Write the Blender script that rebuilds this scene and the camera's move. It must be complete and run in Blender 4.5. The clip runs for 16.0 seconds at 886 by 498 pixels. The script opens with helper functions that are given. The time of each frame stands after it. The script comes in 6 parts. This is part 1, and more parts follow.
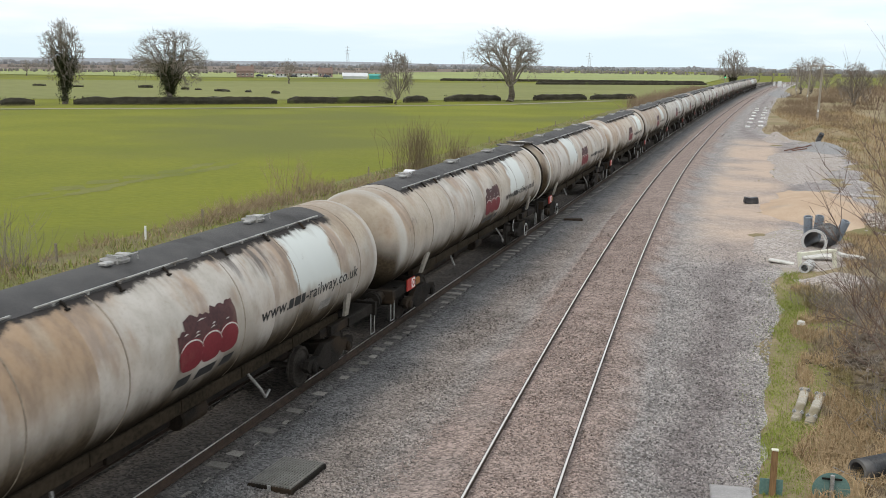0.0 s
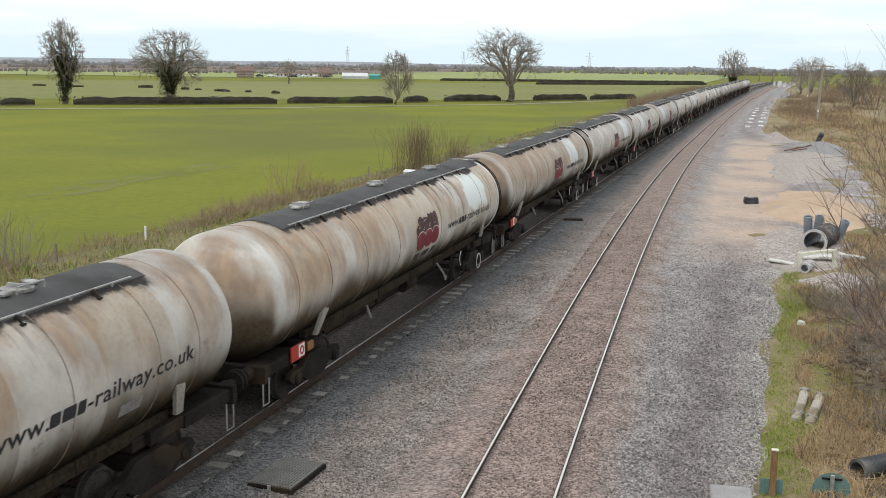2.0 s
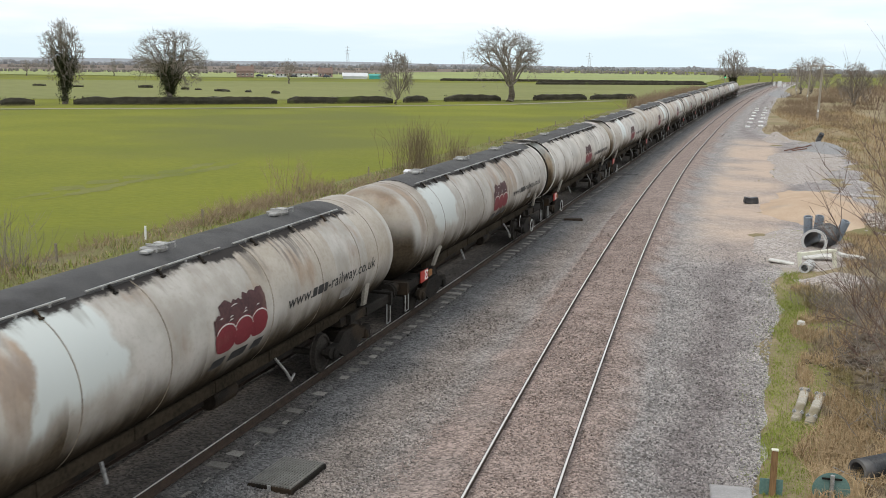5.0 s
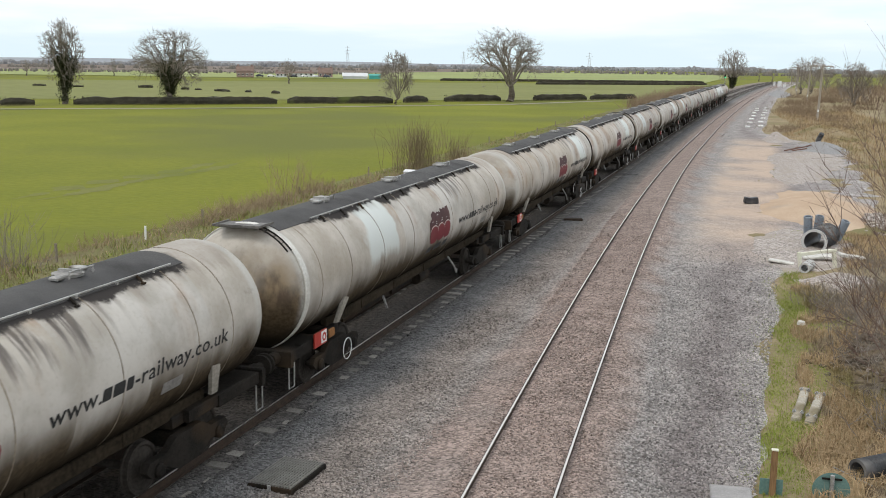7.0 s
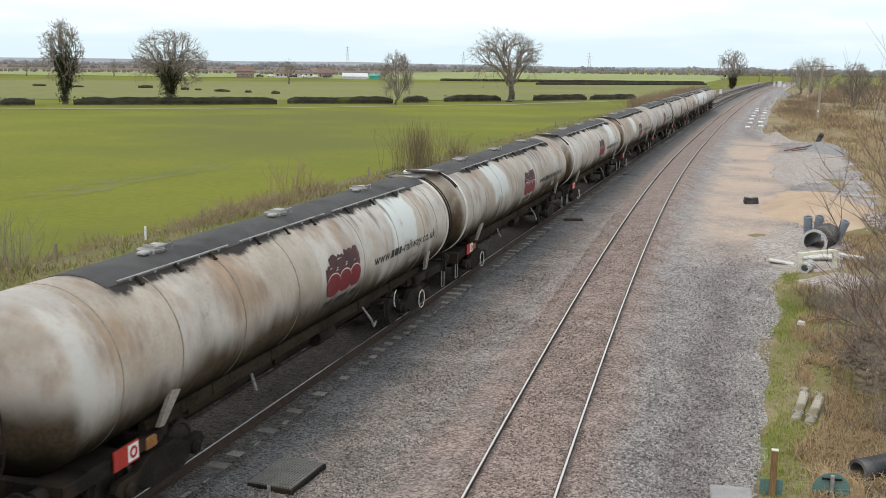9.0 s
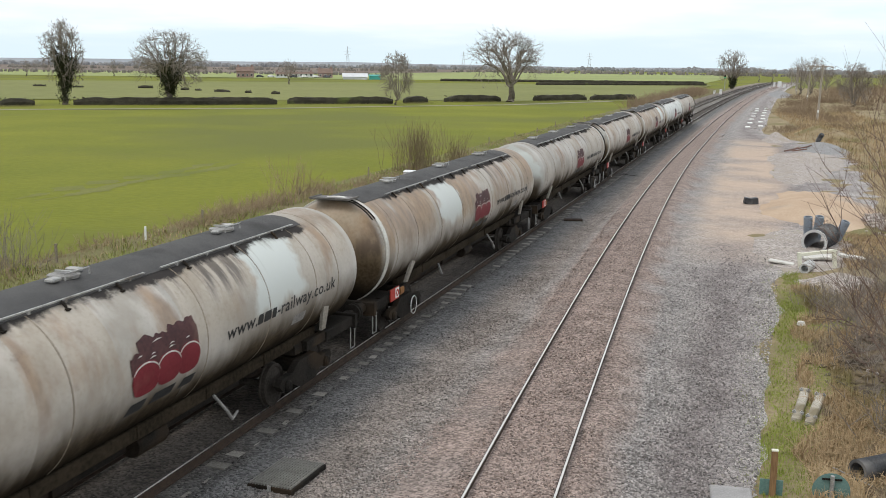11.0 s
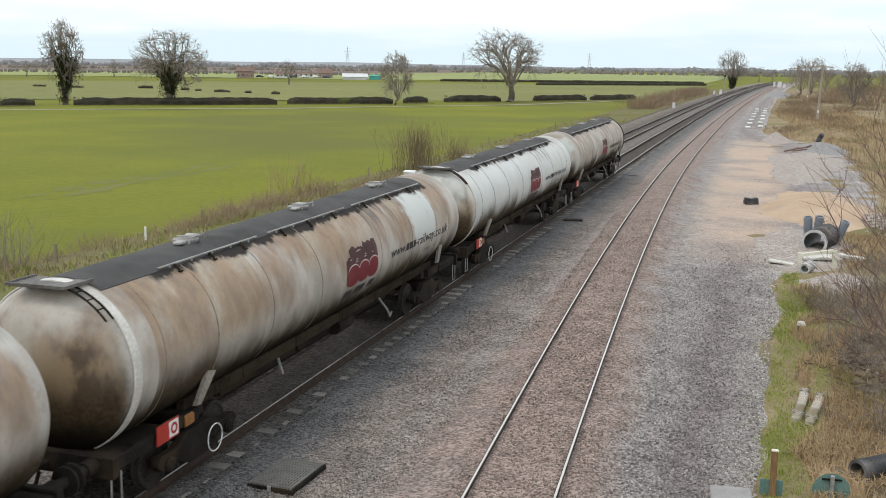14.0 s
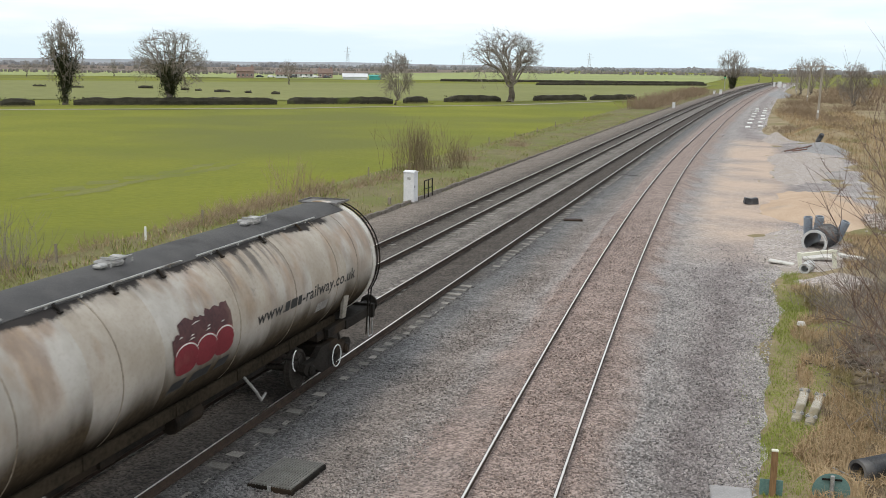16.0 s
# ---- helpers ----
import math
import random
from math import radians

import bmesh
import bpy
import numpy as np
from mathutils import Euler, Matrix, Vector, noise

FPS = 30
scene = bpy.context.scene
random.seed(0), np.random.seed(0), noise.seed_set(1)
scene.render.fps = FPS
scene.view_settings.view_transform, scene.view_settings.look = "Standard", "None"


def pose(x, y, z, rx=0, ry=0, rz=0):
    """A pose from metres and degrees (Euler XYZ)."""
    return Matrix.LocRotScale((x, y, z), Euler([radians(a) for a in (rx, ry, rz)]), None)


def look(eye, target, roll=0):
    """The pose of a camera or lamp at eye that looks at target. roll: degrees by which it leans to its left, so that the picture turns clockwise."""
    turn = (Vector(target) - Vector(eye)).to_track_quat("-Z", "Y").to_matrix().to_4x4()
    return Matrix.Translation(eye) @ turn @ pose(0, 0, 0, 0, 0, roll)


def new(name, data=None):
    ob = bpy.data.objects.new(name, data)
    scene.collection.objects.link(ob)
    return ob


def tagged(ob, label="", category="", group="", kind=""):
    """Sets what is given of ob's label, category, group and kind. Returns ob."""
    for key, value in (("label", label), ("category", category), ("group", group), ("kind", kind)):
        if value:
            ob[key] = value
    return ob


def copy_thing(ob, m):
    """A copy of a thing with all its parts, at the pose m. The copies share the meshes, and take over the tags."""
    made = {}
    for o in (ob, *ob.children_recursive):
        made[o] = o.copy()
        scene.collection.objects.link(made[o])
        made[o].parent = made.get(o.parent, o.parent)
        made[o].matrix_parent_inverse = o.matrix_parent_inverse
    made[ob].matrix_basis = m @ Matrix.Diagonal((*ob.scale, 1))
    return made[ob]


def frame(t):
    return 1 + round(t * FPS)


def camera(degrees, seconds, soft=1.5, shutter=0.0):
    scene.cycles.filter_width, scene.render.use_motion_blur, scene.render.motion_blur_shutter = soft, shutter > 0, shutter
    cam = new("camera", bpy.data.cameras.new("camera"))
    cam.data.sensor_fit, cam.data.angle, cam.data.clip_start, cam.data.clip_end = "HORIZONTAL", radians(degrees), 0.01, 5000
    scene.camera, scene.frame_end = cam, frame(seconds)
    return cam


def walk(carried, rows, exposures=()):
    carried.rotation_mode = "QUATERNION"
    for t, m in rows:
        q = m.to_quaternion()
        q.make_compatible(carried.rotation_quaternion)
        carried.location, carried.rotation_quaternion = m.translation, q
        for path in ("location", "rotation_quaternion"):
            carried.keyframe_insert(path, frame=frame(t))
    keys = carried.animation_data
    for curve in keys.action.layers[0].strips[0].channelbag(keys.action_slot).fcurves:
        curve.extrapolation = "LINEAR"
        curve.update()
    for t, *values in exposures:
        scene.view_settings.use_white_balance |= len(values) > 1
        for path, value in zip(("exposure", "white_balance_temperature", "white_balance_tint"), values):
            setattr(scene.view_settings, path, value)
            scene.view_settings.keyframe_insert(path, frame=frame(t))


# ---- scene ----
cam = camera(46.33, 16.0, soft=0.75, shutter=0.05)
EYE = (0.0, 0.0, 7.142)


def view(down, turn=16.994, lean=0.69):
    """The camera's pose: degrees down, to the left of north, and of lean."""
    a, b = radians(turn), radians(down)
    way = Vector((-math.sin(a) * math.cos(b), math.cos(a) * math.cos(b), -math.sin(b)))
    return look(EYE, Vector(EYE) + way * 10, lean)


STILL = view(10.078)
walk(cam, [(0.0, STILL), (8.7, STILL), (9.2, view(10.06)), (11.4, view(10.05)), (12.0, view(9.985)), (12.5, view(9.985)), (13.0, view(10.04)), (16.0, view(10.045))])

# ---- light ----
scene.view_settings.exposure = 0.0
SUN_TURN, SUN_HIGH = 215.0, 56.0   # degrees clockwise from north, and up
world = bpy.data.worlds.new("overcast_sky")
scene.world = world
world.use_nodes = True
wn, wl = world.node_tree.nodes, world.node_tree.links
wn.clear()
w_out, w_bg = wn.new("ShaderNodeOutputWorld"), wn.new("ShaderNodeBackground")
w_sky, w_mix = wn.new("ShaderNodeTexSky"), wn.new("ShaderNodeMix")
w_sky.sky_type, w_sky.sun_disc = "NISHITA", False
w_sky.ozone_density, w_sky.air_density, w_sky.dust_density = 4.0, 1.0, 0.2
w_sky.sun_elevation, w_sky.sun_rotation = radians(SUN_HIGH), radians(SUN_TURN)
w_mix.data_type = "RGBA"
w_tc, w_map, w_noise, w_ramp = wn.new("ShaderNodeTexCoord"), wn.new("ShaderNodeMapping"), wn.new("ShaderNodeTexNoise"), wn.new("ShaderNodeValToRGB")
w_map.inputs["Scale"].default_value = (1.0, 1.0, 5.5)
w_noise.inputs["Scale"].default_value, w_noise.inputs["Detail"].default_value = 2.3, 7.0
w_noise.inputs["Roughness"].default_value = 0.55
w_ramp.color_ramp.elements[0].position, w_ramp.color_ramp.elements[1].position = 0.34, 0.56
w_ramp.color_ramp.elements[0].color = (0.0, 0.0, 0.0, 1)
w_cloud = wn.new("ShaderNodeRGB")
w_cloud.outputs[0].default_value = (14.2, 14.4, 14.7, 1)
wl.new(w_tc.outputs["Generated"], w_map.inputs["Vector"])
wl.new(w_map.outputs[0], w_noise.inputs["Vector"])
wl.new(w_noise.outputs["Fac"], w_ramp.inputs["Fac"])
wl.new(w_ramp.outputs["Color"], w_mix.inputs["Factor"])
w_veil = wn.new("ShaderNodeMix")
w_veil.data_type = "RGBA"
w_veil.inputs["Factor"].default_value = 0.88
w_veil.inputs["B"].default_value = (11.0, 12.9, 14.3, 1)
wl.new(w_sky.outputs[0], w_veil.inputs["A"])
wl.new(w_veil.outputs["Result"], w_mix.inputs["A"])
wl.new(w_cloud.outputs[0], w_mix.inputs["B"])
# thin pale blue haze low over the horizon, white cloud above it
w_sep, w_wisp, w_wmap, w_lift, w_band, w_low = wn.new("ShaderNodeSeparateXYZ"), wn.new("ShaderNodeTexNoise"), wn.new("ShaderNodeMapping"), wn.new("ShaderNodeMath"), wn.new("ShaderNodeMapRange"), wn.new("ShaderNodeMix")
w_wmap.inputs["Scale"].default_value = (1.0, 1.0, 9.0)
w_wisp.inputs["Scale"].default_value, w_wisp.inputs["Detail"].default_value = 5.0, 6.0
w_lift.operation, w_lift.inputs[1].default_value = "MULTIPLY_ADD", 0.07
w_band.interpolation_type = "SMOOTHSTEP"
w_band.inputs["From Min"].default_value, w_band.inputs["From Max"].default_value = 0.050, 0.082
w_low.data_type = "RGBA"
w_low.inputs["A"].default_value = (9.9, 11.7, 12.6, 1)
wl.new(w_tc.outputs["Generated"], w_wmap.inputs["Vector"])
wl.new(w_wmap.outputs[0], w_wisp.inputs["Vector"])
wl.new(w_tc.outputs["Generated"], w_sep.inputs[0])
wl.new(w_wisp.outputs["Fac"], w_lift.inputs[0])
wl.new(w_sep.outputs["Z"], w_lift.inputs[2])
wl.new(w_lift.outputs[0], w_band.inputs["Value"])
wl.new(w_band.outputs[0], w_low.inputs["Factor"])
wl.new(w_mix.outputs["Result"], w_low.inputs["B"])
wl.new(w_low.outputs["Result"], w_bg.inputs["Color"])
w_bg.inputs["Strength"].default_value = 0.08
wl.new(w_bg.outputs[0], w_out.inputs["Surface"])
sun = new("sun", bpy.data.lights.new("sun", "SUN"))
sun.data.energy, sun.data.angle, sun.data.color = 1.15, radians(14), (1.0, 0.935, 0.835)
sun_way = Vector((math.sin(radians(SUN_TURN)) * math.cos(radians(SUN_HIGH)), math.cos(radians(SUN_TURN)) * math.cos(radians(SUN_HIGH)), math.sin(radians(SUN_HIGH))))
sun.matrix_world = look(sun_way * 100, (0, 0, 0))


# ---- materials ----
def material(name, dark, light, rough=0.8, scale=3.0, fine=40.0, bump=0.2, metal=0.0, spread=0.5, third=None, coords="Object", stretch=(1, 1, 1), spot=0.6, spec=0.3, vary=0.0, depth=0.02):
    """A surface of two colours mixed by coarse and fine noise, with patches of a third, and fine relief."""
    m = bpy.data.materials.new(name)
    m.use_nodes = True
    n, l = m.node_tree.nodes, m.node_tree.links
    b = n["Principled BSDF"]
    tc, mp = n.new("ShaderNodeTexCoord"), n.new("ShaderNodeMapping")
    mp.inputs["Scale"].default_value = stretch
    if coords == "World":
        geo = n.new("ShaderNodeNewGeometry")
        l.new(geo.outputs["Position"], mp.inputs["Vector"])
    else:
        l.new(tc.outputs[coords], mp.inputs["Vector"])
    big, small = n.new("ShaderNodeTexNoise"), n.new("ShaderNodeTexNoise")
    big.inputs["Scale"].default_value, big.inputs["Detail"].default_value = scale, 6
    small.inputs["Scale"].default_value, small.inputs["Detail"].default_value = fine, 4
    for t in (big, small):
        l.new(mp.outputs[0], t.inputs["Vector"])
    mix = n.new("ShaderNodeMath")
    mix.operation = "MULTIPLY_ADD"
    mix.inputs[1].default_value = spread
    half = n.new("ShaderNodeMath")
    half.operation = "MULTIPLY"
    half.inputs[1].default_value = 1 - spread
    l.new(small.outputs["Fac"], half.inputs[0])
    l.new(big.outputs["Fac"], mix.inputs[0])
    l.new(half.outputs[0], mix.inputs[2])
    ramp = n.new("ShaderNodeValToRGB")
    ramp.color_ramp.elements[0].position, ramp.color_ramp.elements[1].position = 0.36, 0.64
    ramp.color_ramp.elements[0].color, ramp.color_ramp.elements[1].color = (*dark, 1), (*light, 1)
    l.new(mix.outputs[0], ramp.inputs["Fac"])
    colour = ramp.outputs["Color"]
    if third:
        spots, sr, mx = n.new("ShaderNodeTexNoise"), n.new("ShaderNodeValToRGB"), n.new("ShaderNodeMix")
        spots.inputs["Scale"].default_value, spots.inputs["Detail"].default_value = scale * 0.37, 7
        sr.color_ramp.elements[0].position, sr.color_ramp.elements[1].position = spot - 0.06, spot + 0.08
        mx.data_type = "RGBA"
        mx.inputs["B"].default_value = (*third, 1)
        l.new(mp.outputs[0], spots.inputs["Vector"])
        l.new(spots.outputs["Fac"], sr.inputs["Fac"])
        l.new(sr.outputs["Color"], mx.inputs["Factor"])
        l.new(colour, mx.inputs["A"])
        colour = mx.outputs["Result"]
    if vary:
        info, hsv, mr = n.new("ShaderNodeObjectInfo"), n.new("ShaderNodeHueSaturation"), n.new("ShaderNodeMapRange")
        mr.inputs["To Min"].default_value, mr.inputs["To Max"].default_value = 1 - vary, 1 + vary
        l.new(info.outputs["Random"], mr.inputs["Value"])
        l.new(mr.outputs[0], hsv.inputs["Value"])
        l.new(colour, hsv.inputs["Color"])
        colour = hsv.outputs["Color"]
    l.new(colour, b.inputs["Base Color"])
    b.inputs["Roughness"].default_value, b.inputs["Metallic"].default_value = rough, metal
    b.inputs["Specular IOR Level"].default_value = spec
    if bump:
        bp = n.new("ShaderNodeBump")
        bp.inputs["Strength"].default_value, bp.inputs["Distance"].default_value = bump, depth
        l.new(small.outputs["Fac"], bp.inputs["Height"])
        l.new(bp.outputs[0], b.inputs["Normal"])
    return m


GRASS_FIELD = material("crop_grass", (0.140, 0.158, 0.021), (0.200, 0.207, 0.027), 0.9, 0.07, 2.2, 0.6, coords="World", third=(0.135, 0.145, 0.034), spot=0.52, spec=0.1, spread=0.6, depth=0.1)
FAR_GRASS = material("far_pasture", (0.165, 0.176, 0.060), (0.220, 0.225, 0.088), 0.9, 0.012, 0.3, 0, coords="World", spec=0.1)
PALE_GRASS = material("pale_pasture", (0.24, 0.275, 0.115), (0.30, 0.33, 0.135), 0.9, 0.01, 0.2, 0, coords="World", spec=0.1)
PLOUGH = material("ploughed_soil", (0.16, 0.13, 0.11), (0.22, 0.18, 0.15), 0.95, 0.01, 0.2, 0, coords="World", spec=0.1)
VERGE = material("rough_grass", (0.125, 0.115, 0.052), (0.205, 0.180, 0.098), 0.95, 0.5, 9, 0.5, coords="World", third=(0.150, 0.160, 0.055), spot=0.52, spec=0.1)
STEEL = material("rail_steel", (0.60, 0.575, 0.54), (0.74, 0.715, 0.68), 0.38, 2, 30, 0.05, metal=0.85)
RUSTY = material("rusty_rail_side", (0.028, 0.020, 0.016), (0.065, 0.044, 0.032), 0.8, 5, 60, 0.2, spec=0.2)
CONCRETE = material("sleeper_concrete", (0.12, 0.11, 0.098), (0.31, 0.292, 0.265), 0.9, 2.5, 30, 0.3, vary=0.3)
PALE_CONCRETE = material("pale_concrete", (0.48, 0.47, 0.44), (0.68, 0.66, 0.62), 0.9, 3, 30, 0.3, third=(0.25, 0.24, 0.20), spot=0.62)
BLACK = material("sooty_underframe", (0.010, 0.009, 0.008), (0.030, 0.026, 0.022), 0.75, 2, 30, 0.3, third=(0.045, 0.032, 0.021), spot=0.6, spec=0.08)
WALKWAY = material("dirty_walkway_grating", (0.050, 0.049, 0.050), (0.085, 0.082, 0.080), 0.8, 2, 60, 0.4, third=(0.035, 0.033, 0.032))
GREY_STEEL = material("galvanised_steel", (0.26, 0.26, 0.255), (0.46, 0.455, 0.44), 0.5, 5, 40, 0.1, metal=0.4, third=(0.14, 0.12, 0.10))
RIM_WHITE = material("weathered_white_band", (0.45, 0.43, 0.39), (0.68, 0.67, 0.63), 0.5, 2, 20, 0.1, third=(0.30, 0.22, 0.14), spot=0.63)
RED = material("red_board", (0.33, 0.03, 0.022), (0.46, 0.05, 0.034), 0.5, 4, 30, 0.05, third=(0.30, 0.05, 0.03), spot=0.66)
WHITE = material("white_paint", (0.66, 0.66, 0.64), (0.80, 0.80, 0.78), 0.5, 4, 30, 0.05)
ORANGE = material("orange_rust", (0.16, 0.075, 0.03), (0.34, 0.15, 0.045), 0.8, 4, 30, 0.2)
CRIMSON = material("crimson_vinyl", (0.135, 0.013, 0.020), (0.19, 0.020, 0.030), 0.6, 1.5, 15, 0.05, third=(0.22, 0.10, 0.085), spot=0.62)
MAROON = material("faded_maroon_vinyl", (0.050, 0.022, 0.024), (0.10, 0.042, 0.042), 0.7, 1.5, 12, 0.1, third=(0.20, 0.13, 0.10), spot=0.60)
INK = material("dark_lettering_vinyl", (0.015, 0.016, 0.017), (0.035, 0.036, 0.036), 0.6, 2, 20, 0.05)
BARK = material("grey_bark", (0.085, 0.070, 0.055), (0.19, 0.165, 0.135), 0.95, 2, 20, 0.5)
TWIG = material("winter_twigs", (0.165, 0.140, 0.118), (0.30, 0.262, 0.222), 0.95, 0.7, 6, 0)
IVY = material("ivy_leaves", (0.022, 0.026, 0.012), (0.060, 0.064, 0.030), 0.7, 1.0, 6, 0, spec=0.2)
HEDGE = material("clipped_hedge", (0.030, 0.028, 0.020), (0.070, 0.063, 0.044), 0.95, 0.6, 5, 0, third=(0.10, 0.12, 0.035), spot=0.66)
SCRUB = material("brown_scrub", (0.175, 0.125, 0.080), (0.31, 0.235, 0.16), 0.95, 0.12, 4, 0, coords="World")
BUSH_STEMS = material("olive_brown_stems", (0.155, 0.120, 0.070), (0.27, 0.215, 0.135), 0.95, 0.5, 5, 0)
SHRUB = material("brown_scrub_twigs", (0.225, 0.165, 0.105), (0.38, 0.295, 0.20), 0.95, 0.3, 4, 0)
DRY = material("dry_straw_grass", (0.25, 0.17, 0.09), (0.49, 0.365, 0.215), 0.9, 0.6, 5, 0, third=(0.16, 0.15, 0.05), spot=0.6)
MOSS = material("green_verge_grass", (0.19, 0.235, 0.04), (0.30, 0.335, 0.075), 0.9, 0.9, 8, 0)

ROUGH_GRASS = material("olive_rough_grass", (0.15, 0.15, 0.05), (0.27, 0.245, 0.115), 0.9, 0.5, 6, 0)


def bed_material(loose=False):
    """Stone chippings whose tint changes across the line: dirty under the trains, redder at the siding, paler on the track beside."""
    m = bpy.data.materials.new("loose_chippings" if loose else "stone_chippings")
    m.use_nodes = True
    n, l = m.node_tree.nodes, m.node_tree.links
    b = n["Principled BSDF"]
    geo, uv, sep = n.new("ShaderNodeNewGeometry"), n.new("ShaderNodeUVMap"), n.new("ShaderNodeSeparateXYZ")
    l.new(uv.outputs[0], sep.inputs[0])
    wob = n.new("ShaderNodeTexNoise")
    wob.inputs["Scale"].default_value, wob.inputs["Detail"].default_value = 0.35, 6
    l.new(geo.outputs["Position"], wob.inputs["Vector"])
    add = n.new("ShaderNodeMath")
    add.operation = "MULTIPLY_ADD"
    add.inputs[1].default_value, add.inputs[2].default_value = 0.07, -0.035
    l.new(wob.outputs["Fac"], add.inputs[0])
    across = n.new("ShaderNodeMath")
    across.operation = "ADD"
    l.new(sep.outputs["X"], across.inputs[0])
    l.new(add.outputs[0], across.inputs[1])
    ramp = n.new("ShaderNodeValToRGB")
    zones = [(0.0, (0.24, 0.20, 0.165)), (0.14, (0.225, 0.192, 0.165)), (0.24, (0.150, 0.129, 0.112)), (0.30, (0.090, 0.078, 0.068)), (0.36, (0.120, 0.106, 0.094)), (0.40, (0.190, 0.172, 0.156)), (0.445, (0.083, 0.071, 0.061)), (0.495, (0.076, 0.065, 0.056)),
             (0.525, (0.105, 0.100, 0.096)), (0.55, (0.132, 0.130, 0.130)), (0.59, (0.165, 0.159, 0.155)), (0.635, (0.208, 0.184, 0.168)), (0.69, (0.235, 0.205, 0.187)), (0.745, (0.270, 0.245, 0.230)), (0.79, (0.282, 0.222, 0.196)),
             (0.855, (0.282, 0.224, 0.198)), (0.882, (0.285, 0.267, 0.257)), (0.915, (0.325, 0.302, 0.290)), (0.945, (0.242, 0.216, 0.210)), (1.0, (0.38, 0.355, 0.342))]
    cr = ramp.color_ramp
    for i, (at, c) in enumerate(zones):
        e = cr.elements[i] if i < 2 else cr.elements.new(at)
        e.position, e.color = at, (*c, 1)
    l.new(across.outputs[0], ramp.inputs["Fac"])
    stones = n.new("ShaderNodeTexVoronoi")
    stones.inputs["Scale"].default_value = 20.0
    l.new(geo.outputs["Position"], stones.inputs["Vector"])
    coarse = n.new("ShaderNodeTexNoise")
    coarse.inputs["Scale"].default_value, coarse.inputs["Detail"].default_value = 1.4, 8
    l.new(geo.outputs["Position"], coarse.inputs["Vector"])
    if loose:
        pick = geo.outputs["Random Per Island"]
    else:
        bw = n.new("ShaderNodeSeparateColor")
        l.new(stones.outputs["Color"], bw.inputs[0])
        pick = bw.outputs[0]
    val = n.new("ShaderNodeMapRange")
    val.inputs["To Min"].default_value, val.inputs["To Max"].default_value = (0.46, 1.75) if loose else (0.42, 1.48)
    l.new(pick, val.inputs["Value"])
    val2 = n.new("ShaderNodeMapRange")
    val2.inputs["From Min"].default_value, val2.inputs["From Max"].default_value = 0.3, 0.7
    val2.inputs["To Min"].default_value, val2.inputs["To Max"].default_value = 0.82, 1.18
    l.new(coarse.outputs["Fac"], val2.inputs["Value"])
    mul = n.new("ShaderNodeMath")
    mul.operation = "MULTIPLY"
    l.new(val.outputs[0], mul.inputs[0])
    l.new(val2.outputs[0], mul.inputs[1])
    hsv = n.new("ShaderNodeHueSaturation")
    # sand strewn over the path beyond the pipes
    where = n.new("ShaderNodeSeparateXYZ")
    l.new(geo.outputs["Position"], where.inputs[0])
    masks = []
    for axis, lo, hi, soft_edge in (("X", -3.9, 2.4, 1.9), ("Y", 38.0, 122.0, 14.0)):
        for at, sign in ((lo, 1), (hi, -1)):
            q = n.new("ShaderNodeMapRange")
            q.interpolation_type = "SMOOTHSTEP"
            q.inputs["From Min"].default_value, q.inputs["From Max"].default_value = at, at + sign * soft_edge
            l.new(where.outputs[axis], q.inputs["Value"])
            masks.append(q.outputs[0])
    wisps = n.new("ShaderNodeTexNoise")
    wisps.inputs["Scale"].default_value, wisps.inputs["Detail"].default_value = 0.22, 7
    l.new(geo.outputs["Position"], wisps.inputs["Vector"])
    q = n.new("ShaderNodeMapRange")
    q.inputs["From Min"].default_value, q.inputs["From Max"].default_value = 0.22, 0.54
    l.new(wisps.outputs["Fac"], q.inputs["Value"])
    strewn = q.outputs[0]
    for other in masks:
        q = n.new("ShaderNodeMath")
        q.operation = "MULTIPLY"
        l.new(strewn, q.inputs[0])
        l.new(other, q.inputs[1])
        strewn = q.outputs[0]
    if loose:
        q = n.new("ShaderNodeMath")
        q.operation = "MULTIPLY"
        q.inputs[1].default_value = 0.35
        l.new(strewn, q.inputs[0])
        strewn = q.outputs[0]
    even = n.new("ShaderNodeMapRange")
    even.inputs["To Min"].default_value = 1.0
    even.inputs["From Max"].default_value = 1.0
    l.new(strewn, even.inputs["Value"])
    even.inputs["To Max"].default_value = 0.25
    flat = n.new("ShaderNodeMix")
    l.new(even.outputs[0], flat.inputs["Factor"])
    flat.inputs["A"].default_value = 1.0
    l.new(mul.outputs[0], flat.inputs["B"])
    l.new(flat.outputs["Result"], hsv.inputs["Value"])
    sandy = n.new("ShaderNodeMix")
    sandy.data_type = "RGBA"
    sandy.inputs["B"].default_value = (0.49, 0.385, 0.31, 1)
    l.new(strewn, sandy.inputs["Factor"])
    l.new(ramp.outputs["Color"], sandy.inputs["A"])
    l.new(sandy.outputs["Result"], hsv.inputs["Color"])
    l.new(hsv.outputs["Color"], b.inputs["Base Color"])
    b.inputs["Roughness"].default_value, b.inputs["Specular IOR Level"].default_value = 0.95, 0.2
    bp = n.new("ShaderNodeBump")
    bp.inputs["Strength"].default_value, bp.inputs["Distance"].default_value = 0.9, 0.03
    bp.invert = True
    l.new(stones.outputs["Distance"], bp.inputs["Height"])
    l.new(bp.outputs[0], b.inputs["Normal"])
    return m


BED, LOOSE = bed_material(), bed_material(True)


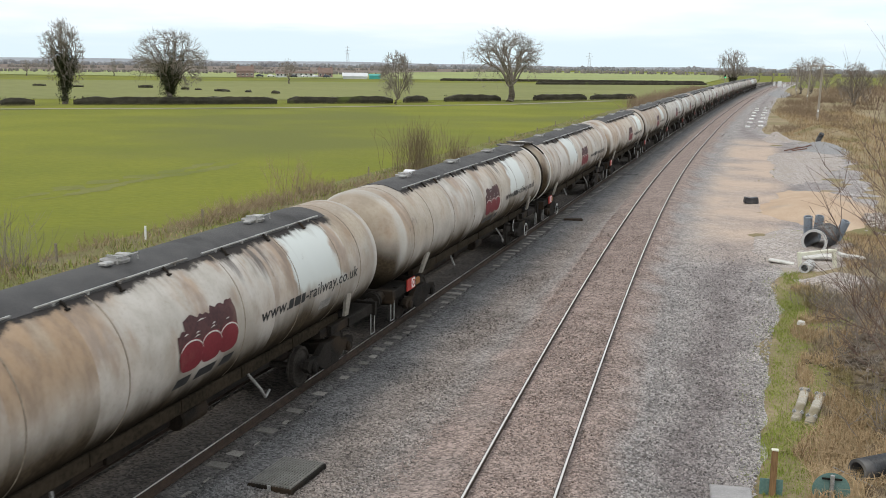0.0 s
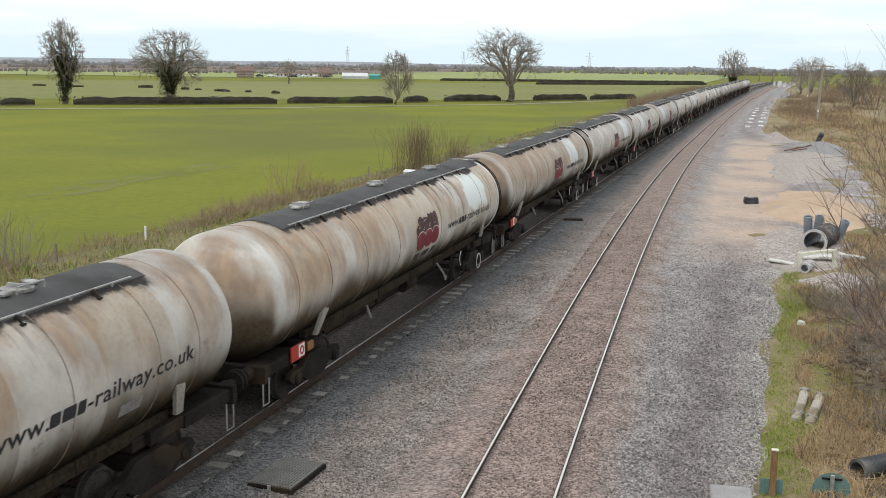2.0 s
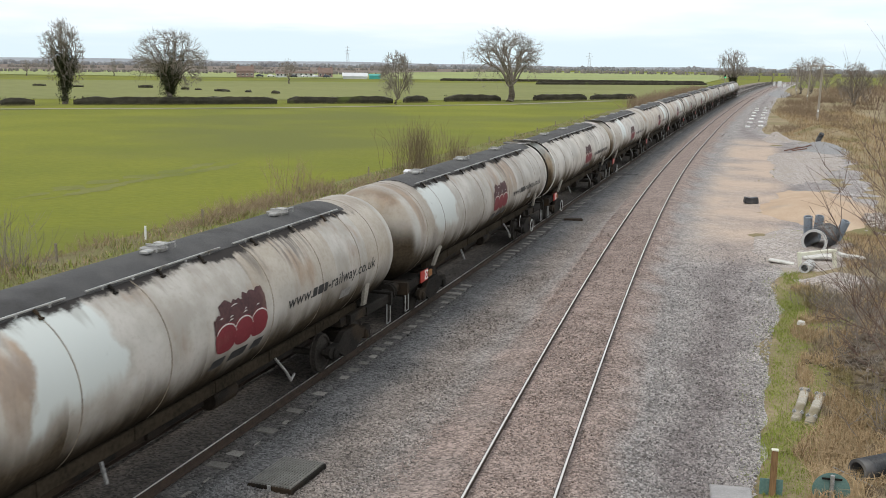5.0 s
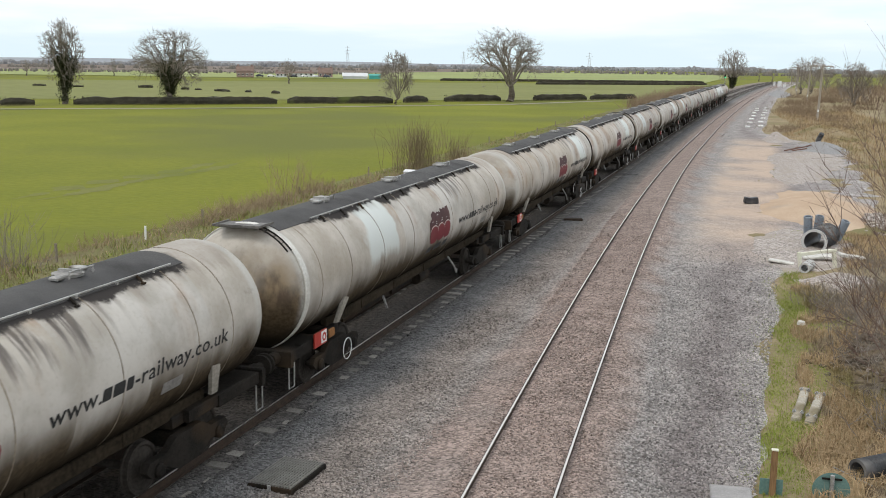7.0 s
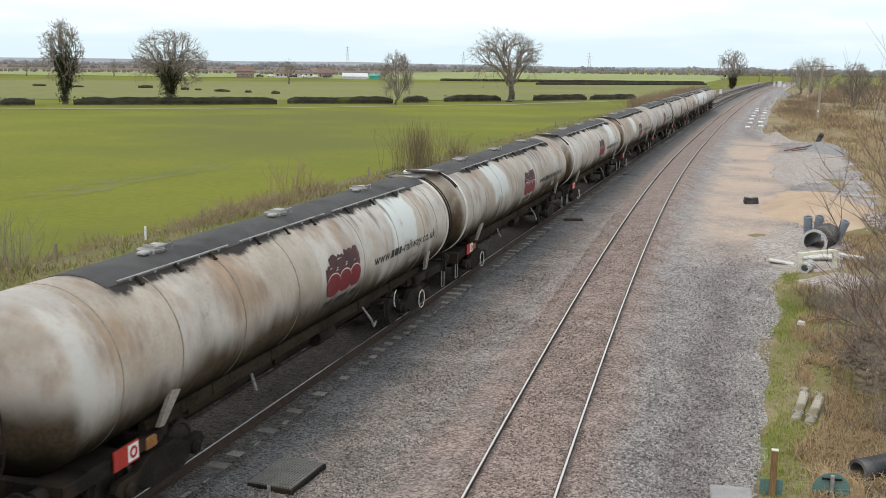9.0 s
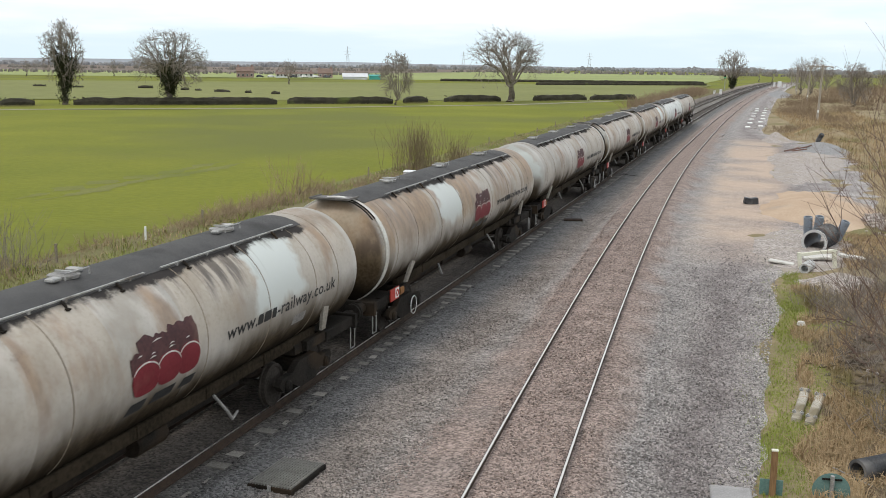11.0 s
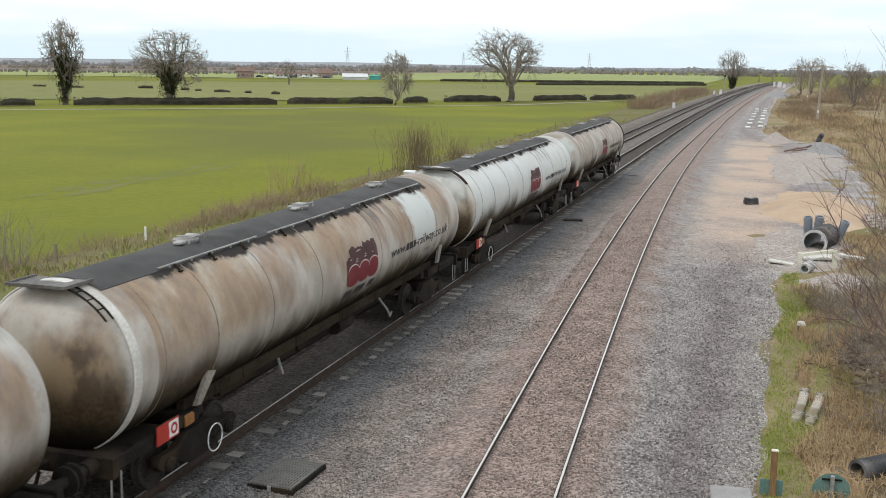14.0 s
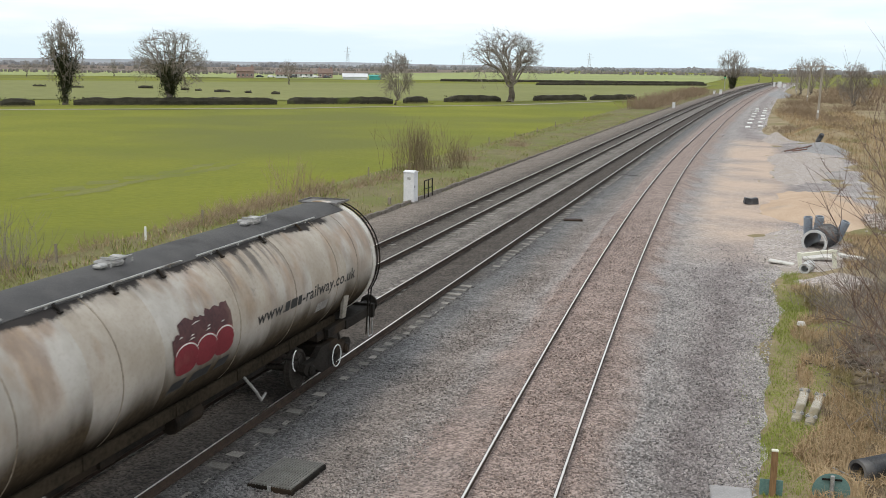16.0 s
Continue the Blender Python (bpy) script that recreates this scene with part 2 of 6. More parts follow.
def stony(name, dark, light, size=0.07, third=(0.2, 0.17, 0.14)):
    """Heaped single stones of uneven tone, with stained patches between."""
    m = bpy.data.materials.new(name)
    m.use_nodes = True
    n, l = m.node_tree.nodes, m.node_tree.links
    b = n["Principled BSDF"]
    geo, cells, tone, mix = n.new("ShaderNodeNewGeometry"), n.new("ShaderNodeTexVoronoi"), n.new("ShaderNodeSeparateColor"), n.new("ShaderNodeMix")
    cells.inputs["Scale"].default_value = 1.0 / size
    l.new(geo.outputs["Position"], cells.inputs["Vector"])
    l.new(cells.outputs["Color"], tone.inputs[0])
    mix.data_type = "RGBA"
    mix.inputs["A"].default_value, mix.inputs["B"].default_value = (*dark, 1), (*light, 1)
    l.new(tone.outputs[0], mix.inputs["Factor"])
    stain, ramp, over = n.new("ShaderNodeTexNoise"), n.new("ShaderNodeValToRGB"), n.new("ShaderNodeMix")
    stain.inputs["Scale"].default_value, stain.inputs["Detail"].default_value = 0.8, 8
    ramp.color_ramp.elements[0].position, ramp.color_ramp.elements[1].position = 0.48, 0.72
    over.data_type = "RGBA"
    over.inputs["B"].default_value = (*third, 1)
    l.new(geo.outputs["Position"], stain.inputs["Vector"])
    l.new(stain.outputs["Fac"], ramp.inputs["Fac"])
    l.new(ramp.outputs["Color"], over.inputs["Factor"])
    l.new(mix.outputs["Result"], over.inputs["A"])
    l.new(over.outputs["Result"], b.inputs["Base Color"])
    b.inputs["Roughness"].default_value, b.inputs["Specular IOR Level"].default_value = 0.95, 0.15
    bump = n.new("ShaderNodeBump")
    bump.inputs["Strength"].default_value, bump.inputs["Distance"].default_value = 0.9, 0.03
    bump.invert = True
    l.new(cells.outputs["Distance"], bump.inputs["Height"])
    l.new(bump.outputs[0], b.inputs["Normal"])
    return m



def tank_material():
    """Dirty ivory tank paint. The object's colour tells how rusty, how clean in patches, and how bright each tank is."""
    m = bpy.data.materials.new("weathered_ivory_tank")
    m.use_nodes = True
    n, l = m.node_tree.nodes, m.node_tree.links
    b = n["Principled BSDF"]

    def math_node(op, a, c=None, d=None, clamp=False):
        q = n.new("ShaderNodeMath")
        q.operation, q.use_clamp = op, clamp
        for i, v in enumerate((a, c, d)):
            if v is None:
                continue
            if isinstance(v, (int, float)):
                q.inputs[i].default_value = v
            else:
                l.new(v, q.inputs[i])
        return q.outputs[0]

    def noise_node(vec, scale, detail=5, rough=0.55):
        q = n.new("ShaderNodeTexNoise")
        q.inputs["Scale"].default_value, q.inputs["Detail"].default_value, q.inputs["Roughness"].default_value = scale, detail, rough
        l.new(vec, q.inputs["Vector"])
        return q.outputs["Fac"]

    def step(v, lo, hi):
        q = n.new("ShaderNodeMapRange")
        q.interpolation_type = "SMOOTHSTEP"
        l.new(v, q.inputs["Value"])
        for key, x in (("From Min", lo), ("From Max", hi)):
            if isinstance(x, (int, float)):
                q.inputs[key].default_value = x
            else:
                l.new(x, q.inputs[key])
        return q.outputs[0]

    def blend(fac, a, c):
        q = n.new("ShaderNodeMix")
        q.data_type = "RGBA"
        l.new(fac, q.inputs["Factor"])
        for key, v in (("A", a), ("B", c)):
            if isinstance(v, tuple):
                q.inputs[key].default_value = (*v, 1)
            else:
                l.new(v, q.inputs[key])
        return q.outputs["Result"]

    tc, info = n.new("ShaderNodeTexCoord"), n.new("ShaderNodeObjectInfo")
    own = n.new("ShaderNodeVectorMath")
    own.operation = "MULTIPLY_ADD"
    own.inputs[1].default_value = (1, 1, 1)
    shift = n.new("ShaderNodeCombineXYZ")
    far_shift = math_node("MULTIPLY", info.outputs["Random"], 137.0)
    for i in range(3):
        l.new(far_shift, shift.inputs[i])
    l.new(tc.outputs["Object"], own.inputs[0])
    l.new(shift.outputs[0], own.inputs[2])
    pos = n.new("ShaderNodeSeparateXYZ")
    l.new(tc.outputs["Object"], pos.inputs[0])
    streaks = n.new("ShaderNodeMapping")
    streaks.inputs["Scale"].default_value = (0.5, 0.75, 0.32)
    l.new(own.outputs[0], streaks.inputs["Vector"])
    tone = n.new("ShaderNodeSeparateColor")
    l.new(info.outputs["Color"], tone.inputs[0])
    rusty, clean, bright = tone.outputs[0], tone.outputs[1], tone.outputs[2]

    cloudy = noise_node(own.outputs[0], 0.9)
    fine = noise_node(own.outputs[0], 14, 6)
    run = noise_node(streaks.outputs[0], 1.5, 7)
    run2 = noise_node(streaks.outputs[0], 5.0, 6)
    base = blend(step(cloudy, 0.35, 0.65), (0.40, 0.368, 0.322), (0.60, 0.571, 0.528))
    base = blend(math_node("MULTIPLY", step(fine, 0.5, 0.75), 0.25), base, (0.34, 0.29, 0.22))
    base = blend(math_node("MULTIPLY", math_node("SUBTRACT", 1.0, step(rusty, 0.08, 0.3)), 0.75), base, (0.56, 0.60, 0.59))
    # orange runs from the top down the shoulder
    high = step(math_node("MULTIPLY_ADD", run2, 0.9, pos.outputs["Z"]), 2.35, 3.45)
    # the plates between the seams weather differently
    plate = n.new("ShaderNodeTexWhiteNoise")
    plate.noise_dimensions = "1D"
    l.new(math_node("ADD", math_node("FLOOR", math_node("MULTIPLY_ADD", pos.outputs["Y"], 0.525, 0.31)), math_node("MULTIPLY", far_shift, 7.31)), plate.inputs["W"])
    each = n.new("ShaderNodeSeparateColor")
    l.new(plate.outputs["Color"], each.inputs[0])
    tint = math_node("MULTIPLY_ADD", step(each.outputs[2], 0.25, 0.65), 0.85, 0.15)
    reach_down = math_node("MULTIPLY_ADD", each.outputs[1], -0.7, 2.98)
    beige = math_node("MULTIPLY", step(math_node("MULTIPLY_ADD", cloudy, 0.9, pos.outputs["Z"]), reach_down, math_node("ADD", reach_down, 0.75)), math_node("MULTIPLY", tint, math_node("MULTIPLY_ADD", rusty, 0.95, -0.02)))
    base = blend(math_node("MULTIPLY", beige, 0.8), base, blend(step(fine, 0.35, 0.7), (0.42, 0.322, 0.205), (0.35, 0.258, 0.155)))
    need = math_node("SUBTRACT", math_node("SUBTRACT", 0.78, math_node("MULTIPLY", rusty, 0.36)), math_node("MULTIPLY", each.outputs[0], 0.16))
    rust = math_node("MULTIPLY", step(run, need, math_node("ADD", need, 0.20)), high)
    base = blend(math_node("MULTIPLY", rust, 0.68), base, blend(step(run2, 0.35, 0.65), (0.37, 0.225, 0.115), (0.22, 0.125, 0.065)))
    # clean repainted-looking patches
    need2 = 0.72
    patch = noise_node(own.outputs[0], 0.42, 4, 0.5)
    base = blend(math_node("MULTIPLY", step(patch, need2, need2 + 0.03), step(pos.outputs["Z"], 2.0, 2.6)), base, (0.60, 0.635, 0.61))
    off = math_node("ABSOLUTE", math_node("SUBTRACT", pos.outputs["Y"], math_node("MULTIPLY_ADD", clean, 20.0, -10.0)))
    fresh = math_node("MULTIPLY", math_node("SUBTRACT", 1.0, step(math_node("MULTIPLY_ADD", cloudy, 1.8, off), 1.80, 2.05)), step(math_node("MULTIPLY_ADD", run, 1.3, pos.outputs["Z"]), 2.85, 3.2))
    base = blend(math_node("MULTIPLY", fresh, 0.95), base, (0.66, 0.70, 0.675))
    # brown runs down the dished end under the platform
    end_face = math_node("MULTIPLY", math_node("LESS_THAN", pos.outputs["Y"], -8.86), math_node("SUBTRACT", 1.0, info.outputs["Alpha"]))
    base = blend(math_node("MULTIPLY", end_face, step(math_node("MULTIPLY_ADD", pos.outputs["Z"], -0.22, math_node("ADD", run, 0.55)), 0.22, 0.6)), base, blend(step(run2, 0.4, 0.6), (0.30, 0.225, 0.14), (0.115, 0.082, 0.058)))
    # paler shoulders: white paint plus the sky's gleam on the curve, painted in
    shoulder = math_node("SUBTRACT", 1.0, step(math_node("ABSOLUTE", math_node("SUBTRACT", math_node("ABSOLUTE", pos.outputs["Y"]), 8.82)), 0.09, 0.24))
    base = blend(math_node("MULTIPLY", shoulder, math_node("MULTIPLY_ADD", step(fine, 0.35, 0.6), 0.25, 0.35)), base, (0.62, 0.62, 0.585))
    # dark scuffs
    scuff = noise_node(own.outputs[0], 0.8, 8, 0.7)
    base = blend(math_node("MULTIPLY", step(scuff, 0.62, 0.74), 0.7), base, (0.10, 0.075, 0.06))
    # brown splashed dirt with the belly's shade painted in; spilt tar along the crown
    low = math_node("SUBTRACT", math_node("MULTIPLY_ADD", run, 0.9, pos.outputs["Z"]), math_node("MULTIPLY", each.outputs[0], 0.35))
    # this dirt and painted shade reach higher on the dished ends
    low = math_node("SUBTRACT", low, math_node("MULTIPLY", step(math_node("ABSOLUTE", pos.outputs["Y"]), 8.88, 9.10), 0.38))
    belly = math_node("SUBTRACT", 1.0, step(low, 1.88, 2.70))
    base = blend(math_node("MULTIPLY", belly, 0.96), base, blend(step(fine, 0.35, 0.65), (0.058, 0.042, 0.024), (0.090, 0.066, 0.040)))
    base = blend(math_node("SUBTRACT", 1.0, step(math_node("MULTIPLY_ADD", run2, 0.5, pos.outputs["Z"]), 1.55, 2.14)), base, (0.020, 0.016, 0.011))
    # black spills that ran down from the filling hatch, and ragged tar along the crown
    thin = n.new("ShaderNodeMapping")
    thin.inputs["Scale"].default_value = (0.3, 2.6, 0.25)
    l.new(own.outputs[0], thin.inputs["Vector"])
    trickle = noise_node(thin.outputs[0], 1.6, 6, 0.6)
    aside = math_node("ABSOLUTE", math_node("SUBTRACT", pos.outputs["Y"], math_node("MULTIPLY_ADD", each.outputs[1], 0.4, 2.8)))
    spill = math_node("MULTIPLY", math_node("SUBTRACT", 1.0, step(aside, 0.5, 2.3)), step(math_node("MULTIPLY_ADD", trickle, 1.5, pos.outputs["Z"]), 3.72, 4.35))
    spill = math_node("MULTIPLY", spill, step(trickle, 0.47, 0.60))
    base = blend(math_node("MULTIPLY", spill, 0.85), base, (0.060, 0.046, 0.040))
    drip = step(math_node("MULTIPLY_ADD", trickle, 0.9, pos.outputs["Z"]), 3.86, 4.08)
    base = blend(math_node("MULTIPLY", drip, 0.35), base, (0.16, 0.12, 0.085))
    tar = step(math_node("MULTIPLY_ADD", scuff, 0.55, math_node("MULTIPLY_ADD", trickle, 0.14, pos.outputs["Z"])), 3.85, 3.93)
    tar = math_node("MULTIPLY", tar, math_node("SUBTRACT", 1.0, step(math_node("MULTIPLY_ADD", scuff, 1.2, math_node("ABSOLUTE", pos.outputs["Y"])), 7.8, 8.1)))
    base = blend(tar, base, (0.055, 0.05, 0.048))
    hsv = n.new("ShaderNodeHueSaturation")
    l.new(math_node("MULTIPLY_ADD", bright, 0.75, 0.42), hsv.inputs["Value"])
    l.new(base, hsv.inputs["Color"])
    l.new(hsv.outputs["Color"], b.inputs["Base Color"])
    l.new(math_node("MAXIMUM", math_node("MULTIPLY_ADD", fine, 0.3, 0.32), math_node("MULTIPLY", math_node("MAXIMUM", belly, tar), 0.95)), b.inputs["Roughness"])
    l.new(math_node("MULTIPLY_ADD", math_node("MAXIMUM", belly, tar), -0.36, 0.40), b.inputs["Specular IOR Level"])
    bp = n.new("ShaderNodeBump")
    bp.inputs["Strength"].default_value, bp.inputs["Distance"].default_value = 0.15, 0.01
    l.new(cloudy, bp.inputs["Height"])
    l.new(bp.outputs[0], b.inputs["Normal"])
    return m


TANK = tank_material()


# ---- mesh building ----
class Shape:
    """Points and faces of one mesh; the pieces added to it are closed solids unless said otherwise."""

    def __init__(self):
        self.v, self.f, self.uv = [], [], None

    def add(self, pts, faces):
        k = len(self.v)
        self.v += [tuple(p) for p in pts]
        self.f += [tuple(i + k for i in fc) for fc in faces]
        return self

    def box(self, c, s, m=None, chamfer=0.0):
        x, y, z = (a / 2 for a in s)
        if chamfer:
            d, pts = chamfer, []
            for zz, q in ((-z, d), (-z + d, 0), (z - d, 0), (z, d)):
                pts += [(-x + q, -y + q, zz), (x - q, -y + q, zz), (x - q, y - q, zz), (-x + q, y - q, zz)]
            faces = [(3, 2, 1, 0), (12, 13, 14, 15)]
            for r in (0, 4, 8):
                faces += [(r + i, r + (i + 1) % 4, r + 4 + (i + 1) % 4, r + 4 + i) for i in range(4)]
        else:
            pts = [(-x, -y, -z), (x, -y, -z), (x, y, -z), (-x, y, -z), (-x, -y, z), (x, -y, z), (x, y, z), (-x, y, z)]
            faces = [(3, 2, 1, 0), (4, 5, 6, 7), (0, 1, 5, 4), (1, 2, 6, 5), (2, 3, 7, 6), (3, 0, 4, 7)]
        pts = [Vector(p) for p in pts]
        if m is not None:
            pts = [m @ p for p in pts]
        return self.add([p + Vector(c) for p in pts], faces)

    def tube(self, path, radii, seg=8, caps=True):
        path = [Vector(p) for p in path]
        if isinstance(radii, (int, float)):
            radii = [radii] * len(path)
        pts, faces = [], []
        ref = Vector((0, 0, 1))
        for i, p in enumerate(path):
            way = (path[min(i + 1, len(path) - 1)] - path[max(i - 1, 0)]).normalized()
            if abs(way.dot(ref)) > 0.95:
                ref = Vector((1, 0, 0)) if abs(way.x) < 0.9 else Vector((0, 1, 0))
            a = way.cross(ref).normalized()
            b = way.cross(a)
            for k in range(seg):
                w = 2 * math.pi * k / seg
                pts.append(p + (a * math.cos(w) + b * math.sin(w)) * radii[i])
        for i in range(len(path) - 1):
            faces += [(i * seg + k, i * seg + (k + 1) % seg, (i + 1) * seg + (k + 1) % seg, (i + 1) * seg + k) for k in range(seg)]
        if caps:
            faces += [tuple(range(seg - 1, -1, -1)), tuple((len(path) - 1) * seg + k for k in range(seg))]
        return self.add(pts, faces)

    def turned(self, profile, seg=32, axis="Y", centre=(0, 0, 0), closed=False):
        """A profile of (radius, along) turned about an axis."""
        pts, faces = [], []
        for r, a in profile:
            for k in range(seg):
                w = 2 * math.pi * k / seg
                c, s = math.cos(w) * r, math.sin(w) * r
                q = {"X": (a, c, s), "Y": (s, a, c), "Z": (c, s, a)}[axis]
                pts.append(Vector(q) + Vector(centre))
        n = len(profile)
        for i in range(n if closed else n - 1):
            j = (i + 1) % n
            faces += [(i * seg + k, i * seg + (k + 1) % seg, j * seg + (k + 1) % seg, j * seg + k) for k in range(seg)]
        if not closed:
            faces += [tuple(range(seg - 1, -1, -1)), tuple((n - 1) * seg + k for k in range(seg))]
        return self.add(pts, faces)

    def swept(self, profile, path, close=True):
        """A profile of (across, up) carried along a path of points."""
        pts, faces, n = [], [], len(profile)
        path = [Vector(p) for p in path]
        for i, p in enumerate(path):
            way = path[min(i + 1, len(path) - 1)] - path[max(i - 1, 0)]
            side = Vector((way.y, -way.x, 0)).normalized()
            pts += [p + side * a + Vector((0, 0, u)) for a, u in profile]
        for i in range(len(path) - 1):
            for k in range(n if close else n - 1):
                j = (k + 1) % n
                faces.append((i * n + k, (i + 1) * n + k, (i + 1) * n + j, i * n + j))
        if close:
            faces += [tuple(range(n)), tuple((len(path) - 1) * n + k for k in range(n - 1, -1, -1))]
        return self.add(pts, faces)

    def mesh(self, name, mat, smooth=False):
        me = bpy.data.meshes.new(name)
        me.from_pydata(self.v, [], self.f)
        me.materials.append(mat)
        bm = bmesh.new()
        bm.from_mesh(me)
        bmesh.ops.recalc_face_normals(bm, faces=bm.faces)
        bm.to_mesh(me)
        bm.free()
        if smooth:
            me.shade_smooth()
            me.set_sharp_from_angle(angle=radians(40))
        return me


def part(name, shape, mat, parent=None, label="", smooth=False, at=None):
    """One mesh object under a thing or a part."""
    data = shape if isinstance(shape, bpy.types.Mesh) else shape.mesh(name, mat, smooth)
    ob = new(name, data)
    if parent is not None:
        ob.parent = parent
    if at is not None:
        ob.matrix_basis = at
    return tagged(ob, label)


def thing(name, label, category, at=None, group="", kind=""):
    ob = tagged(new(name), label, category, group, kind)
    ob.empty_display_size = 0.2
    if at is not None:
        ob.matrix_basis = at
    return ob


def raw_mesh(name, verts, faces, mat, smooth=False):
    """A mesh of very many small pieces."""
    me = bpy.data.meshes.new(name)
    me.from_pydata(verts, [], faces)
    me.materials.append(mat)
    if smooth:
        me.shade_smooth()
    return me


# ---- the line ----
MAIN_X, GAUGE = -10.349, 1.505
FAR_X = MAIN_X - 2.007 - GAUGE
BEND, BEND_FROM = 1.2e-4, 85.0


def bend(y):
    return BEND * max(0.0, y - BEND_FROM) ** 2 / 2


def main_x(y):
    return MAIN_X + bend(y)


def far_x(y):
    return FAR_X + bend(y)


def siding_x(y):
    drift = 3.77e-4 * (95 - y) ** 2 if y > 0 else 3.77e-4 * (9025 - 190 * y)
    return MAIN_X + 4.30 + bend(y) + (drift if y < 95 else 0.0) + max(0.0, y - 150) * 0.005


BEHIND, AHEAD = -60.0, 640.0


def steps(lo, hi, fine_to, fine, coarse):
    out, y = [], lo
    while y < hi:
        out.append(y)
        y += fine if y < fine_to else coarse
    return out + [hi]


# ---- ground ----
def sheet(name, xs, ys, height, mat, label, category):
    verts = [(x, y, height(x, y)) for y in ys for x in xs]
    n = len(xs)
    faces = [(j * n + i, j * n + i + 1, (j + 1) * n + i + 1, (j + 1) * n + i) for j in range(len(ys) - 1) for i in range(n - 1)]
    return tagged(new(name, raw_mesh(name, verts, faces, mat, True)), label, category, kind="structure")


def land(x, y):
    if -27 < x < 14:
        return -0.75
    return -0.55 + 0.04 * noise.noise(Vector((x * 0.01, y * 0.01, 0)))


gx = [-4200, -2500, -1500, -1000, -700, -500, -350, -250, -180, -130, -100, -80, -65, -52, -42, -34, -27.5, -26, -12, 0, 14, 16, 30, 60, 120, 250, 500, 1000, 2000, 4200]
gy = [-1200, -600, -300, -150, -60, 0, 20, 40, 60, 80, 100, 125, 150, 180, 220, 270, 330, 400, 500, 650, 850, 1200, 1700, 2500, 4200]
sheet("ground", gx, gy, land, GRASS_FIELD, "bright green winter crop field beside the railway", "field")


def distant_field(lo, hi, y0, y1, slant, mat, label, z):
    """A far field, a strip that runs across the land."""
    verts = [(lo, y0 + slant * lo, z), (hi, y0 + slant * hi, z), (hi, y1 + slant * hi, z), (lo, y1 + slant * lo, z)]
    tagged(new("field", raw_mesh("field", verts, [(0, 1, 2, 3)], mat)), label, "field", kind="structure")


distant_field(-620, -24, 262, 520, 0.62, FAR_GRASS, "flat pasture beyond the hedge", -0.46)
distant_field(-1500, -30, 560, 1500, 0.25, PALE_GRASS, "pale green field far off", -0.38)
distant_field(-1500, -330, 760, 1900, 0.05, PLOUGH, "brown ploughed field far off", -0.25)

# the bed of stone under the tracks
bed_across = [(-22.0, -0.62), (-19.2, -0.55), (-18.2, -0.42), (-16.4, -0.40), (-15.9, -0.23), (-15.45, -0.23), (-14.72, -0.225), (-14.4, -0.215), (-13.3, -0.215), (-13.0, -0.225), (-12.5, -0.20), (-12.15, -0.19), (-11.75, -0.232), (-11.25, -0.225), (-10.9, -0.205), (-9.8, -0.205), (-9.5, -0.195), (-9.32, -0.212), (-9.08, -0.236), (-8.75, -0.225), (-8.3, -0.24), (-7.3, -0.30), (-6.0, -0.26)]


EDGE_Y, EDGE_X = (-60, 14, 24, 34, 44, 50, 60, 95, 112, 124, 135, 150, 640), (0.6, 0.5, 0.7, 1.1, 1.8, 4.2, 7.6, 9.0, 7.0, 1.8, 0.2, 0.9, 1.3)


def bed_mesh():
    verts, faces, uvs = [], [], []
    ys = steps(BEHIND, AHEAD, 130, 0.5, 6)
    cols = [("m", a, z) for a, z in bed_across] + [("s", -1.15, -0.125), ("s", -0.82, -0.115), ("s", -0.62, -0.115), ("s", 0.62, -0.110), ("s", 0.84, -0.125), ("s", 1.15, -0.125), ("s", 1.8, -0.28), ("e", 0.2, -0.36), ("e", 0.5, -0.36), ("e", 0.85, -0.37), ("e", 1.0, -0.50)]
    n = len(cols)
    for y in ys:
        edge = max(siding_x(y) + 2.2, float(np.interp(y, EDGE_Y, EDGE_X)) + bend(y) + 0.55 * noise.noise(Vector((y * 0.22, 0, 8))) + 0.2 * noise.noise(Vector((y * 0.9, 0, 8))))
        for kind, a, z in cols:
            if kind == "m":
                x, u = a + bend(y), (a + 22.0) / 24.5
                room = siding_x(y) - 1.2
                if a > -9 and x > room - 0.4:
                    x = room - 0.4 + 0.1 * (a + 6.0)
                if a > -9:
                    u = 0.53 + 0.25 * (a + 9.0) / 3.0
            elif kind == "s":
                x, u = siding_x(y) + a, 0.82 + 0.03 * a
            else:
                x, u = siding_x(y) + 1.8 + (edge - siding_x(y) - 1.8) * a, 0.90 + 0.1 * a
            z += 0.03 * noise.noise(Vector((x * 0.6, y * 0.5, 3))) * 0.7 + 0.010 * noise.noise(Vector((x * 3, y * 3, 5)))
            verts.append((x, y, z))
            uvs.append((u, y * 0.01))
    for j in range(len(ys) - 1):
        faces += [(j * n + i, j * n + i + 1, (j + 1) * n + i + 1, (j + 1) * n + i) for i in range(n - 1)]
    me = raw_mesh("ballast_bed", verts, faces, BED, True)
    layer = me.uv_layers.new(name="across")
    for loop in me.loops:
        layer.data[loop.index].uv = uvs[loop.vertex_index]
    return me


tagged(new("ballast_bed", bed_mesh()), "bed of crushed grey and reddish stone under the tracks", "ballast", kind="structure")


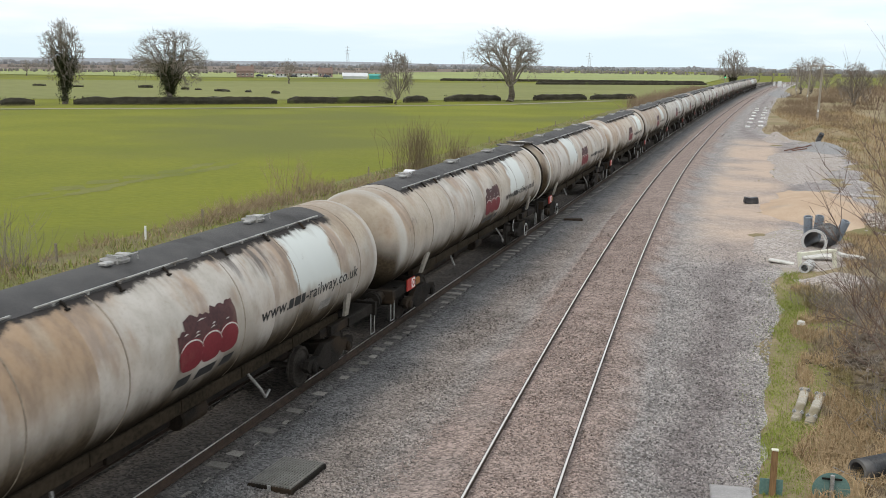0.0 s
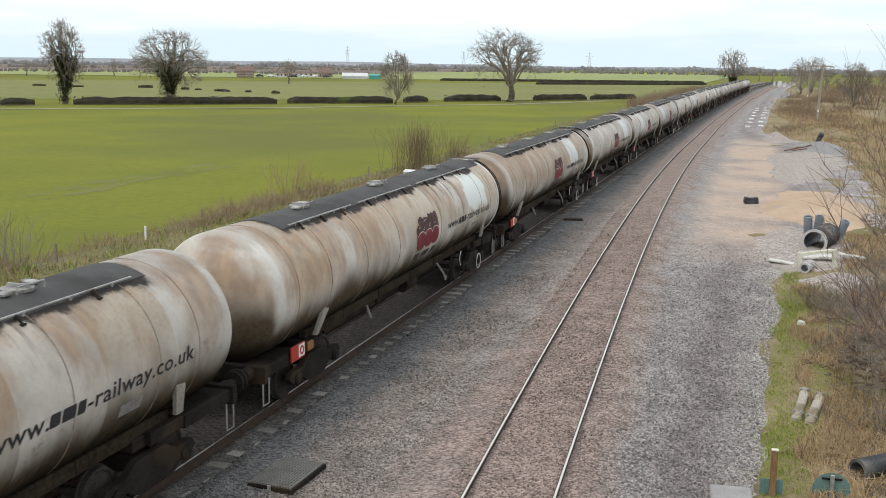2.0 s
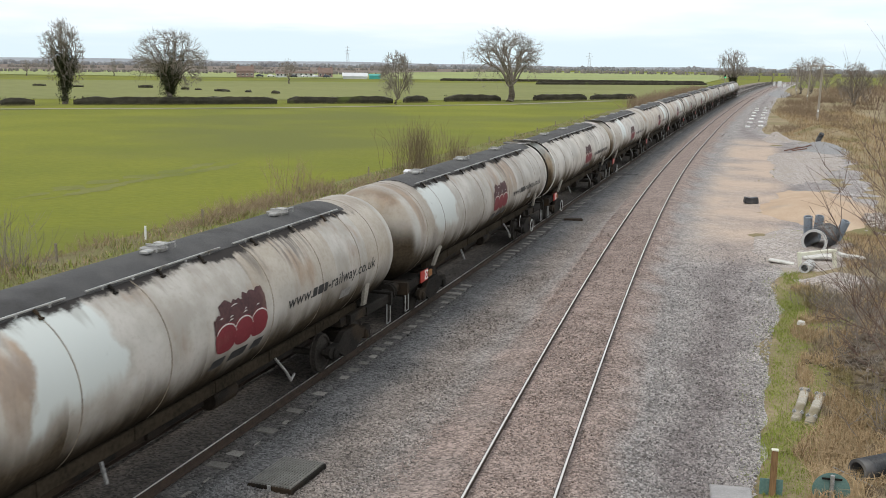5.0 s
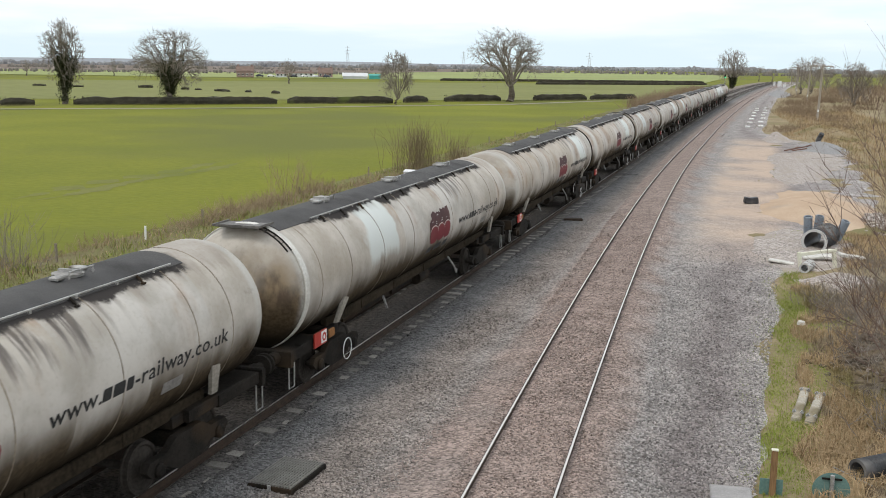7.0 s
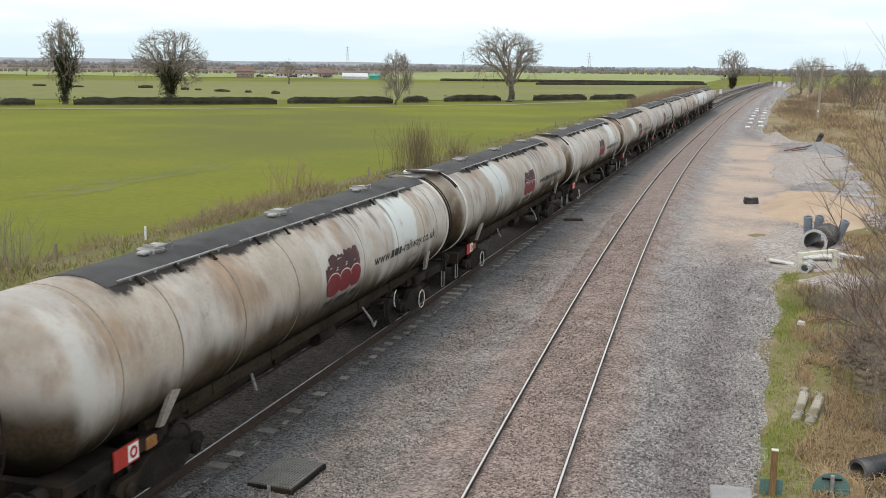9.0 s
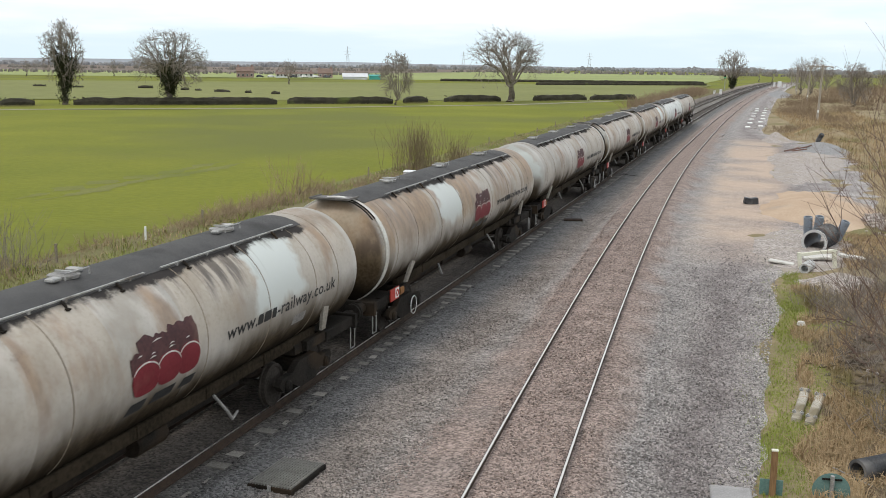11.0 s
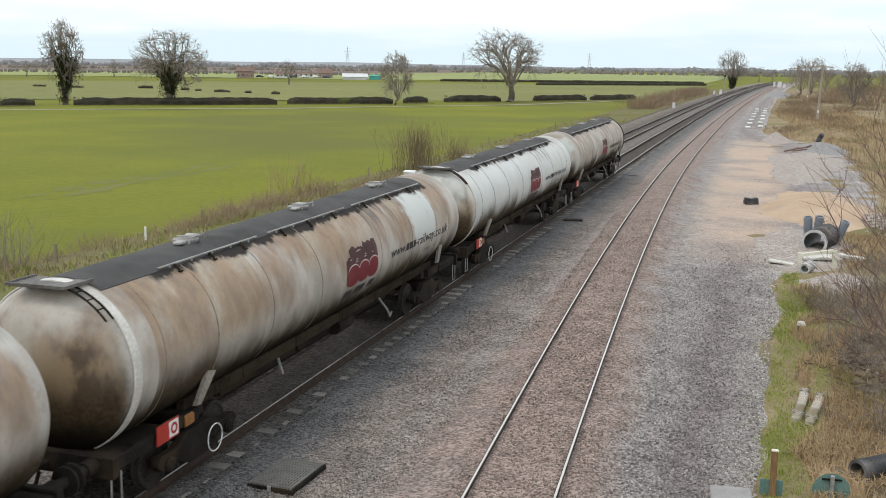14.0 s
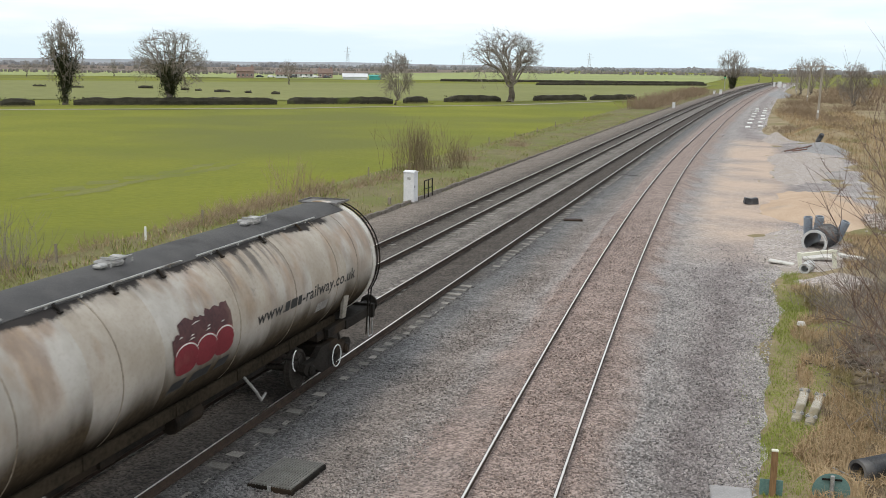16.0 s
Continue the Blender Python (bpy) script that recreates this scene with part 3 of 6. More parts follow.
# ---- tracks ----
RAIL = [(-0.07, -0.16), (0.07, -0.16), (0.07, -0.148), (0.012, -0.132), (0.010, -0.042), (0.035, -0.030), (0.036, -0.010), (0.021, 0.0), (-0.021, 0.0), (-0.036, -0.010), (-0.035, -0.030), (-0.010, -0.042), (-0.012, -0.132), (-0.07, -0.148)]


def rail_mesh(centre, side, lo=BEHIND, hi=AHEAD):
    path = [(centre(y) + side * GAUGE / 2, y, 0) for y in steps(lo, hi, 40, 2, 5)]
    s = Shape().swept(RAIL, path)
    me = s.mesh("rail", RUSTY)
    me.materials.append(STEEL)
    for p in me.polygons:
        if p.normal.z > 0.95 and p.center.z > -0.004:
            p.material_index = 1
    return me


def sleeper_mesh():
    s = Shape()
    half, prof = 1.26, [(-1.26, 0.0), (-0.95, 0.005), (-0.5, -0.02), (0, -0.03), (0.5, -0.02), (0.95, 0.005), (1.26, 0.0)]
    pts, faces = [], []
    for x, dz in prof:
        w = 0.125 if abs(x) > 0.4 else 0.11
        pts += [(x, -w - 0.02, -0.22), (x, -w, dz - 0.16), (x, w, dz - 0.16), (x, w + 0.02, -0.22)]
    for i in range(len(prof) - 1):
        faces += [(i * 4 + k, i * 4 + (k + 1) % 4, i * 4 + 4 + (k + 1) % 4, i * 4 + 4 + k) for k in range(4)]
    faces += [(3, 2, 1, 0), tuple(len(pts) - 4 + k for k in range(4))]
    s.add(pts, faces)
    return s.mesh("sleeper", CONCRETE)


SLEEPER = sleeper_mesh()


def track(label, centre, sleepers=True, first=14.9, count=220):
    t = thing("railway_track", label, "railway track", kind="structure")
    for side in (-1, 1):
        part("rail", rail_mesh(centre, side), RUSTY, t, "steel rail with a polished head")
    if sleepers:
        rng = random.Random(4)
        for i in range(count):
            y = first + 0.6494 * i
            part("sleeper", SLEEPER, CONCRETE, t, at=pose(centre(y) + rng.uniform(-0.03, 0.03), y, -0.047 + rng.uniform(-0.03, 0.012), 0, 0, rng.uniform(-0.8, 0.8)))
        rest = Shape()
        y = first + 0.6494 * count
        while y < 420:
            rest.box((centre(y), y, -0.283), (2.5, 0.25, 0.12))
            y += 0.6494
        y = first - 0.6494
        while y > BEHIND:
            rest.box((centre(y), y, -0.283), (2.5, 0.25, 0.12))
            y -= 0.6494
        tagged(part("sleepers", rest, CONCRETE, t), kind="stuff")
    return t


track("main line track on concrete sleepers with polished rails", main_x)
track("second main line track on dirty concrete sleepers", far_x, first=14.6, count=200)
track("siding track bedded in reddish stone", siding_x, sleepers=False)


# ---- the train ----
PITCH, SPEED = 19.783, 23.503
RAD, AXIS_Z, HALF = 1.394, 2.396, 8.80


def on_tank(y, degrees, out=0.0):
    a = radians(degrees)
    return Vector((math.cos(a) * (RAD + out), y, AXIS_Z + math.sin(a) * (RAD + out)))


def curved_patch(outline, out=0.006, thick=0.004):
    """A thin skin on the tank's side, from an outline of (along, degrees) that is cut into narrow upright strips."""
    s = Shape()
    ys = sorted({round(p[0], 4) for p in outline})
    n = len(outline)
    cuts = []
    lo, hi = ys[0], ys[-1]
    count = max(2, int((hi - lo) / 0.028))
    for i in range(count + 1):
        y = lo + (hi - lo) * (i + 0.0) / count
        y = min(max(y, lo + 1e-4), hi - 1e-4)
        hit = []
        for k in range(n):
            (y0, a0), (y1, a1) = outline[k], outline[(k + 1) % n]
            if (y0 <= y < y1) or (y1 <= y < y0):
                hit.append(a0 + (a1 - a0) * (y - y0) / (y1 - y0))
        if len(hit) >= 2:
            cuts.append((y, min(hit), max(hit)))
    rows = 8
    pts, faces = [], []
    for y, a, b in cuts:
        for k in range(rows + 1):
            pts.append(on_tank(y, a + (b - a) * k / rows, out))
    for i in range(len(cuts) - 1):
        for k in range(rows):
            q = i * (rows + 1) + k
            faces.append((q, q + rows + 1, q + rows + 2, q + 1))
    return s.add(pts, faces)


def glyphs(words):
    """Bold slanted letters of the built-in font, cut into low strips so that they can be bent round the tank."""
    data = bpy.data.curves.new("lettering", "FONT")
    data.body, data.shear, data.offset, data.space_character, data.resolution_u = words, 0.12, 0.012, 1.06, 3
    holder = bpy.data.objects.new("lettering", data)
    me = bpy.data.meshes.new_from_object(holder)
    bm = bmesh.new()
    bm.from_mesh(me)
    for k in range(-3, 11):
        bmesh.ops.bisect_plane(bm, geom=bm.verts[:] + bm.edges[:] + bm.faces[:], plane_co=(0, k * 0.08, 0), plane_no=(0, 1, 0))
    bpy.data.objects.remove(holder)
    bpy.data.meshes.remove(me)
    bpy.data.curves.remove(data)
    return bm


def on_side(bm, y0, grow):
    """Letters laid on the tank's side from y0 onwards."""
    s = Shape()
    bm.verts.index_update()
    s.add([on_tank(y0 + v.co.x * grow, -7.2 + v.co.y * 15.0, 0.006) for v in bm.verts], [[v.index for v in f.verts] for f in bm.faces])
    bm.free()
    return s


def build_wagon():
    w = thing("tank_wagon", "long ivory bogie tank wagon with rust and soot", "tank wagon", group="train of tank wagons")
    # barrel with dished ends
    prof = []
    for i in range(9):
        a = math.pi / 2 * i / 8
        prof.append((max(0.02, RAD * math.sin(a)), -HALF - 0.62 * math.cos(a)))
    prof = prof + [(RAD, -HALF + 0.1 + (2 * HALF - 0.2) * i / 16) for i in range(17)] + [(r, -a) for r, a in reversed(prof)]
    part("tank", Shape().turned(prof, 64, "Y", (0, 0, AXIS_Z)), TANK, w, "ivory tank barrel with rust runs, brown dirt and painted-in underside shade", smooth=True)
    for y, end in ((-HALF, "front"), (HALF, "rear")):
        ring = [(RAD - 0.01, y - 0.10), (RAD + 0.014, y - 0.10), (RAD + 0.020, y - 0.05), (RAD + 0.020, y + 0.05), (RAD + 0.014, y + 0.10), (RAD - 0.01, y + 0.10)]
        part("end_band_" + end, Shape().turned(ring, 64, "Y", (0, 0, AXIS_Z), closed=True), RIM_WHITE, w, "paler band round the tank's end", smooth=True)
    for y in (-8.0, -6.3, -4.1, -1.75, 1.95, 4.35, 6.55, 7.75):
        ring = [(RAD - 0.01, y - 0.014), (RAD + 0.005, y - 0.010), (RAD + 0.005, y + 0.010), (RAD - 0.01, y + 0.014)]
        part("weld_seam", Shape().turned(ring, 64, "Y", (0, 0, AXIS_Z), closed=True), SEAM, w, smooth=True)
    # walkway along the crown
    top = AXIS_Z + RAD
    arc = [(math.cos(radians(q)) * (RAD + 0.012), AXIS_Z + math.sin(radians(q)) * (RAD + 0.012)) for q in range(62, 119, 4)]
    skin = arc + [(x, z - 0.02) for x, z in reversed(arc)]
    part("walkway", Shape().swept(skin, [(0, -7.3, 0), (0, 0, 0), (0, 7.3, 0)]), WALKWAY, w, "dark coated walkway along the tank's crown")
    for q in (63,):
        for y0, y1 in ((-7.0, -3.4), (-2.9, 1.2), (1.7, 6.9)):
            edge = on_tank(0, q, 0.05)
            rail = Shape().box((edge.x, (y0 + y1) / 2, edge.z), (0.035, y1 - y0, 0.03), chamfer=0.006)
            for k in range(5):
                rail.box((edge.x, y0 + (y1 - y0) * (k + 0.5) / 5, edge.z - 0.03), (0.03, 0.05, 0.06))
            for k in range(3):
                y = y0 + (y1 - y0) * (k + 0.4) / 3
                foot = Shape()
                foot.tube([on_tank(y, 62, 0.05), on_tank(y, 58, 0.035), on_tank(y, 55.5, 0.01)], [0.028, 0.024, 0.016], 6)
                foot.box(on_tank(y, 55.5, 0.015), (0.05, 0.09, 0.03))
                part("walkway_bracket", foot, BLACK, w)
            part("walkway_edge", rail, GREY_STEEL, w, "pale steel edge of the walkway")
    for y in (-5.0, 0.0, 5.0):
        hatch = part("hatch", Shape().turned([(0.24, top + 0.005), (0.24, top + 0.035), (0.25, top + 0.035), (0.25, top + 0.055), (0.19, top + 0.065)], 20, "Z", (0, y, 0)), PLATE, w, "steel hatch with bolts", smooth=True)
        s = Shape().box((0.05, y, top + 0.10), (0.42, 0.05, 0.03)).box((-0.1, y + 0.40, top + 0.05), (0.26, 0.14, 0.07), chamfer=0.02).box((0.12, y - 0.42, top + 0.05), (0.16, 0.20, 0.07), chamfer=0.02)
        s.tube([(0.25, y - 0.3, top + 0.02), (0.25, y - 0.3, top + 0.13), (0.25, y + 0.3, top + 0.13), (0.25, y + 0.3, top + 0.02)], 0.015, 6)
        part("hatch_gear", s, GREY_STEEL, hatch)
    # platform and ladder; which end has them is settled later
    for sy in (-1, 1):
        end = "front" if sy < 0 else "rear"
        s = Shape().box((0, sy * (HALF + 0.16), top - 0.02), (1.00, 0.66, 0.03))
        s.box((0, sy * (HALF + 0.51), top + 0.005), (1.08, 0.03, 0.045)).box((0.52, sy * (HALF + 0.16), top + 0.005), (0.03, 0.68, 0.045)).box((-0.52, sy * (HALF + 0.16), top + 0.005), (0.03, 0.68, 0.045))
        part("platform_" + end, s, PLATFORM, w, "dirty steel end platform")
        part("walkway_end_" + end, Shape().swept(skin, [(0, sy * 7.302, 0), (0, sy * 8.0, 0), (0, sy * 8.62, 0)]), WALKWAY, w, "dark coated walkway end")
        s = Shape()
        for off in (0.16, 0.34):
            if sy > 0:
                s.tube([on_tank(sy * (HALF + off), a, 0.03) for a in range(75, -36, -6)] + [Vector((1.12, sy * (HALF + off), 0.45))], 0.018, 6)
            else:
                s.tube([on_tank(sy * (HALF + off), a, 0.03) for a in range(75, 38, -6)], 0.018, 6)
        for a in range(66, -36 if sy > 0 else 40, -9):
            s.tube([on_tank(sy * (HALF + 0.16), a, 0.03), on_tank(sy * (HALF + 0.34), a, 0.03)], 0.012, 5)
        part("ladder_" + end, s, BLACK, w, "dark curved ladder at the tank's end")
    # sole bars, saddles and short stub frames
    for sx in (-1, 1):
        bar = part("sole_bar", Shape().box((sx * 0.875, 0.3, 1.19), (0.15, 14.2, 0.24), chamfer=0.02), SOLE, w, "dirty steel sole bar under the belly")
        for y in (-4.6, -2.2, 0.4, 2.6, 4.9):
            part("gusset", Shape().box((sx * 0.955, y, 1.21), (0.03, 0.06, 0.24), chamfer=0.006), SOLE, bar)
        for sy in (-1, 1):
            flap = [(0.16, 1.80), (0.42, 1.22), (0.24, 1.20), (-0.10, 1.74)] if sy < 0 else [(-0.10, 1.84), (0.05, 1.25), (0.26, 1.25), (0.18, 1.80)]
            pts = [(sx * (1.29 if z > 1.5 else 1.17), sy * (6.35 + a if sy < 0 else 7.25 + a), z) for a, z in flap] + [(sx * (1.21 if z > 1.5 else 1.10), sy * (6.35 + a if sy < 0 else 7.25 + a), z) for a, z in flap]
            part("saddle_bracket", Shape().add(pts, [(0, 1, 2, 3), (7, 6, 5, 4), (0, 4, 5, 1), (1, 5, 6, 2), (2, 6, 7, 3), (3, 7, 4, 0)]), BRACKET, w, "pale saddle bracket")
    for sy in (-1, 1):
        part("stub_frame", Shape().box((0, sy * 7.4, 0.98), (0.45, 3.2, 0.26), chamfer=0.02).box((0, sy * 6.6, 1.02), (2.0, 0.7, 0.22), chamfer=0.03), BLACK, w)
    # added beam, stands in for denser underside gear and blocks light below
    part("centre_sill", Shape().box((0, 0, 0.90), (0.45, 13.0, 0.22), chamfer=0.02).box((0, 0, 0.80), (0.96, 9.4, 0.26), chamfer=0.02), BLACK, w)
    for sy in (-1, 1):
        part("end_frame", Shape().box((0, sy * 8.4, 1.02), (2.3, 1.6, 0.24), chamfer=0.02).box((0, sy * 9.24, 1.02), (2.45, 0.14, 0.36), chamfer=0.02).box((1.05, sy * 7.6, 1.05), (0.14, 2.0, 0.22), chamfer=0.01).box((-1.05, sy * 7.6, 1.05), (0.14, 2.0, 0.22), chamfer=0.01), BLACK, w, "sooty end frame")
        for sx in (-1, 1):
            b = Shape().turned([(0.13, sy * 9.31), (0.13, sy * 9.56), (0.09, sy * 9.56), (0.09, sy * 9.78), (0.23, sy * 9.79), (0.23, sy * 9.84), (0.15, sy * 9.875)], 20, "Y", (sx * 0.87, 0, 1.05))
            part("buffer", b, BLACK, w, "round steel buffer", smooth=True)
        part("coupling", Shape().box((0, sy * 9.5, 0.98), (0.12, 0.5, 0.10), chamfer=0.02).tube([(0, sy * 9.45, 0.9), (0, sy * 9.66, 0.55), (0, sy * 9.82, 0.85)], 0.035, 6), BLACK, w)
        for sx in (-1, 1):
            step_iron = Shape().tube([(sx * 1.16, sy * 9.28, 0.9), (sx * 1.16, sy * 9.28, 0.38), (sx * 1.16, sy * 9.02, 0.38), (sx * 1.16, sy * 9.02, 0.9)], 0.016, 6)
            part("foot_step", step_iron, GREY_STEEL, w, "bent steel foot step")
    # red board at the leading end
    board = part("warning_board", Shape().box((1.20, -7.74, 1.10), (0.03, 0.66, 0.33), chamfer=0.005), RED, w, "red board with a white label")
    part("board_label", Shape().box((1.219, -7.58, 1.11), (0.012, 0.28, 0.27)), WHITE, board, "white label")
    part("red_ring", Shape().turned([(0.10, 1.224), (0.10, 1.232), (0.055, 1.232), (0.055, 1.224)], 18, "X", (0, -7.58, 1.11), closed=True), RED, board, "small dark red ring")
    part("rust_patch", Shape().box((1.10, -6.95, 1.03), (0.10, 0.30, 0.22), chamfer=0.03), ORANGE, w, "orange rusted valve box")
    # bogies
    for sy in (-1, 1):
        by = sy * 6.6
        bogie = part("bogie", Shape().box((0, by, 0.66), (2.1, 0.42, 0.30), chamfer=0.04), BLACK, w, "black sooty cast bogie")
        for sx in (-1, 1):
            s = Shape()
            outl = [(-1.35, 0.52), (-1.25, 0.66), (-0.75, 0.66), (-0.42, 0.84), (0.42, 0.84), (0.75, 0.66), (1.25, 0.66), (1.35, 0.52), (1.2, 0.38), (0.72, 0.42), (0.36, 0.24), (-0.36, 0.24), (-0.72, 0.42), (-1.2, 0.38)]
            n = len(outl)
            pts = [(sx * 0.98, by + a, z) for a, z in outl] + [(sx * 1.12, by + a, z) for a, z in outl]
            s.add(pts, [tuple(range(n)), tuple(range(2 * n - 1, n - 1, -1))] + [(i, (i + 1) % n, n + (i + 1) % n, n + i) for i in range(n)])
            part("side_frame", s, BLACK, bogie)
            for d in (-0.09, 0.09, 0.0):
                coil = [Vector((sx * (1.05 + 0.07 * math.cos(k * 0.9)), by + d * 2.2 + 0.07 * math.sin(k * 0.9), 0.34 + k * 0.012)) for k in range(36)]
                part("spring", Shape().tube(coil, 0.016, 4), BLACK, bogie)
            for ay in (-1.0, 1.0):
                part("axle_box", Shape().turned([(0.12, sx * 1.00), (0.13, sx * 1.16), (0.09, sx * 1.20)], 14, "X", (0, by + ay, 0.46)), BLACK, bogie, smooth=True)
        for ay in (-1.0, 1.0):
            wheelset = Shape().turned([(0.075, -1.0), (0.075, 1.0)], 12, "X", (0, by + ay, 0.46))
            for sx in (-1, 1):
                wheelset.turned([(0.10, sx * 0.70), (0.36, sx * 0.715), (0.40, sx * 0.69), (0.485, sx * 0.685), (0.485, sx * 0.715), (0.46, sx * 0.73), (0.455, sx * 0.815), (0.40, sx * 0.82), (0.37, sx * 0.79), (0.11, sx * 0.80)], 28, "X", (0, by + ay, 0.46))
            part("wheelset", wheelset, WHEEL, bogie, "worn steel wheels on an axle", smooth=True)
    # brake wheels, white-rimmed, beside the rear bogie
    for sx in (-1, 1):
        for y, z in ((4.65, 0.97), (6.75, 0.51), (-6.30, 0.50)):
            rim = [Vector((sx * 1.26, y + 0.25 * math.cos(2 * math.pi * k / 20), z + 0.25 * math.sin(2 * math.pi * k / 20))) for k in (range(6, 14) if 0 < y < 5 else range(21))]
            wheel = part("brake_wheel_" + ("rear" if y > 0 else "front"), Shape().tube(rim, 0.012, 6, caps=False), WHITE, w, "white-rimmed brake wheel", smooth=True)
            s = Shape()
            for k in range(4):
                a = math.pi * k / 2 + 0.4
                s.tube([(sx * 1.26, y, z), (sx * 1.26, y + 0.23 * math.cos(a), z + 0.23 * math.sin(a))], 0.010, 5)
            s.tube([(sx * 1.26, y, z), (sx * 0.9, y, z)], 0.025, 6)
            part("spokes", s, BLACK, wheel)
    # brake gear under the belly
    s = Shape().turned([(0.19, -0.45), (0.21, -0.40), (0.21, 0.40), (0.19, 0.45)], 14, "Y", (0.55, 1.2, 0.78)).box((0.3, -1.0, 0.8), (0.5, 0.5, 0.25), chamfer=0.03).box((0.45, 1.2, 0.95), (0.12, 0.5, 0.14)).tube([(0.2, -5.6, 0.75), (0.2, 5.6, 0.75)], 0.025, 6)
    part("brake_gear", s, BLACK, w)
    s = Shape().tube([(1.0, 2.75, 1.12), (1.16, 2.95, 0.78), (1.16, 3.15, 0.55), (1.1, 3.45, 0.60)], 0.03, 6)
    part("drain_pipe", s, PLATE, w, "bent pale pipe")
    part("drain_pipe", Shape().tube([(1.0, -3.2, 1.1), (1.16, -3.3, 0.8)], 0.035, 6), PLATE, w, "short pale pipe")
    # faded emblem as plain shapes: three round lobes on one line, each under a dark ragged head
    emblem = None
    for k, (cy, ry, out) in enumerate(((0.03, 0.38, 0.016), (0.70, 0.36, 0.011), (1.33, 0.35, 0.006))):
        rag = random.Random(21 + k)
        lobe = []
        for q in range(40):
            a = 2 * math.pi * q / 40
            ragged = 1 + rag.uniform(-0.06, 0.03) * (1 if math.cos(a) < 0.3 else 0.2)
            lobe.append((cy + math.copysign(abs(math.cos(a)) ** 0.65, math.cos(a)) * ry * ragged, -5.0 + math.copysign(abs(math.sin(a)) ** 0.8, math.sin(a)) * 11.0))
        ob = part("emblem" if k == 0 else "emblem_lobe", curved_patch(lobe, out), CRIMSON, w if k == 0 else emblem, "crimson three-part emblem" if k == 0 else "")
        emblem = emblem or ob
        crest = [(cy - ry * math.cos(math.pi * q / 14), -5.0 + 10.8 * math.sin(math.pi * q / 14) ** 0.8) for q in range(2, 14)]
        crest += [(y, a - 1.1) for y, a in reversed(crest)]
        part("emblem_line", curved_patch(crest, out + 0.004), RIM_WHITE, emblem, "thin pale line")
    for k, (lo, hi, a0, top_lo, top_hi, out) in enumerate(((-0.36, 0.42, -7, 14, 11, 0.013), (-0.10, 1.02, -3, 23, 19, 0.008), (0.78, 1.66, -3, 23, 22, 0.003))):
        rag = random.Random(13 + k)
        head = [(lo + 0.05, a0), (hi - 0.05, a0)] + [(hi - 0.02 - 0.10 * (q % 2) * rag.uniform(0.5, 1), a0 + (top_hi - a0) * (q + 1) / 7) for q in range(6)]
        head += [(hi + (lo - hi) * q / 12, top_hi + (top_lo - top_hi) * q / 12 + rag.uniform(-3.2, 1.2) * (1 if q % 2 else 0.3)) for q in range(1, 12)]
        head += [(lo + 0.07 * (q % 2) * rag.uniform(0.6, 1), top_lo - (top_lo - a0) * (q + 1) / 8) for q in range(6)]
        part("emblem_head", curved_patch(head, out), MAROON, emblem, "faded maroon ragged upper part")
    for y, a, wide in ((0.13, 7.0, 0.20), (0.19, 9.2, 0.14), (0.69, 8.5, 0.18), (0.75, 10.6, 0.13), (-0.17, 10.5, 0.14), (0.29, 16.5, 0.30), (1.22, 9.5, 0.14)):
        part("emblem_line", curved_patch([(y, a - 0.5), (y + wide * 0.5, a + 0.9), (y + wide, a), (y + wide * 0.5, a - 0.1)], 0.020), RIM_WHITE, emblem, "thin pale line")
    for y0, wide in ((-0.40, 0.55), (0.28, 0.72), (1.14, 0.50)):
        part("emblem_bar", curved_patch([(y0, -27.5), (y0 + 0.10, -20), (y0 + wide, -20), (y0 + wide - 0.08, -27.5)], 0.006), INK, emblem)
    # lettering: the plain words of the address, the firm's letters as bars
    at, end = 2.60, 7.55
    first_word, second_word = glyphs("www."), glyphs("-railway.co.uk")
    long1, long2, bars = max(v.co.x for v in first_word.verts), max(v.co.x for v in second_word.verts), 1.70
    grow = (end - at) / (long1 + bars + long2)
    part("lettering", on_side(first_word, at, grow), INK, w, "dark web address lettering")
    for k, (off, wide) in enumerate(((0.02, 0.46), (0.56, 0.62), (1.26, 0.38))):
        y = at + (long1 + off) * grow
        part("lettering_bar", curved_patch([(y, -7.2), (y + 0.04, 0.6), (y + wide * grow + 0.04, 0.6), (y + wide * grow, -7.2)], 0.006), INK, w)
    part("lettering", on_side(second_word, at + (long1 + bars) * grow, grow), INK, w, "dark web address lettering")
    part("data_panel", curved_patch([(5.5, -25), (5.5, -16), (6.1, -16), (6.1, -25)]), PLATE, w, "small pale data panel")
    return w


PLATFORM = material("grimy_platform_steel", (0.07, 0.065, 0.06), (0.20, 0.19, 0.18), 0.6, 2, 20, 0.1, metal=0.2)
BRACKET = material("weathered_bracket_paint", (0.22, 0.20, 0.17), (0.42, 0.39, 0.34), 0.7, 2, 20, 0.1)
SEAM = material("dirty_weld_seam", (0.10, 0.075, 0.052), (0.34, 0.29, 0.225), 0.8, 1.2, 12, 0.1)
PLATE = material("dirty_steel_plate", (0.15, 0.145, 0.14), (0.36, 0.35, 0.33), 0.6, 2, 20, 0.1, metal=0.2)
SOLE = material("grimy_sole_bar", (0.016, 0.013, 0.009), (0.046, 0.036, 0.025), 0.95, 0.8, 12, 0.2, spec=0.05)
WHEEL = material("worn_wheel_steel", (0.020, 0.017, 0.014), (0.055, 0.048, 0.042), 0.8, 3, 20, 0.1, spec=0.1)

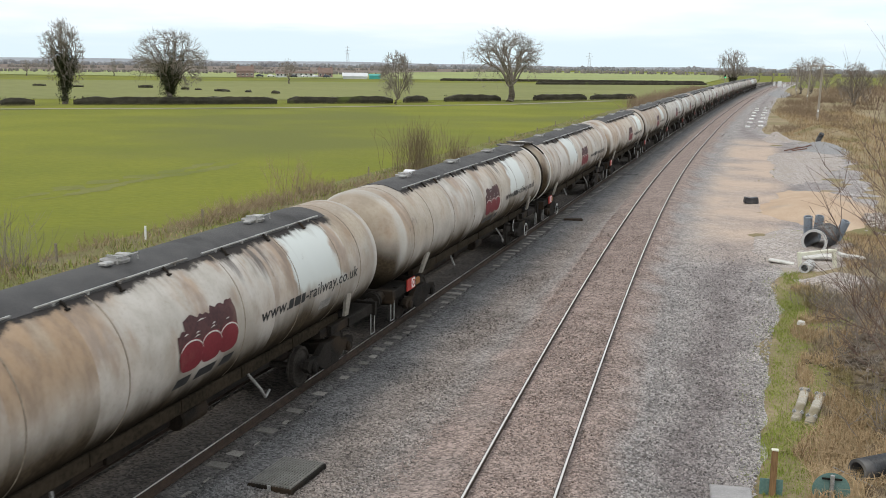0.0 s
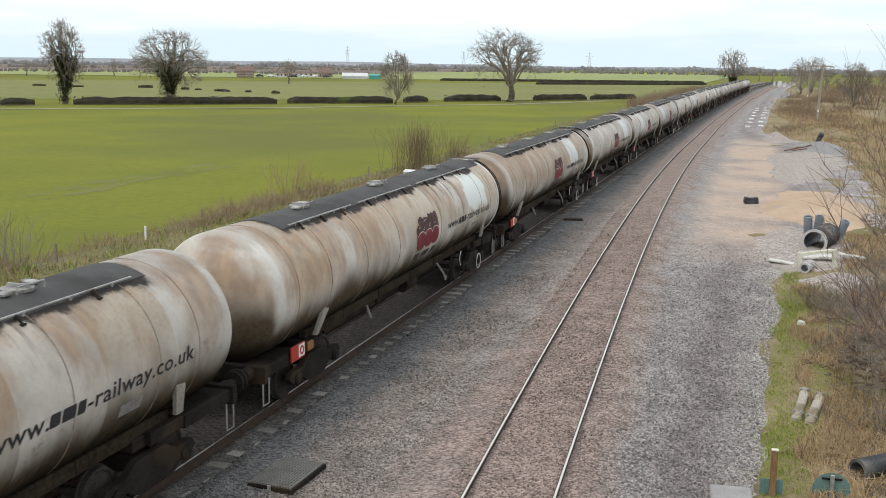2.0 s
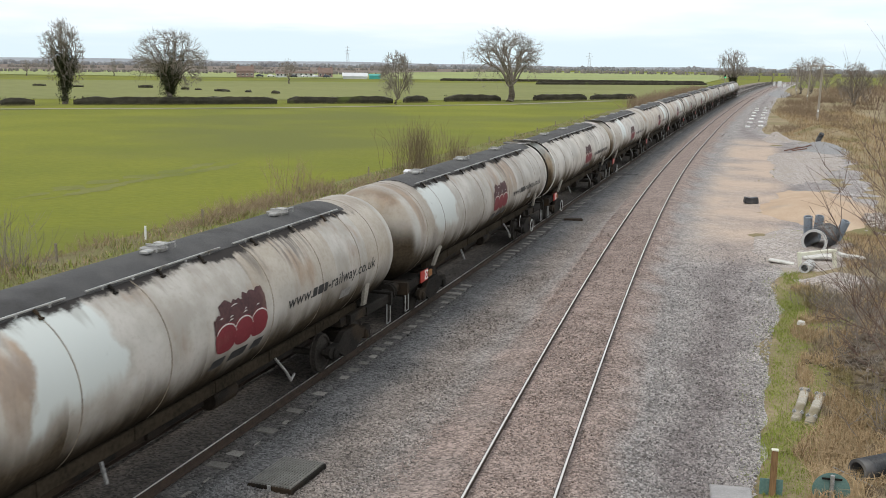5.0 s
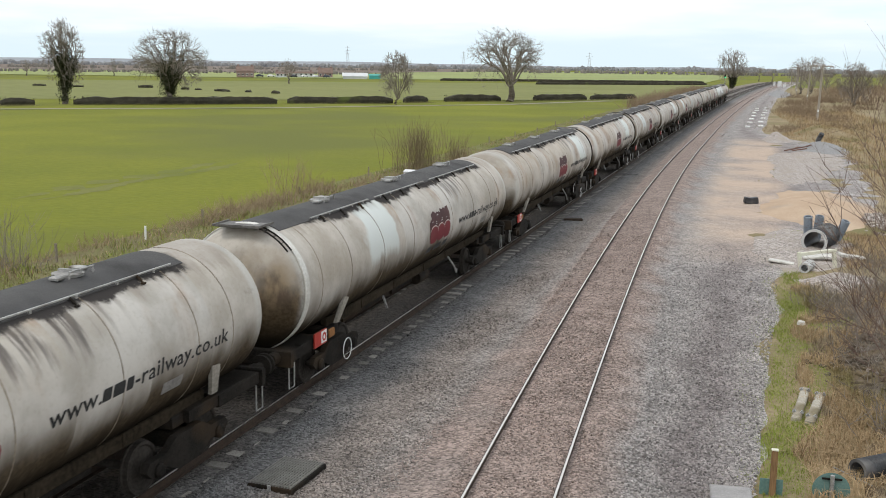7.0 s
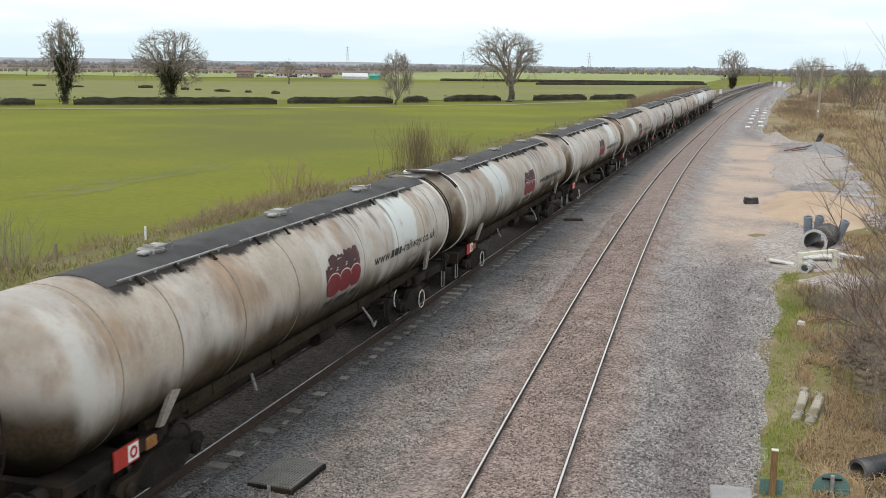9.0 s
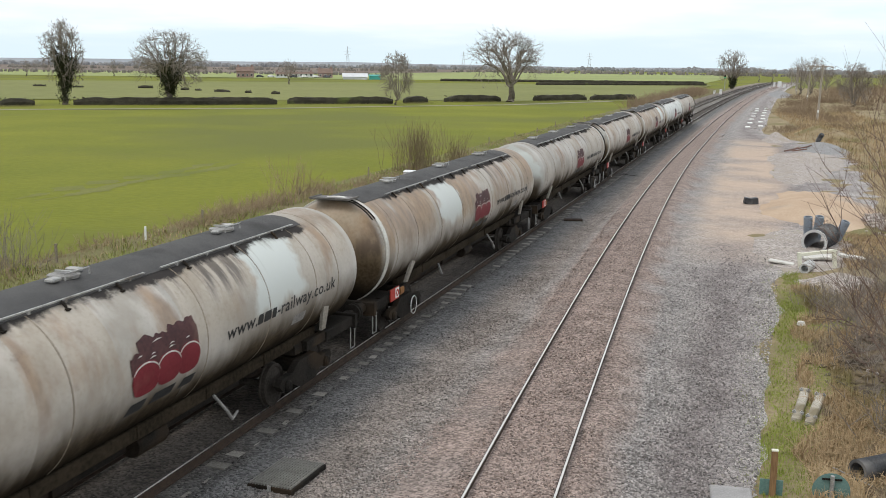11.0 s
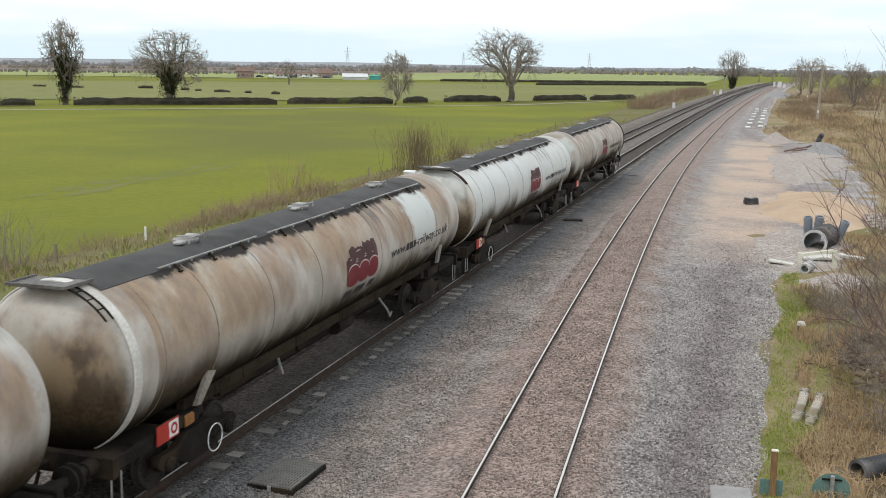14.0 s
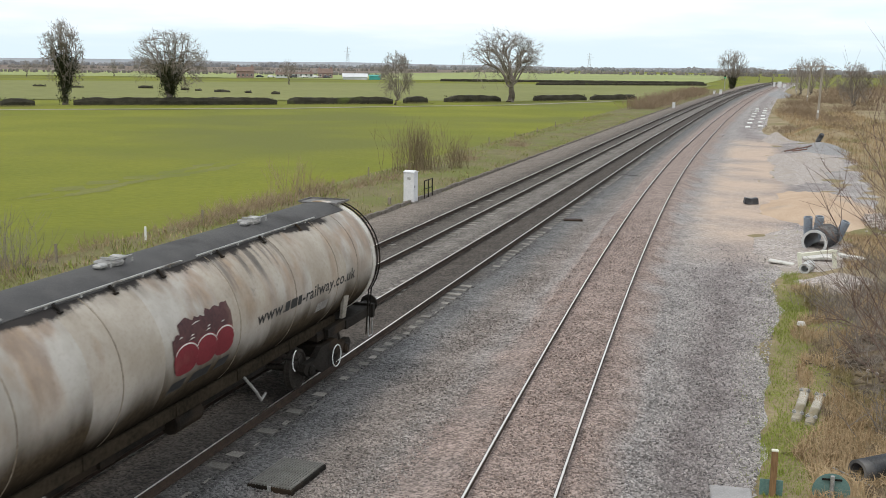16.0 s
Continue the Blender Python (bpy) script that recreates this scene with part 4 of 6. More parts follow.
# how rusty, how clean in patches, how bright, and how it looks, from the last wagon forward
LOOKS = [(0.62, 0.00, 0.47, "greyish ivory"), (0.10, 0.00, 0.86, "clean white"), (0.95, 0.775, 0.58, "rust-stained ivory, white patch"), (0.66, 0.00, 0.54, "streaked ivory"), (0.58, 0.00, 0.42, "greyish cream"),
         (1.00, 0.36, 0.52, "heavily rusted brown"), (0.55, 0.75, 0.58, "mottled ivory"), (0.60, 0.30, 0.50, "brown-streaked ivory"), (0.62, 0.76, 0.66, "stained ivory"), (0.62, 0.80, 0.66, "cream, white patch"),
         (0.40, 0.30, 0.62, "pale ivory"), (0.28, 0.00, 0.64, "creamy grey"), (0.60, 0.20, 0.46, "dull grey-brown"), (0.60, 0.30, 0.52, "sooty ivory"), (0.30, 0.78, 0.54, "greyish white"),
         (1.00, 0.735, 0.60, "orange-rusted ivory"), (0.80, 0.81, 0.82, "yellowed ivory"), (0.80, 0.37, 0.60, "cream, rust-streaked"), (0.68, 0.735, 0.66, "patchy white"), (0.95, 0.775, 0.62, "orange-stained ivory"), (0.6, 0.4, 0.5, "stained ivory")]
first_wagon = build_wagon()
wagons = [first_wagon] + [copy_thing(first_wagon, Matrix()) for _ in LOOKS[1:]]
for wagon, (rusty, clean, bright, words) in zip(wagons, LOOKS):
    tagged(wagon, words + " bogie tank wagon with a dark crown walkway")
    for piece in wagon.children:
        if piece.name.split(".")[0] == "tank":
            piece.color = (rusty, clean, bright, 1)
            tagged(piece, words + " tank barrel")
FRONT_FITTED = (1, 2, 3, 5, 6, 7, 10, 11, 13, 14, 17, 19)   # platform, ladder and brake wheel at the leading end
for i, wagon in enumerate(wagons):
    spare = "rear" if i in FRONT_FITTED else "front"
    for piece in list(wagon.children):
        kind_of = piece.name.split(".")[0]
        if kind_of.endswith("_" + spare):
            for sub in list(piece.children):
                bpy.data.objects.remove(sub)
            bpy.data.objects.remove(piece)
        elif kind_of.endswith(("_front", "_rear")):
            piece.name = kind_of.rsplit("_", 1)[0]
        elif kind_of == "tank" and i in FRONT_FITTED:
            piece.color = (*piece.color[:3], 0.0)


def motions():
    for i, wagon in enumerate(wagons):
        rows = []
        for t in range(0, 17):
            y = 26.434 - PITCH * i + SPEED * (15.5 - t)
            turn = -math.degrees(BEND * max(0.0, y - BEND_FROM))
            rows.append((float(t), pose(main_x(y), y, 0, 0, 0, turn)))
        walk(wagon, rows)


# ---- plants ----
def bough(shape, rng, start, way, end, r0, r1, seg, n=5):
    """A branch that leaves along its parent's way and bends over to its end; returns its points."""
    long = (end - start).length
    mid = start + way.normalized() * long * 0.45
    pts = []
    for i in range(n + 1):
        t = i / n
        p = start * (1 - t) ** 2 + mid * 2 * t * (1 - t) + end * t * t
        if 0 < i < n:
            p = p + Vector((rng.gauss(0, 1), rng.gauss(0, 1), rng.gauss(0, 1))) * long * 0.025
        pts.append(p)
    shape.tube(pts, [r0 + (r1 - r0) * i / n for i in range(n + 1)], seg, caps=False)
    return pts


def grow_crown(shape, rng, root, low, height, wide, trunk, aside, boughs, forks, twigs):
    """Limbs, boughs, branches and twigs that fill a rounded crown; returns the limbs' points."""
    centre = Vector((aside, 0, low + (height - low) * 0.46))
    size = Vector((wide, wide, (height - low) * 0.54))

    def spot(d, q):
        lump = 1 + 0.13 * noise.noise(d * 1.7 + Vector((height, wide, trunk * 9)))
        return centre + Vector((d.x * size.x, d.y * size.y, d.z * size.z)) * q * lump

    def near(d, far):
        return (d + Vector((rng.gauss(0, far), rng.gauss(0, far), rng.gauss(0, far)))).normalized()

    limbs = []
    for k in range(boughs):
        up = -0.32 + 1.30 * (k + 0.5) / boughs
        a = k * 2.39996 + rng.uniform(-0.3, 0.3)
        flat = math.sqrt(max(0.0, 1 - up * up))
        d1 = Vector((flat * math.cos(a), flat * math.sin(a), up))
        start = root - Vector((0, 0, (1 - max(0.0, up)) * low * 0.25))
        thick = trunk * rng.uniform(0.26, 0.42)
        limb = bough(shape, rng, start, Vector((d1.x * 0.5, d1.y * 0.5, 1.0)), spot(d1, 0.56), thick, thick * 0.45, 6, 6)
        limbs += limb
        for _ in range(forks):
            d2 = near(d1, 0.42)
            i = rng.randrange(2, len(limb))
            b2 = bough(shape, rng, limb[i], limb[i] - limb[i - 1], spot(d2, rng.uniform(0.72, 0.84)), thick * 0.42, thick * 0.20, 4, 4)
            for _ in range(forks):
                d3 = near(d2, 0.24)
                j = rng.randrange(1, len(b2))
                b3 = bough(shape, rng, b2[j], b2[j] - b2[j - 1], spot(d3, rng.uniform(0.84, 1.0)), max(0.03, thick * 0.17), 0.018, 3, 3)
                for _ in range(twigs):
                    m = rng.randrange(1, len(b3))
                    out = near((b3[m] - b3[m - 1]).normalized(), 0.55) * wide * rng.uniform(0.07, 0.17)
                    bough(shape, rng, b3[m], b3[m] - b3[m - 1], b3[m] + out + Vector((0, 0, wide * 0.02)), 0.020, 0.010, 3, 2)
    return limbs


def leaf_cloud(rng, centres, count, size, spread):
    verts, faces = [], []
    for _ in range(count):
        c, rr = centres[rng.randrange(len(centres))], spread
        p = Vector(c) + Vector((rng.gauss(0, rr), rng.gauss(0, rr), rng.gauss(0, rr)))
        a = Vector((rng.gauss(0, 1), rng.gauss(0, 1), rng.gauss(0, 1))).normalized()
        b = a.orthogonal().normalized() * size * rng.uniform(0.6, 1.3)
        a = a.cross(b).normalized() * size * rng.uniform(0.6, 1.3)
        k = len(verts)
        verts += [tuple(p - a), tuple(p + b), tuple(p + a), tuple(p - b)]
        faces.append((k, k + 1, k + 2, k + 3))
    return verts, faces


def tree(label, x, y, z, height, trunk, seed, depth=4, ivy=0.0, ivy_wide=0.9, category="tree", wood=None, first=0.26, crown_wide=None, aside=0.0):
    """A bare winter tree: a tapered trunk, limbs and many twigs; with ivy where it is overgrown."""
    rng = random.Random(seed)
    crown_wide = crown_wide or height * 0.4
    t = thing("tree", label, category, pose(x, y, z))
    s, crown = Shape(), Shape()
    stem, r0 = [Vector((0, 0, -0.3))], [trunk * 1.35]
    for i in range(1, 5):
        stem.append(Vector((rng.gauss(0, 0.02) * height, rng.gauss(0, 0.02) * height, height * first * i / 4)))
        r0.append(trunk * (1.1 - 0.11 * i))
    s.tube(stem, r0, 10)
    part("trunk", s, BARK, t, "stout tapered trunk")
    boughs, forks, twigs = {2: (7, 3, 5), 3: (9, 4, 7), 4: (12, 5, 10)}[depth]
    limbs = grow_crown(crown, rng, stem[-1], height * first * 0.75, height, crown_wide, trunk, aside, boughs, forks, twigs)
    part("crown", raw_mesh("crown", crown.v, crown.f, wood or TWIG), None, t, "bare spreading winter crown")
    if ivy:
        spots = []
        for i in range(90):
            h = rng.uniform(0.03, ivy * 0.75)
            w = ivy_wide * (0.30 + 0.60 * math.sin(math.pi * min(1, h / ivy) ** 1.2))
            spots.append((rng.gauss(0, w * 0.6), rng.gauss(0, w * 0.6), height * h))
        for p in limbs:
            if p.z < height * (ivy + 0.06 * math.sin(p.x * 3)) and math.hypot(p.x, p.y) < ivy_wide * 1.9:
                spots += [tuple(p)] * 4
        verts, faces = leaf_cloud(rng, spots, 9500, 0.11, 0.36)
        part("ivy", raw_mesh("ivy", verts, faces, IVY), None, t, "dark evergreen ivy on the trunk")
    return t


def thicket(name, label, category, x, y, z, wide, deep, height, stems, seed, mat=None, thick=0.012, lean=0.35, fork=2, kind="stuff"):
    """A clump of many thin bare stems that fork once or twice."""
    rng = random.Random(seed)
    s = Shape()
    for _ in range(stems):
        p = Vector((rng.gauss(0, wide * 0.28), rng.gauss(0, deep * 0.28), -0.1))
        d = Vector((rng.gauss(0, lean), rng.gauss(0, lean), 1)).normalized()
        h = height * rng.uniform(0.55, 1.0)
        pts = [p]
        for i in range(4):
            d = (d + Vector((rng.gauss(0, 0.10), rng.gauss(0, 0.10), 0.02))).normalized()
            pts.append(pts[-1] + d * h / 4)
        s.tube(pts, [thick * q for q in (1.0, 0.85, 0.65, 0.45, 0.25)], 3, caps=False)
        for _k in range(fork):
            i = rng.randrange(1, 4)
            b = (d + Vector((rng.gauss(0, 0.5), rng.gauss(0, 0.5), 0))).normalized()
            s.tube([pts[i], pts[i] + b * h * 0.2, pts[i] + b * h * 0.36 + Vector((0, 0, 0.05 * h))], [thick * 0.6, thick * 0.45, thick * 0.2], 3, caps=False)
    ob = new(name, raw_mesh(name, s.v, s.f, mat or SHRUB))
    ob.matrix_basis = pose(x, y, z)
    return tagged(ob, label, category, kind=kind)


def blades(name, label, category, spots, mat, seed, wide=1.0):
    """Many single grass blades: spots are (x, y, z, height, spread)."""
    rng = np.random.default_rng(seed)
    a = np.asarray(spots, float)
    n = len(a)
    turn, tilt = rng.uniform(0, 2 * np.pi, n), rng.normal(0, 1, n) * a[:, 4]
    way = np.stack([np.cos(turn), np.sin(turn), 0 * turn], 1)
    side = np.stack([-np.sin(turn), np.cos(turn), 0 * turn], 1) * (0.004 + 0.007 * rng.random((n, 1))) * (0.6 + a[:, 3:4]) * wide
    base = a[:, :3]
    mid = base + way * (tilt * a[:, 3] * 0.35)[:, None] + np.array([0, 0, 1]) * (a[:, 3] * 0.55)[:, None]
    tip = base + way * (tilt * a[:, 3] * 1.0)[:, None] + np.array([0, 0, 1]) * (a[:, 3] * (1 - 0.3 * np.minimum(np.abs(tilt), 1.5)))[:, None]
    verts = np.concatenate([base - side, base + side, mid + side * 0.7, mid - side * 0.7, tip], 0)
    i = np.arange(n)
    faces = [(k, k + n, k + 2 * n, k + 3 * n) for k in i] + [(k + 3 * n, k + 2 * n, k + 4 * n) for k in i]
    me = raw_mesh(name, verts.tolist(), faces, mat)
    return tagged(new(name, me), label, category, kind="stuff")


def hedge(label, a, b, height, deep, seed, mat=None, name="hedge"):
    """A clipped hedgerow from a to b: a lumpy core with twigs and leaves that break its outline."""
    rng = random.Random(seed)
    a, b = Vector((*a, -0.5)), Vector((*b, -0.5))
    long = (b - a).length
    way = (b - a).normalized()
    side = Vector((-way.y, way.x, 0))
    n = max(4, int(long / 0.8))
    verts, faces = [], []
    for i in range(n + 1):
        p = a + way * long * i / n
        for q, (u, h) in enumerate(((-0.5, 0.0), (-0.55, 0.5), (-0.38, 0.95), (0.38, 0.95), (0.55, 0.5), (0.5, 0.0))):
            tip = min(1.0, 0.62 + 0.2 * min(i, n - i)) * (1 + 0.16 * noise.noise(Vector((i * 0.06, 3, seed))))
            w = tip * (1 + 0.35 * noise.noise(Vector((i * 0.35, q * 1.7, seed))))
            v = p + side * u * deep * w + Vector((0, 0, h * height * tip * (1.0 + 0.25 * noise.noise(Vector((i * 0.31, q, seed + 9))))))
            verts.append(tuple(v))
    for i in range(n):
        faces += [(i * 6 + q, i * 6 + q + 1, i * 6 + q + 7, i * 6 + q + 6) for q in range(5)]
    spots = []
    for _ in range(int(long * 9)):
        p = a + way * rng.uniform(0, long) + side * rng.uniform(-0.55, 0.55) * deep + Vector((0, 0, rng.uniform(0.1, 0.93) * height))
        spots.append(tuple(p))
    faces += [(5, 4, 3, 2, 1, 0), tuple(n * 6 + q for q in range(6))]
    lv, lf = leaf_cloud(rng, spots, int(long * 75), 0.085, 0.10)
    k = len(verts)
    verts += lv
    faces += [tuple(q + k for q in fc) for fc in lf]
    ob = new(name, raw_mesh(name, verts, faces, mat or HEDGE))
    return tagged(ob, label, "hedge", kind="stuff")


# ---- the verge beside the far track ----
sheet("verge", [-27.5, -26, -24.5, -23, -21.5, -20, -19.0, -18.4], steps(BEHIND, 420, 200, 2, 8), lambda x, y: 0, VERGE, "rough tan and green grass verge beside the line", "grass verge")
verge_ob = bpy.data.objects["verge"]
for v in verge_ob.data.vertices:
    x, y = v.co.x, v.co.y
    v.co.z = -0.47 + 0.10 * noise.noise(Vector((x * 0.4, y * 0.25, 1))) - (0.25 if x < -27 else 0) + (0.12 if -24 < x < -19.5 else 0)
    v.co.x = x + bend(y) * 0.9
TROUGH = material("grimy_concrete_edging", (0.11, 0.095, 0.08), (0.21, 0.185, 0.155), 0.95, 1.5, 20, 0.4)
edging = thing("edging_wall", "low dark concrete edging beside the ballast", "edging", kind="structure")
EDGE_SLAB = Shape().box((0, 0, 0), (0.16, 0.985, 0.42), chamfer=0.012).mesh("slab", TROUGH)
for i in range(190):
    y = 36.0 + i
    part("slab", EDGE_SLAB, TROUGH, edging, at=pose(-18.55 + bend(y) + 0.02 * math.sin(i * 2.3), y, -0.46 - 0.10 * min(1.0, max(0.0, (y - 66) / 30)) + 0.03 * math.sin(i * 1.7), 0.8 * math.sin(i * 3.1), 1.5 * math.sin(i), 0))

rng = random.Random(21)
spots = []
while len(spots) < 34000:
    y = 24 + 150 * rng.random() ** 1.6
    x = rng.uniform(-26.2, -18.9)
    if noise.noise(Vector((x * 0.45, y * 0.35, 7))) < -0.25:
        continue
    spots.append((x + bend(y), y, -0.50, rng.uniform(0.10, 0.40) + 0.12 * noise.noise(Vector((x * 0.8, y * 0.5, 2))), 0.9))
blades("dry_grass", "tall dry tan grass on the verge", "dry grass", spots[:7000], DRY, 3, 2.0)
blades("grass", "olive rough grass on the verge", "grass", spots[7000:22000], ROUGH_GRASS, 16, 2.0)
blades("grass", "green tufts of grass on the verge", "grass", spots[22000:], MOSS, 4, 2.0)

thicket("bush", "tall bare bush of upright brown stems in the verge", "bush", -24.0, 72.0, -0.45, 3.1, 2.0, 3.7, 190, 1, thick=0.016, lean=0.12, mat=BUSH_STEMS)
thicket("bush", "smaller bare bush of thin upright stems", "bush", -21.5, 73.5, -0.45, 1.5, 1.2, 2.9, 60, 2, thick=0.014, lean=0.14, mat=BUSH_STEMS)
thicket("bush", "thin bare sapling clump at the field's edge", "bush", -25.8, 54.5, -0.5, 2.8, 1.6, 2.6, 50, 3, thick=0.012, lean=0.25)
thicket("bush", "thin bare bush of twigs at the field's edge", "bush", -26.3, 31.0, -0.5, 1.8, 1.5, 2.6, 46, 4, thick=0.012, lean=0.28, mat=TWIG)
for i, (x, y, h) in enumerate([(-25.2, 42.5, 0.9), (-25.2, 45.5, 1.1), (-25.3, 48.5, 1.2), (-25.2, 51.5, 1.1), (-24.8, 56.0, 1.1), (-24.0, 61.0, 0.9), (-23.5, 65.0, 0.9), (-22.6, 80.0, 1.3), (-22.3, 97.0, 1.2), (-26.0, 28.0, 0.9)]):
    thicket("bramble", "low tangled brown bramble along the field's edge", "bramble", x, y, -0.5, 2.0, 3.6, h, 150, 30 + i, thick=0.012, lean=0.9)
rngs = random.Random(25)
for i in range(18):
    y = 25.0 + i * 2.1
    thicket("bramble", "low tan tangle of dead bramble at the crop's edge", "bramble", -26.4 + rngs.uniform(-0.5, 1.4), y, -0.55, 1.8, 2.4, rngs.uniform(0.45, 0.85), 90, 230 + i, thick=0.010, lean=1.0, mat=SHRUB)
rngs = random.Random(5)
for i in range(26):
    y = 196 + i * 6.0
    thicket("scrub", "brown leafless scrub bush beside the line", "scrub", -22.6 + bend(y) + rngs.uniform(-2.5, 1.5), y, -0.5, 5.0, 7.0, 2.7 + rngs.uniform(-0.8, 0.6), 130, 60 + i, thick=0.032, lean=0.65, fork=2, mat=SCRUB)

POST_WOOD = material("weathered_post_wood", (0.16, 0.13, 0.10), (0.32, 0.28, 0.22), 0.9, 3, 30, 0.3, stretch=(1, 1, 0.2))
POST = Shape().box((0, 0, 0.25), (0.08, 0.08, 1.1), chamfer=0.01).mesh("fence_post", POST_WOOD)
for i in range(12):
    y = 33 + 11.0 * i
    tagged(part("fence_post", POST, POST_WOOD, at=pose(-25.6 + bend(y) * 0.9 + 0.05 * math.sin(i * 5), y, -0.55 - 0.1 * (i % 3), 2 * math.sin(i * 3), 2 * math.sin(i * 7), 0)), "weathered wooden fence post at the field's edge", "fence post", "field fence posts")
marker = tagged(part("marker_post", Shape().box((0, 0, 0.25), (0.07, 0.07, 0.66), chamfer=0.015), WHITE, at=pose(-25.3, 38.6, -0.45)), "short white marker post at the field's edge", "marker post")

# trackside cabinet
cab = thing("trackside_cabinet", "tall white-grey metal trackside cabinet, weathered", "cabinet", pose(-18.62, 54.6, -0.42, 0, 0, -6))
CAB = material("white_cabinet_paint", (0.56, 0.56, 0.57), (0.72, 0.72, 0.73), 0.5, 2, 20, 0.05, third=(0.42, 0.41, 0.40), spot=0.62)
part("body", Shape().box((0, 0, 0.87), (0.62, 0.56, 1.66), chamfer=0.015), CAB, cab)
part("roof", Shape().add([(-0.36, -0.33, 1.70), (0.36, -0.33, 1.70), (0.36, 0.33, 1.70), (-0.36, 0.33, 1.70), (-0.33, -0.02, 1.80), (0.33, -0.02, 1.80)], [(3, 2, 1, 0), (0, 1, 5, 4), (2, 3, 4, 5), (1, 2, 5), (3, 0, 4)]), CAB, cab)
cdoor = part("door", Shape().box((0.317, 0, 0.88), (0.018, 0.49, 1.5), chamfer=0.004), CAB, cab)
part("handle", Shape().box((0.338, -0.18, 0.9), (0.03, 0.03, 0.14)), BLACK, cdoor, "dark handle")
part("plinth", Shape().box((0, 0, 0.02), (0.70, 0.64, 0.10), chamfer=0.01), CONCRETE, cab)
part("notice", Shape().box((0.02, -0.285, 1.35), (0.20, 0.006, 0.14)), GREY_STEEL, cab, "small grey notice plate")
barrier = thing("barrier_frame", "rusty steel tube barrier beside the cabinet", "barrier", pose(-18.45, 57.3, -0.4, 0, 0, 0))
for y in (-0.75, 0.0, 0.75):
    part("post", Shape().tube([(0, y, -0.1), (0, y, 1.0)], 0.035, 8), BLACK, barrier)
for z in (0.5, 0.98):
    part("bar", Shape().tube([(0, -0.78, z), (0, 0.78, z)], 0.03, 8), BLACK, barrier)
stump = tagged(part("marker_stump", Shape().box((0, 0, 0.18), (0.16, 0.16, 0.5), chamfer=0.03), POST_WOOD, at=pose(-19.3, 53.0, -0.42)), "short dark wooden stump in the grass", "stump")

# grating over a pit beside the main line
grate = thing("pit_grating", "rusty steel grating over a drain pit", "grating", pose(-7.86, 16.22, -0.21, 0, 0, -3))
# solid frame block; its black top stands in for the pit's shade
part("pit_frame", Shape().box((0, 0, -0.10), (0.88, 1.34, 0.24), chamfer=0.015), BLACK, grate)
GRATING = material("brown_steel_grating", (0.20, 0.19, 0.175), (0.34, 0.325, 0.30), 0.6, 3, 30, 0.1, metal=0.3)
for i in range(15):
    part("grate_bar", Shape().box((-0.40 + 0.057 * i, 0, 0.038), (0.016, 1.30, 0.045)), GRATING, grate)
for i in range(12):
    part("cross_bar", Shape().box((0, -0.62 + 0.112 * i, 0.030), (0.84, 0.014, 0.035)), GRATING, grate)
part("clasp", Shape().box((0.0, -0.68, -0.02), (0.06, 0.03, 0.14), chamfer=0.008), GREY_STEEL, grate, "steel clasp")

# ---- right of the siding: rough ground, heaps, pipes ----
SCRUBLAND = material("rough_scrub_ground", (0.21, 0.165, 0.10), (0.34, 0.275, 0.175), 0.95, 0.6, 8, 0.5, coords="World", third=(0.18, 0.165, 0.075), spot=0.56, spec=0.1, depth=0.1)
SAND = material("orange_sand", (0.40, 0.29, 0.205), (0.52, 0.40, 0.295), 0.95, 0.5, 12, 0.3, coords="World", third=(0.36, 0.30, 0.25), spot=0.60, spec=0.1)
GRAVEL = stony("pale_gravel", (0.21, 0.184, 0.169), (0.54, 0.485, 0.45), 0.075, (0.36, 0.315, 0.27))
RUBBLE = material("dark_stony_rubble", (0.075, 0.06, 0.047), (0.18, 0.15, 0.12), 0.95, 2.0, 14, 0.8, coords="World", third=(0.18, 0.14, 0.09), spot=0.55, spec=0.1, depth=0.06)
SLATE = stony("blue_grey_gravel", (0.17, 0.168, 0.17), (0.38, 0.375, 0.375), 0.08, (0.27, 0.265, 0.26))


def rough_height(x, y):
    z = -0.40 + 0.10 * noise.noise(Vector((x * 0.5, y * 0.4, 2))) + 0.05 * noise.noise(Vector((x * 1.6, y * 1.4, 4)))
    z -= 0.25 * max(0.0, min(1.0, (-0.5 - x) / 1.5))
    z += 0.5 * max(0.0, min(1.0, (x - 2.5) / 4.0)) * max(0.0, min(1.0, (48 - y) / 8.0))
    return z


rx = [-3.2, -2.4, -1.6, -0.8, 0, 0.5, 1.0, 1.5, 2, 2.5, 3, 3.5, 4, 5, 6, 7, 8, 10, 12, 14, 17, 22, 30, 40]
sheet("rough_ground", rx, steps(BEHIND, 460, 130, 1.0, 5), rough_height, SCRUBLAND, "rough ground of dry grass and soil beside the siding", "rough ground")
for v in bpy.data.objects["rough_ground"].data.vertices:
    v.co.x += bend(v.co.y) + max(0.0, v.co.y - 150) * 0.012


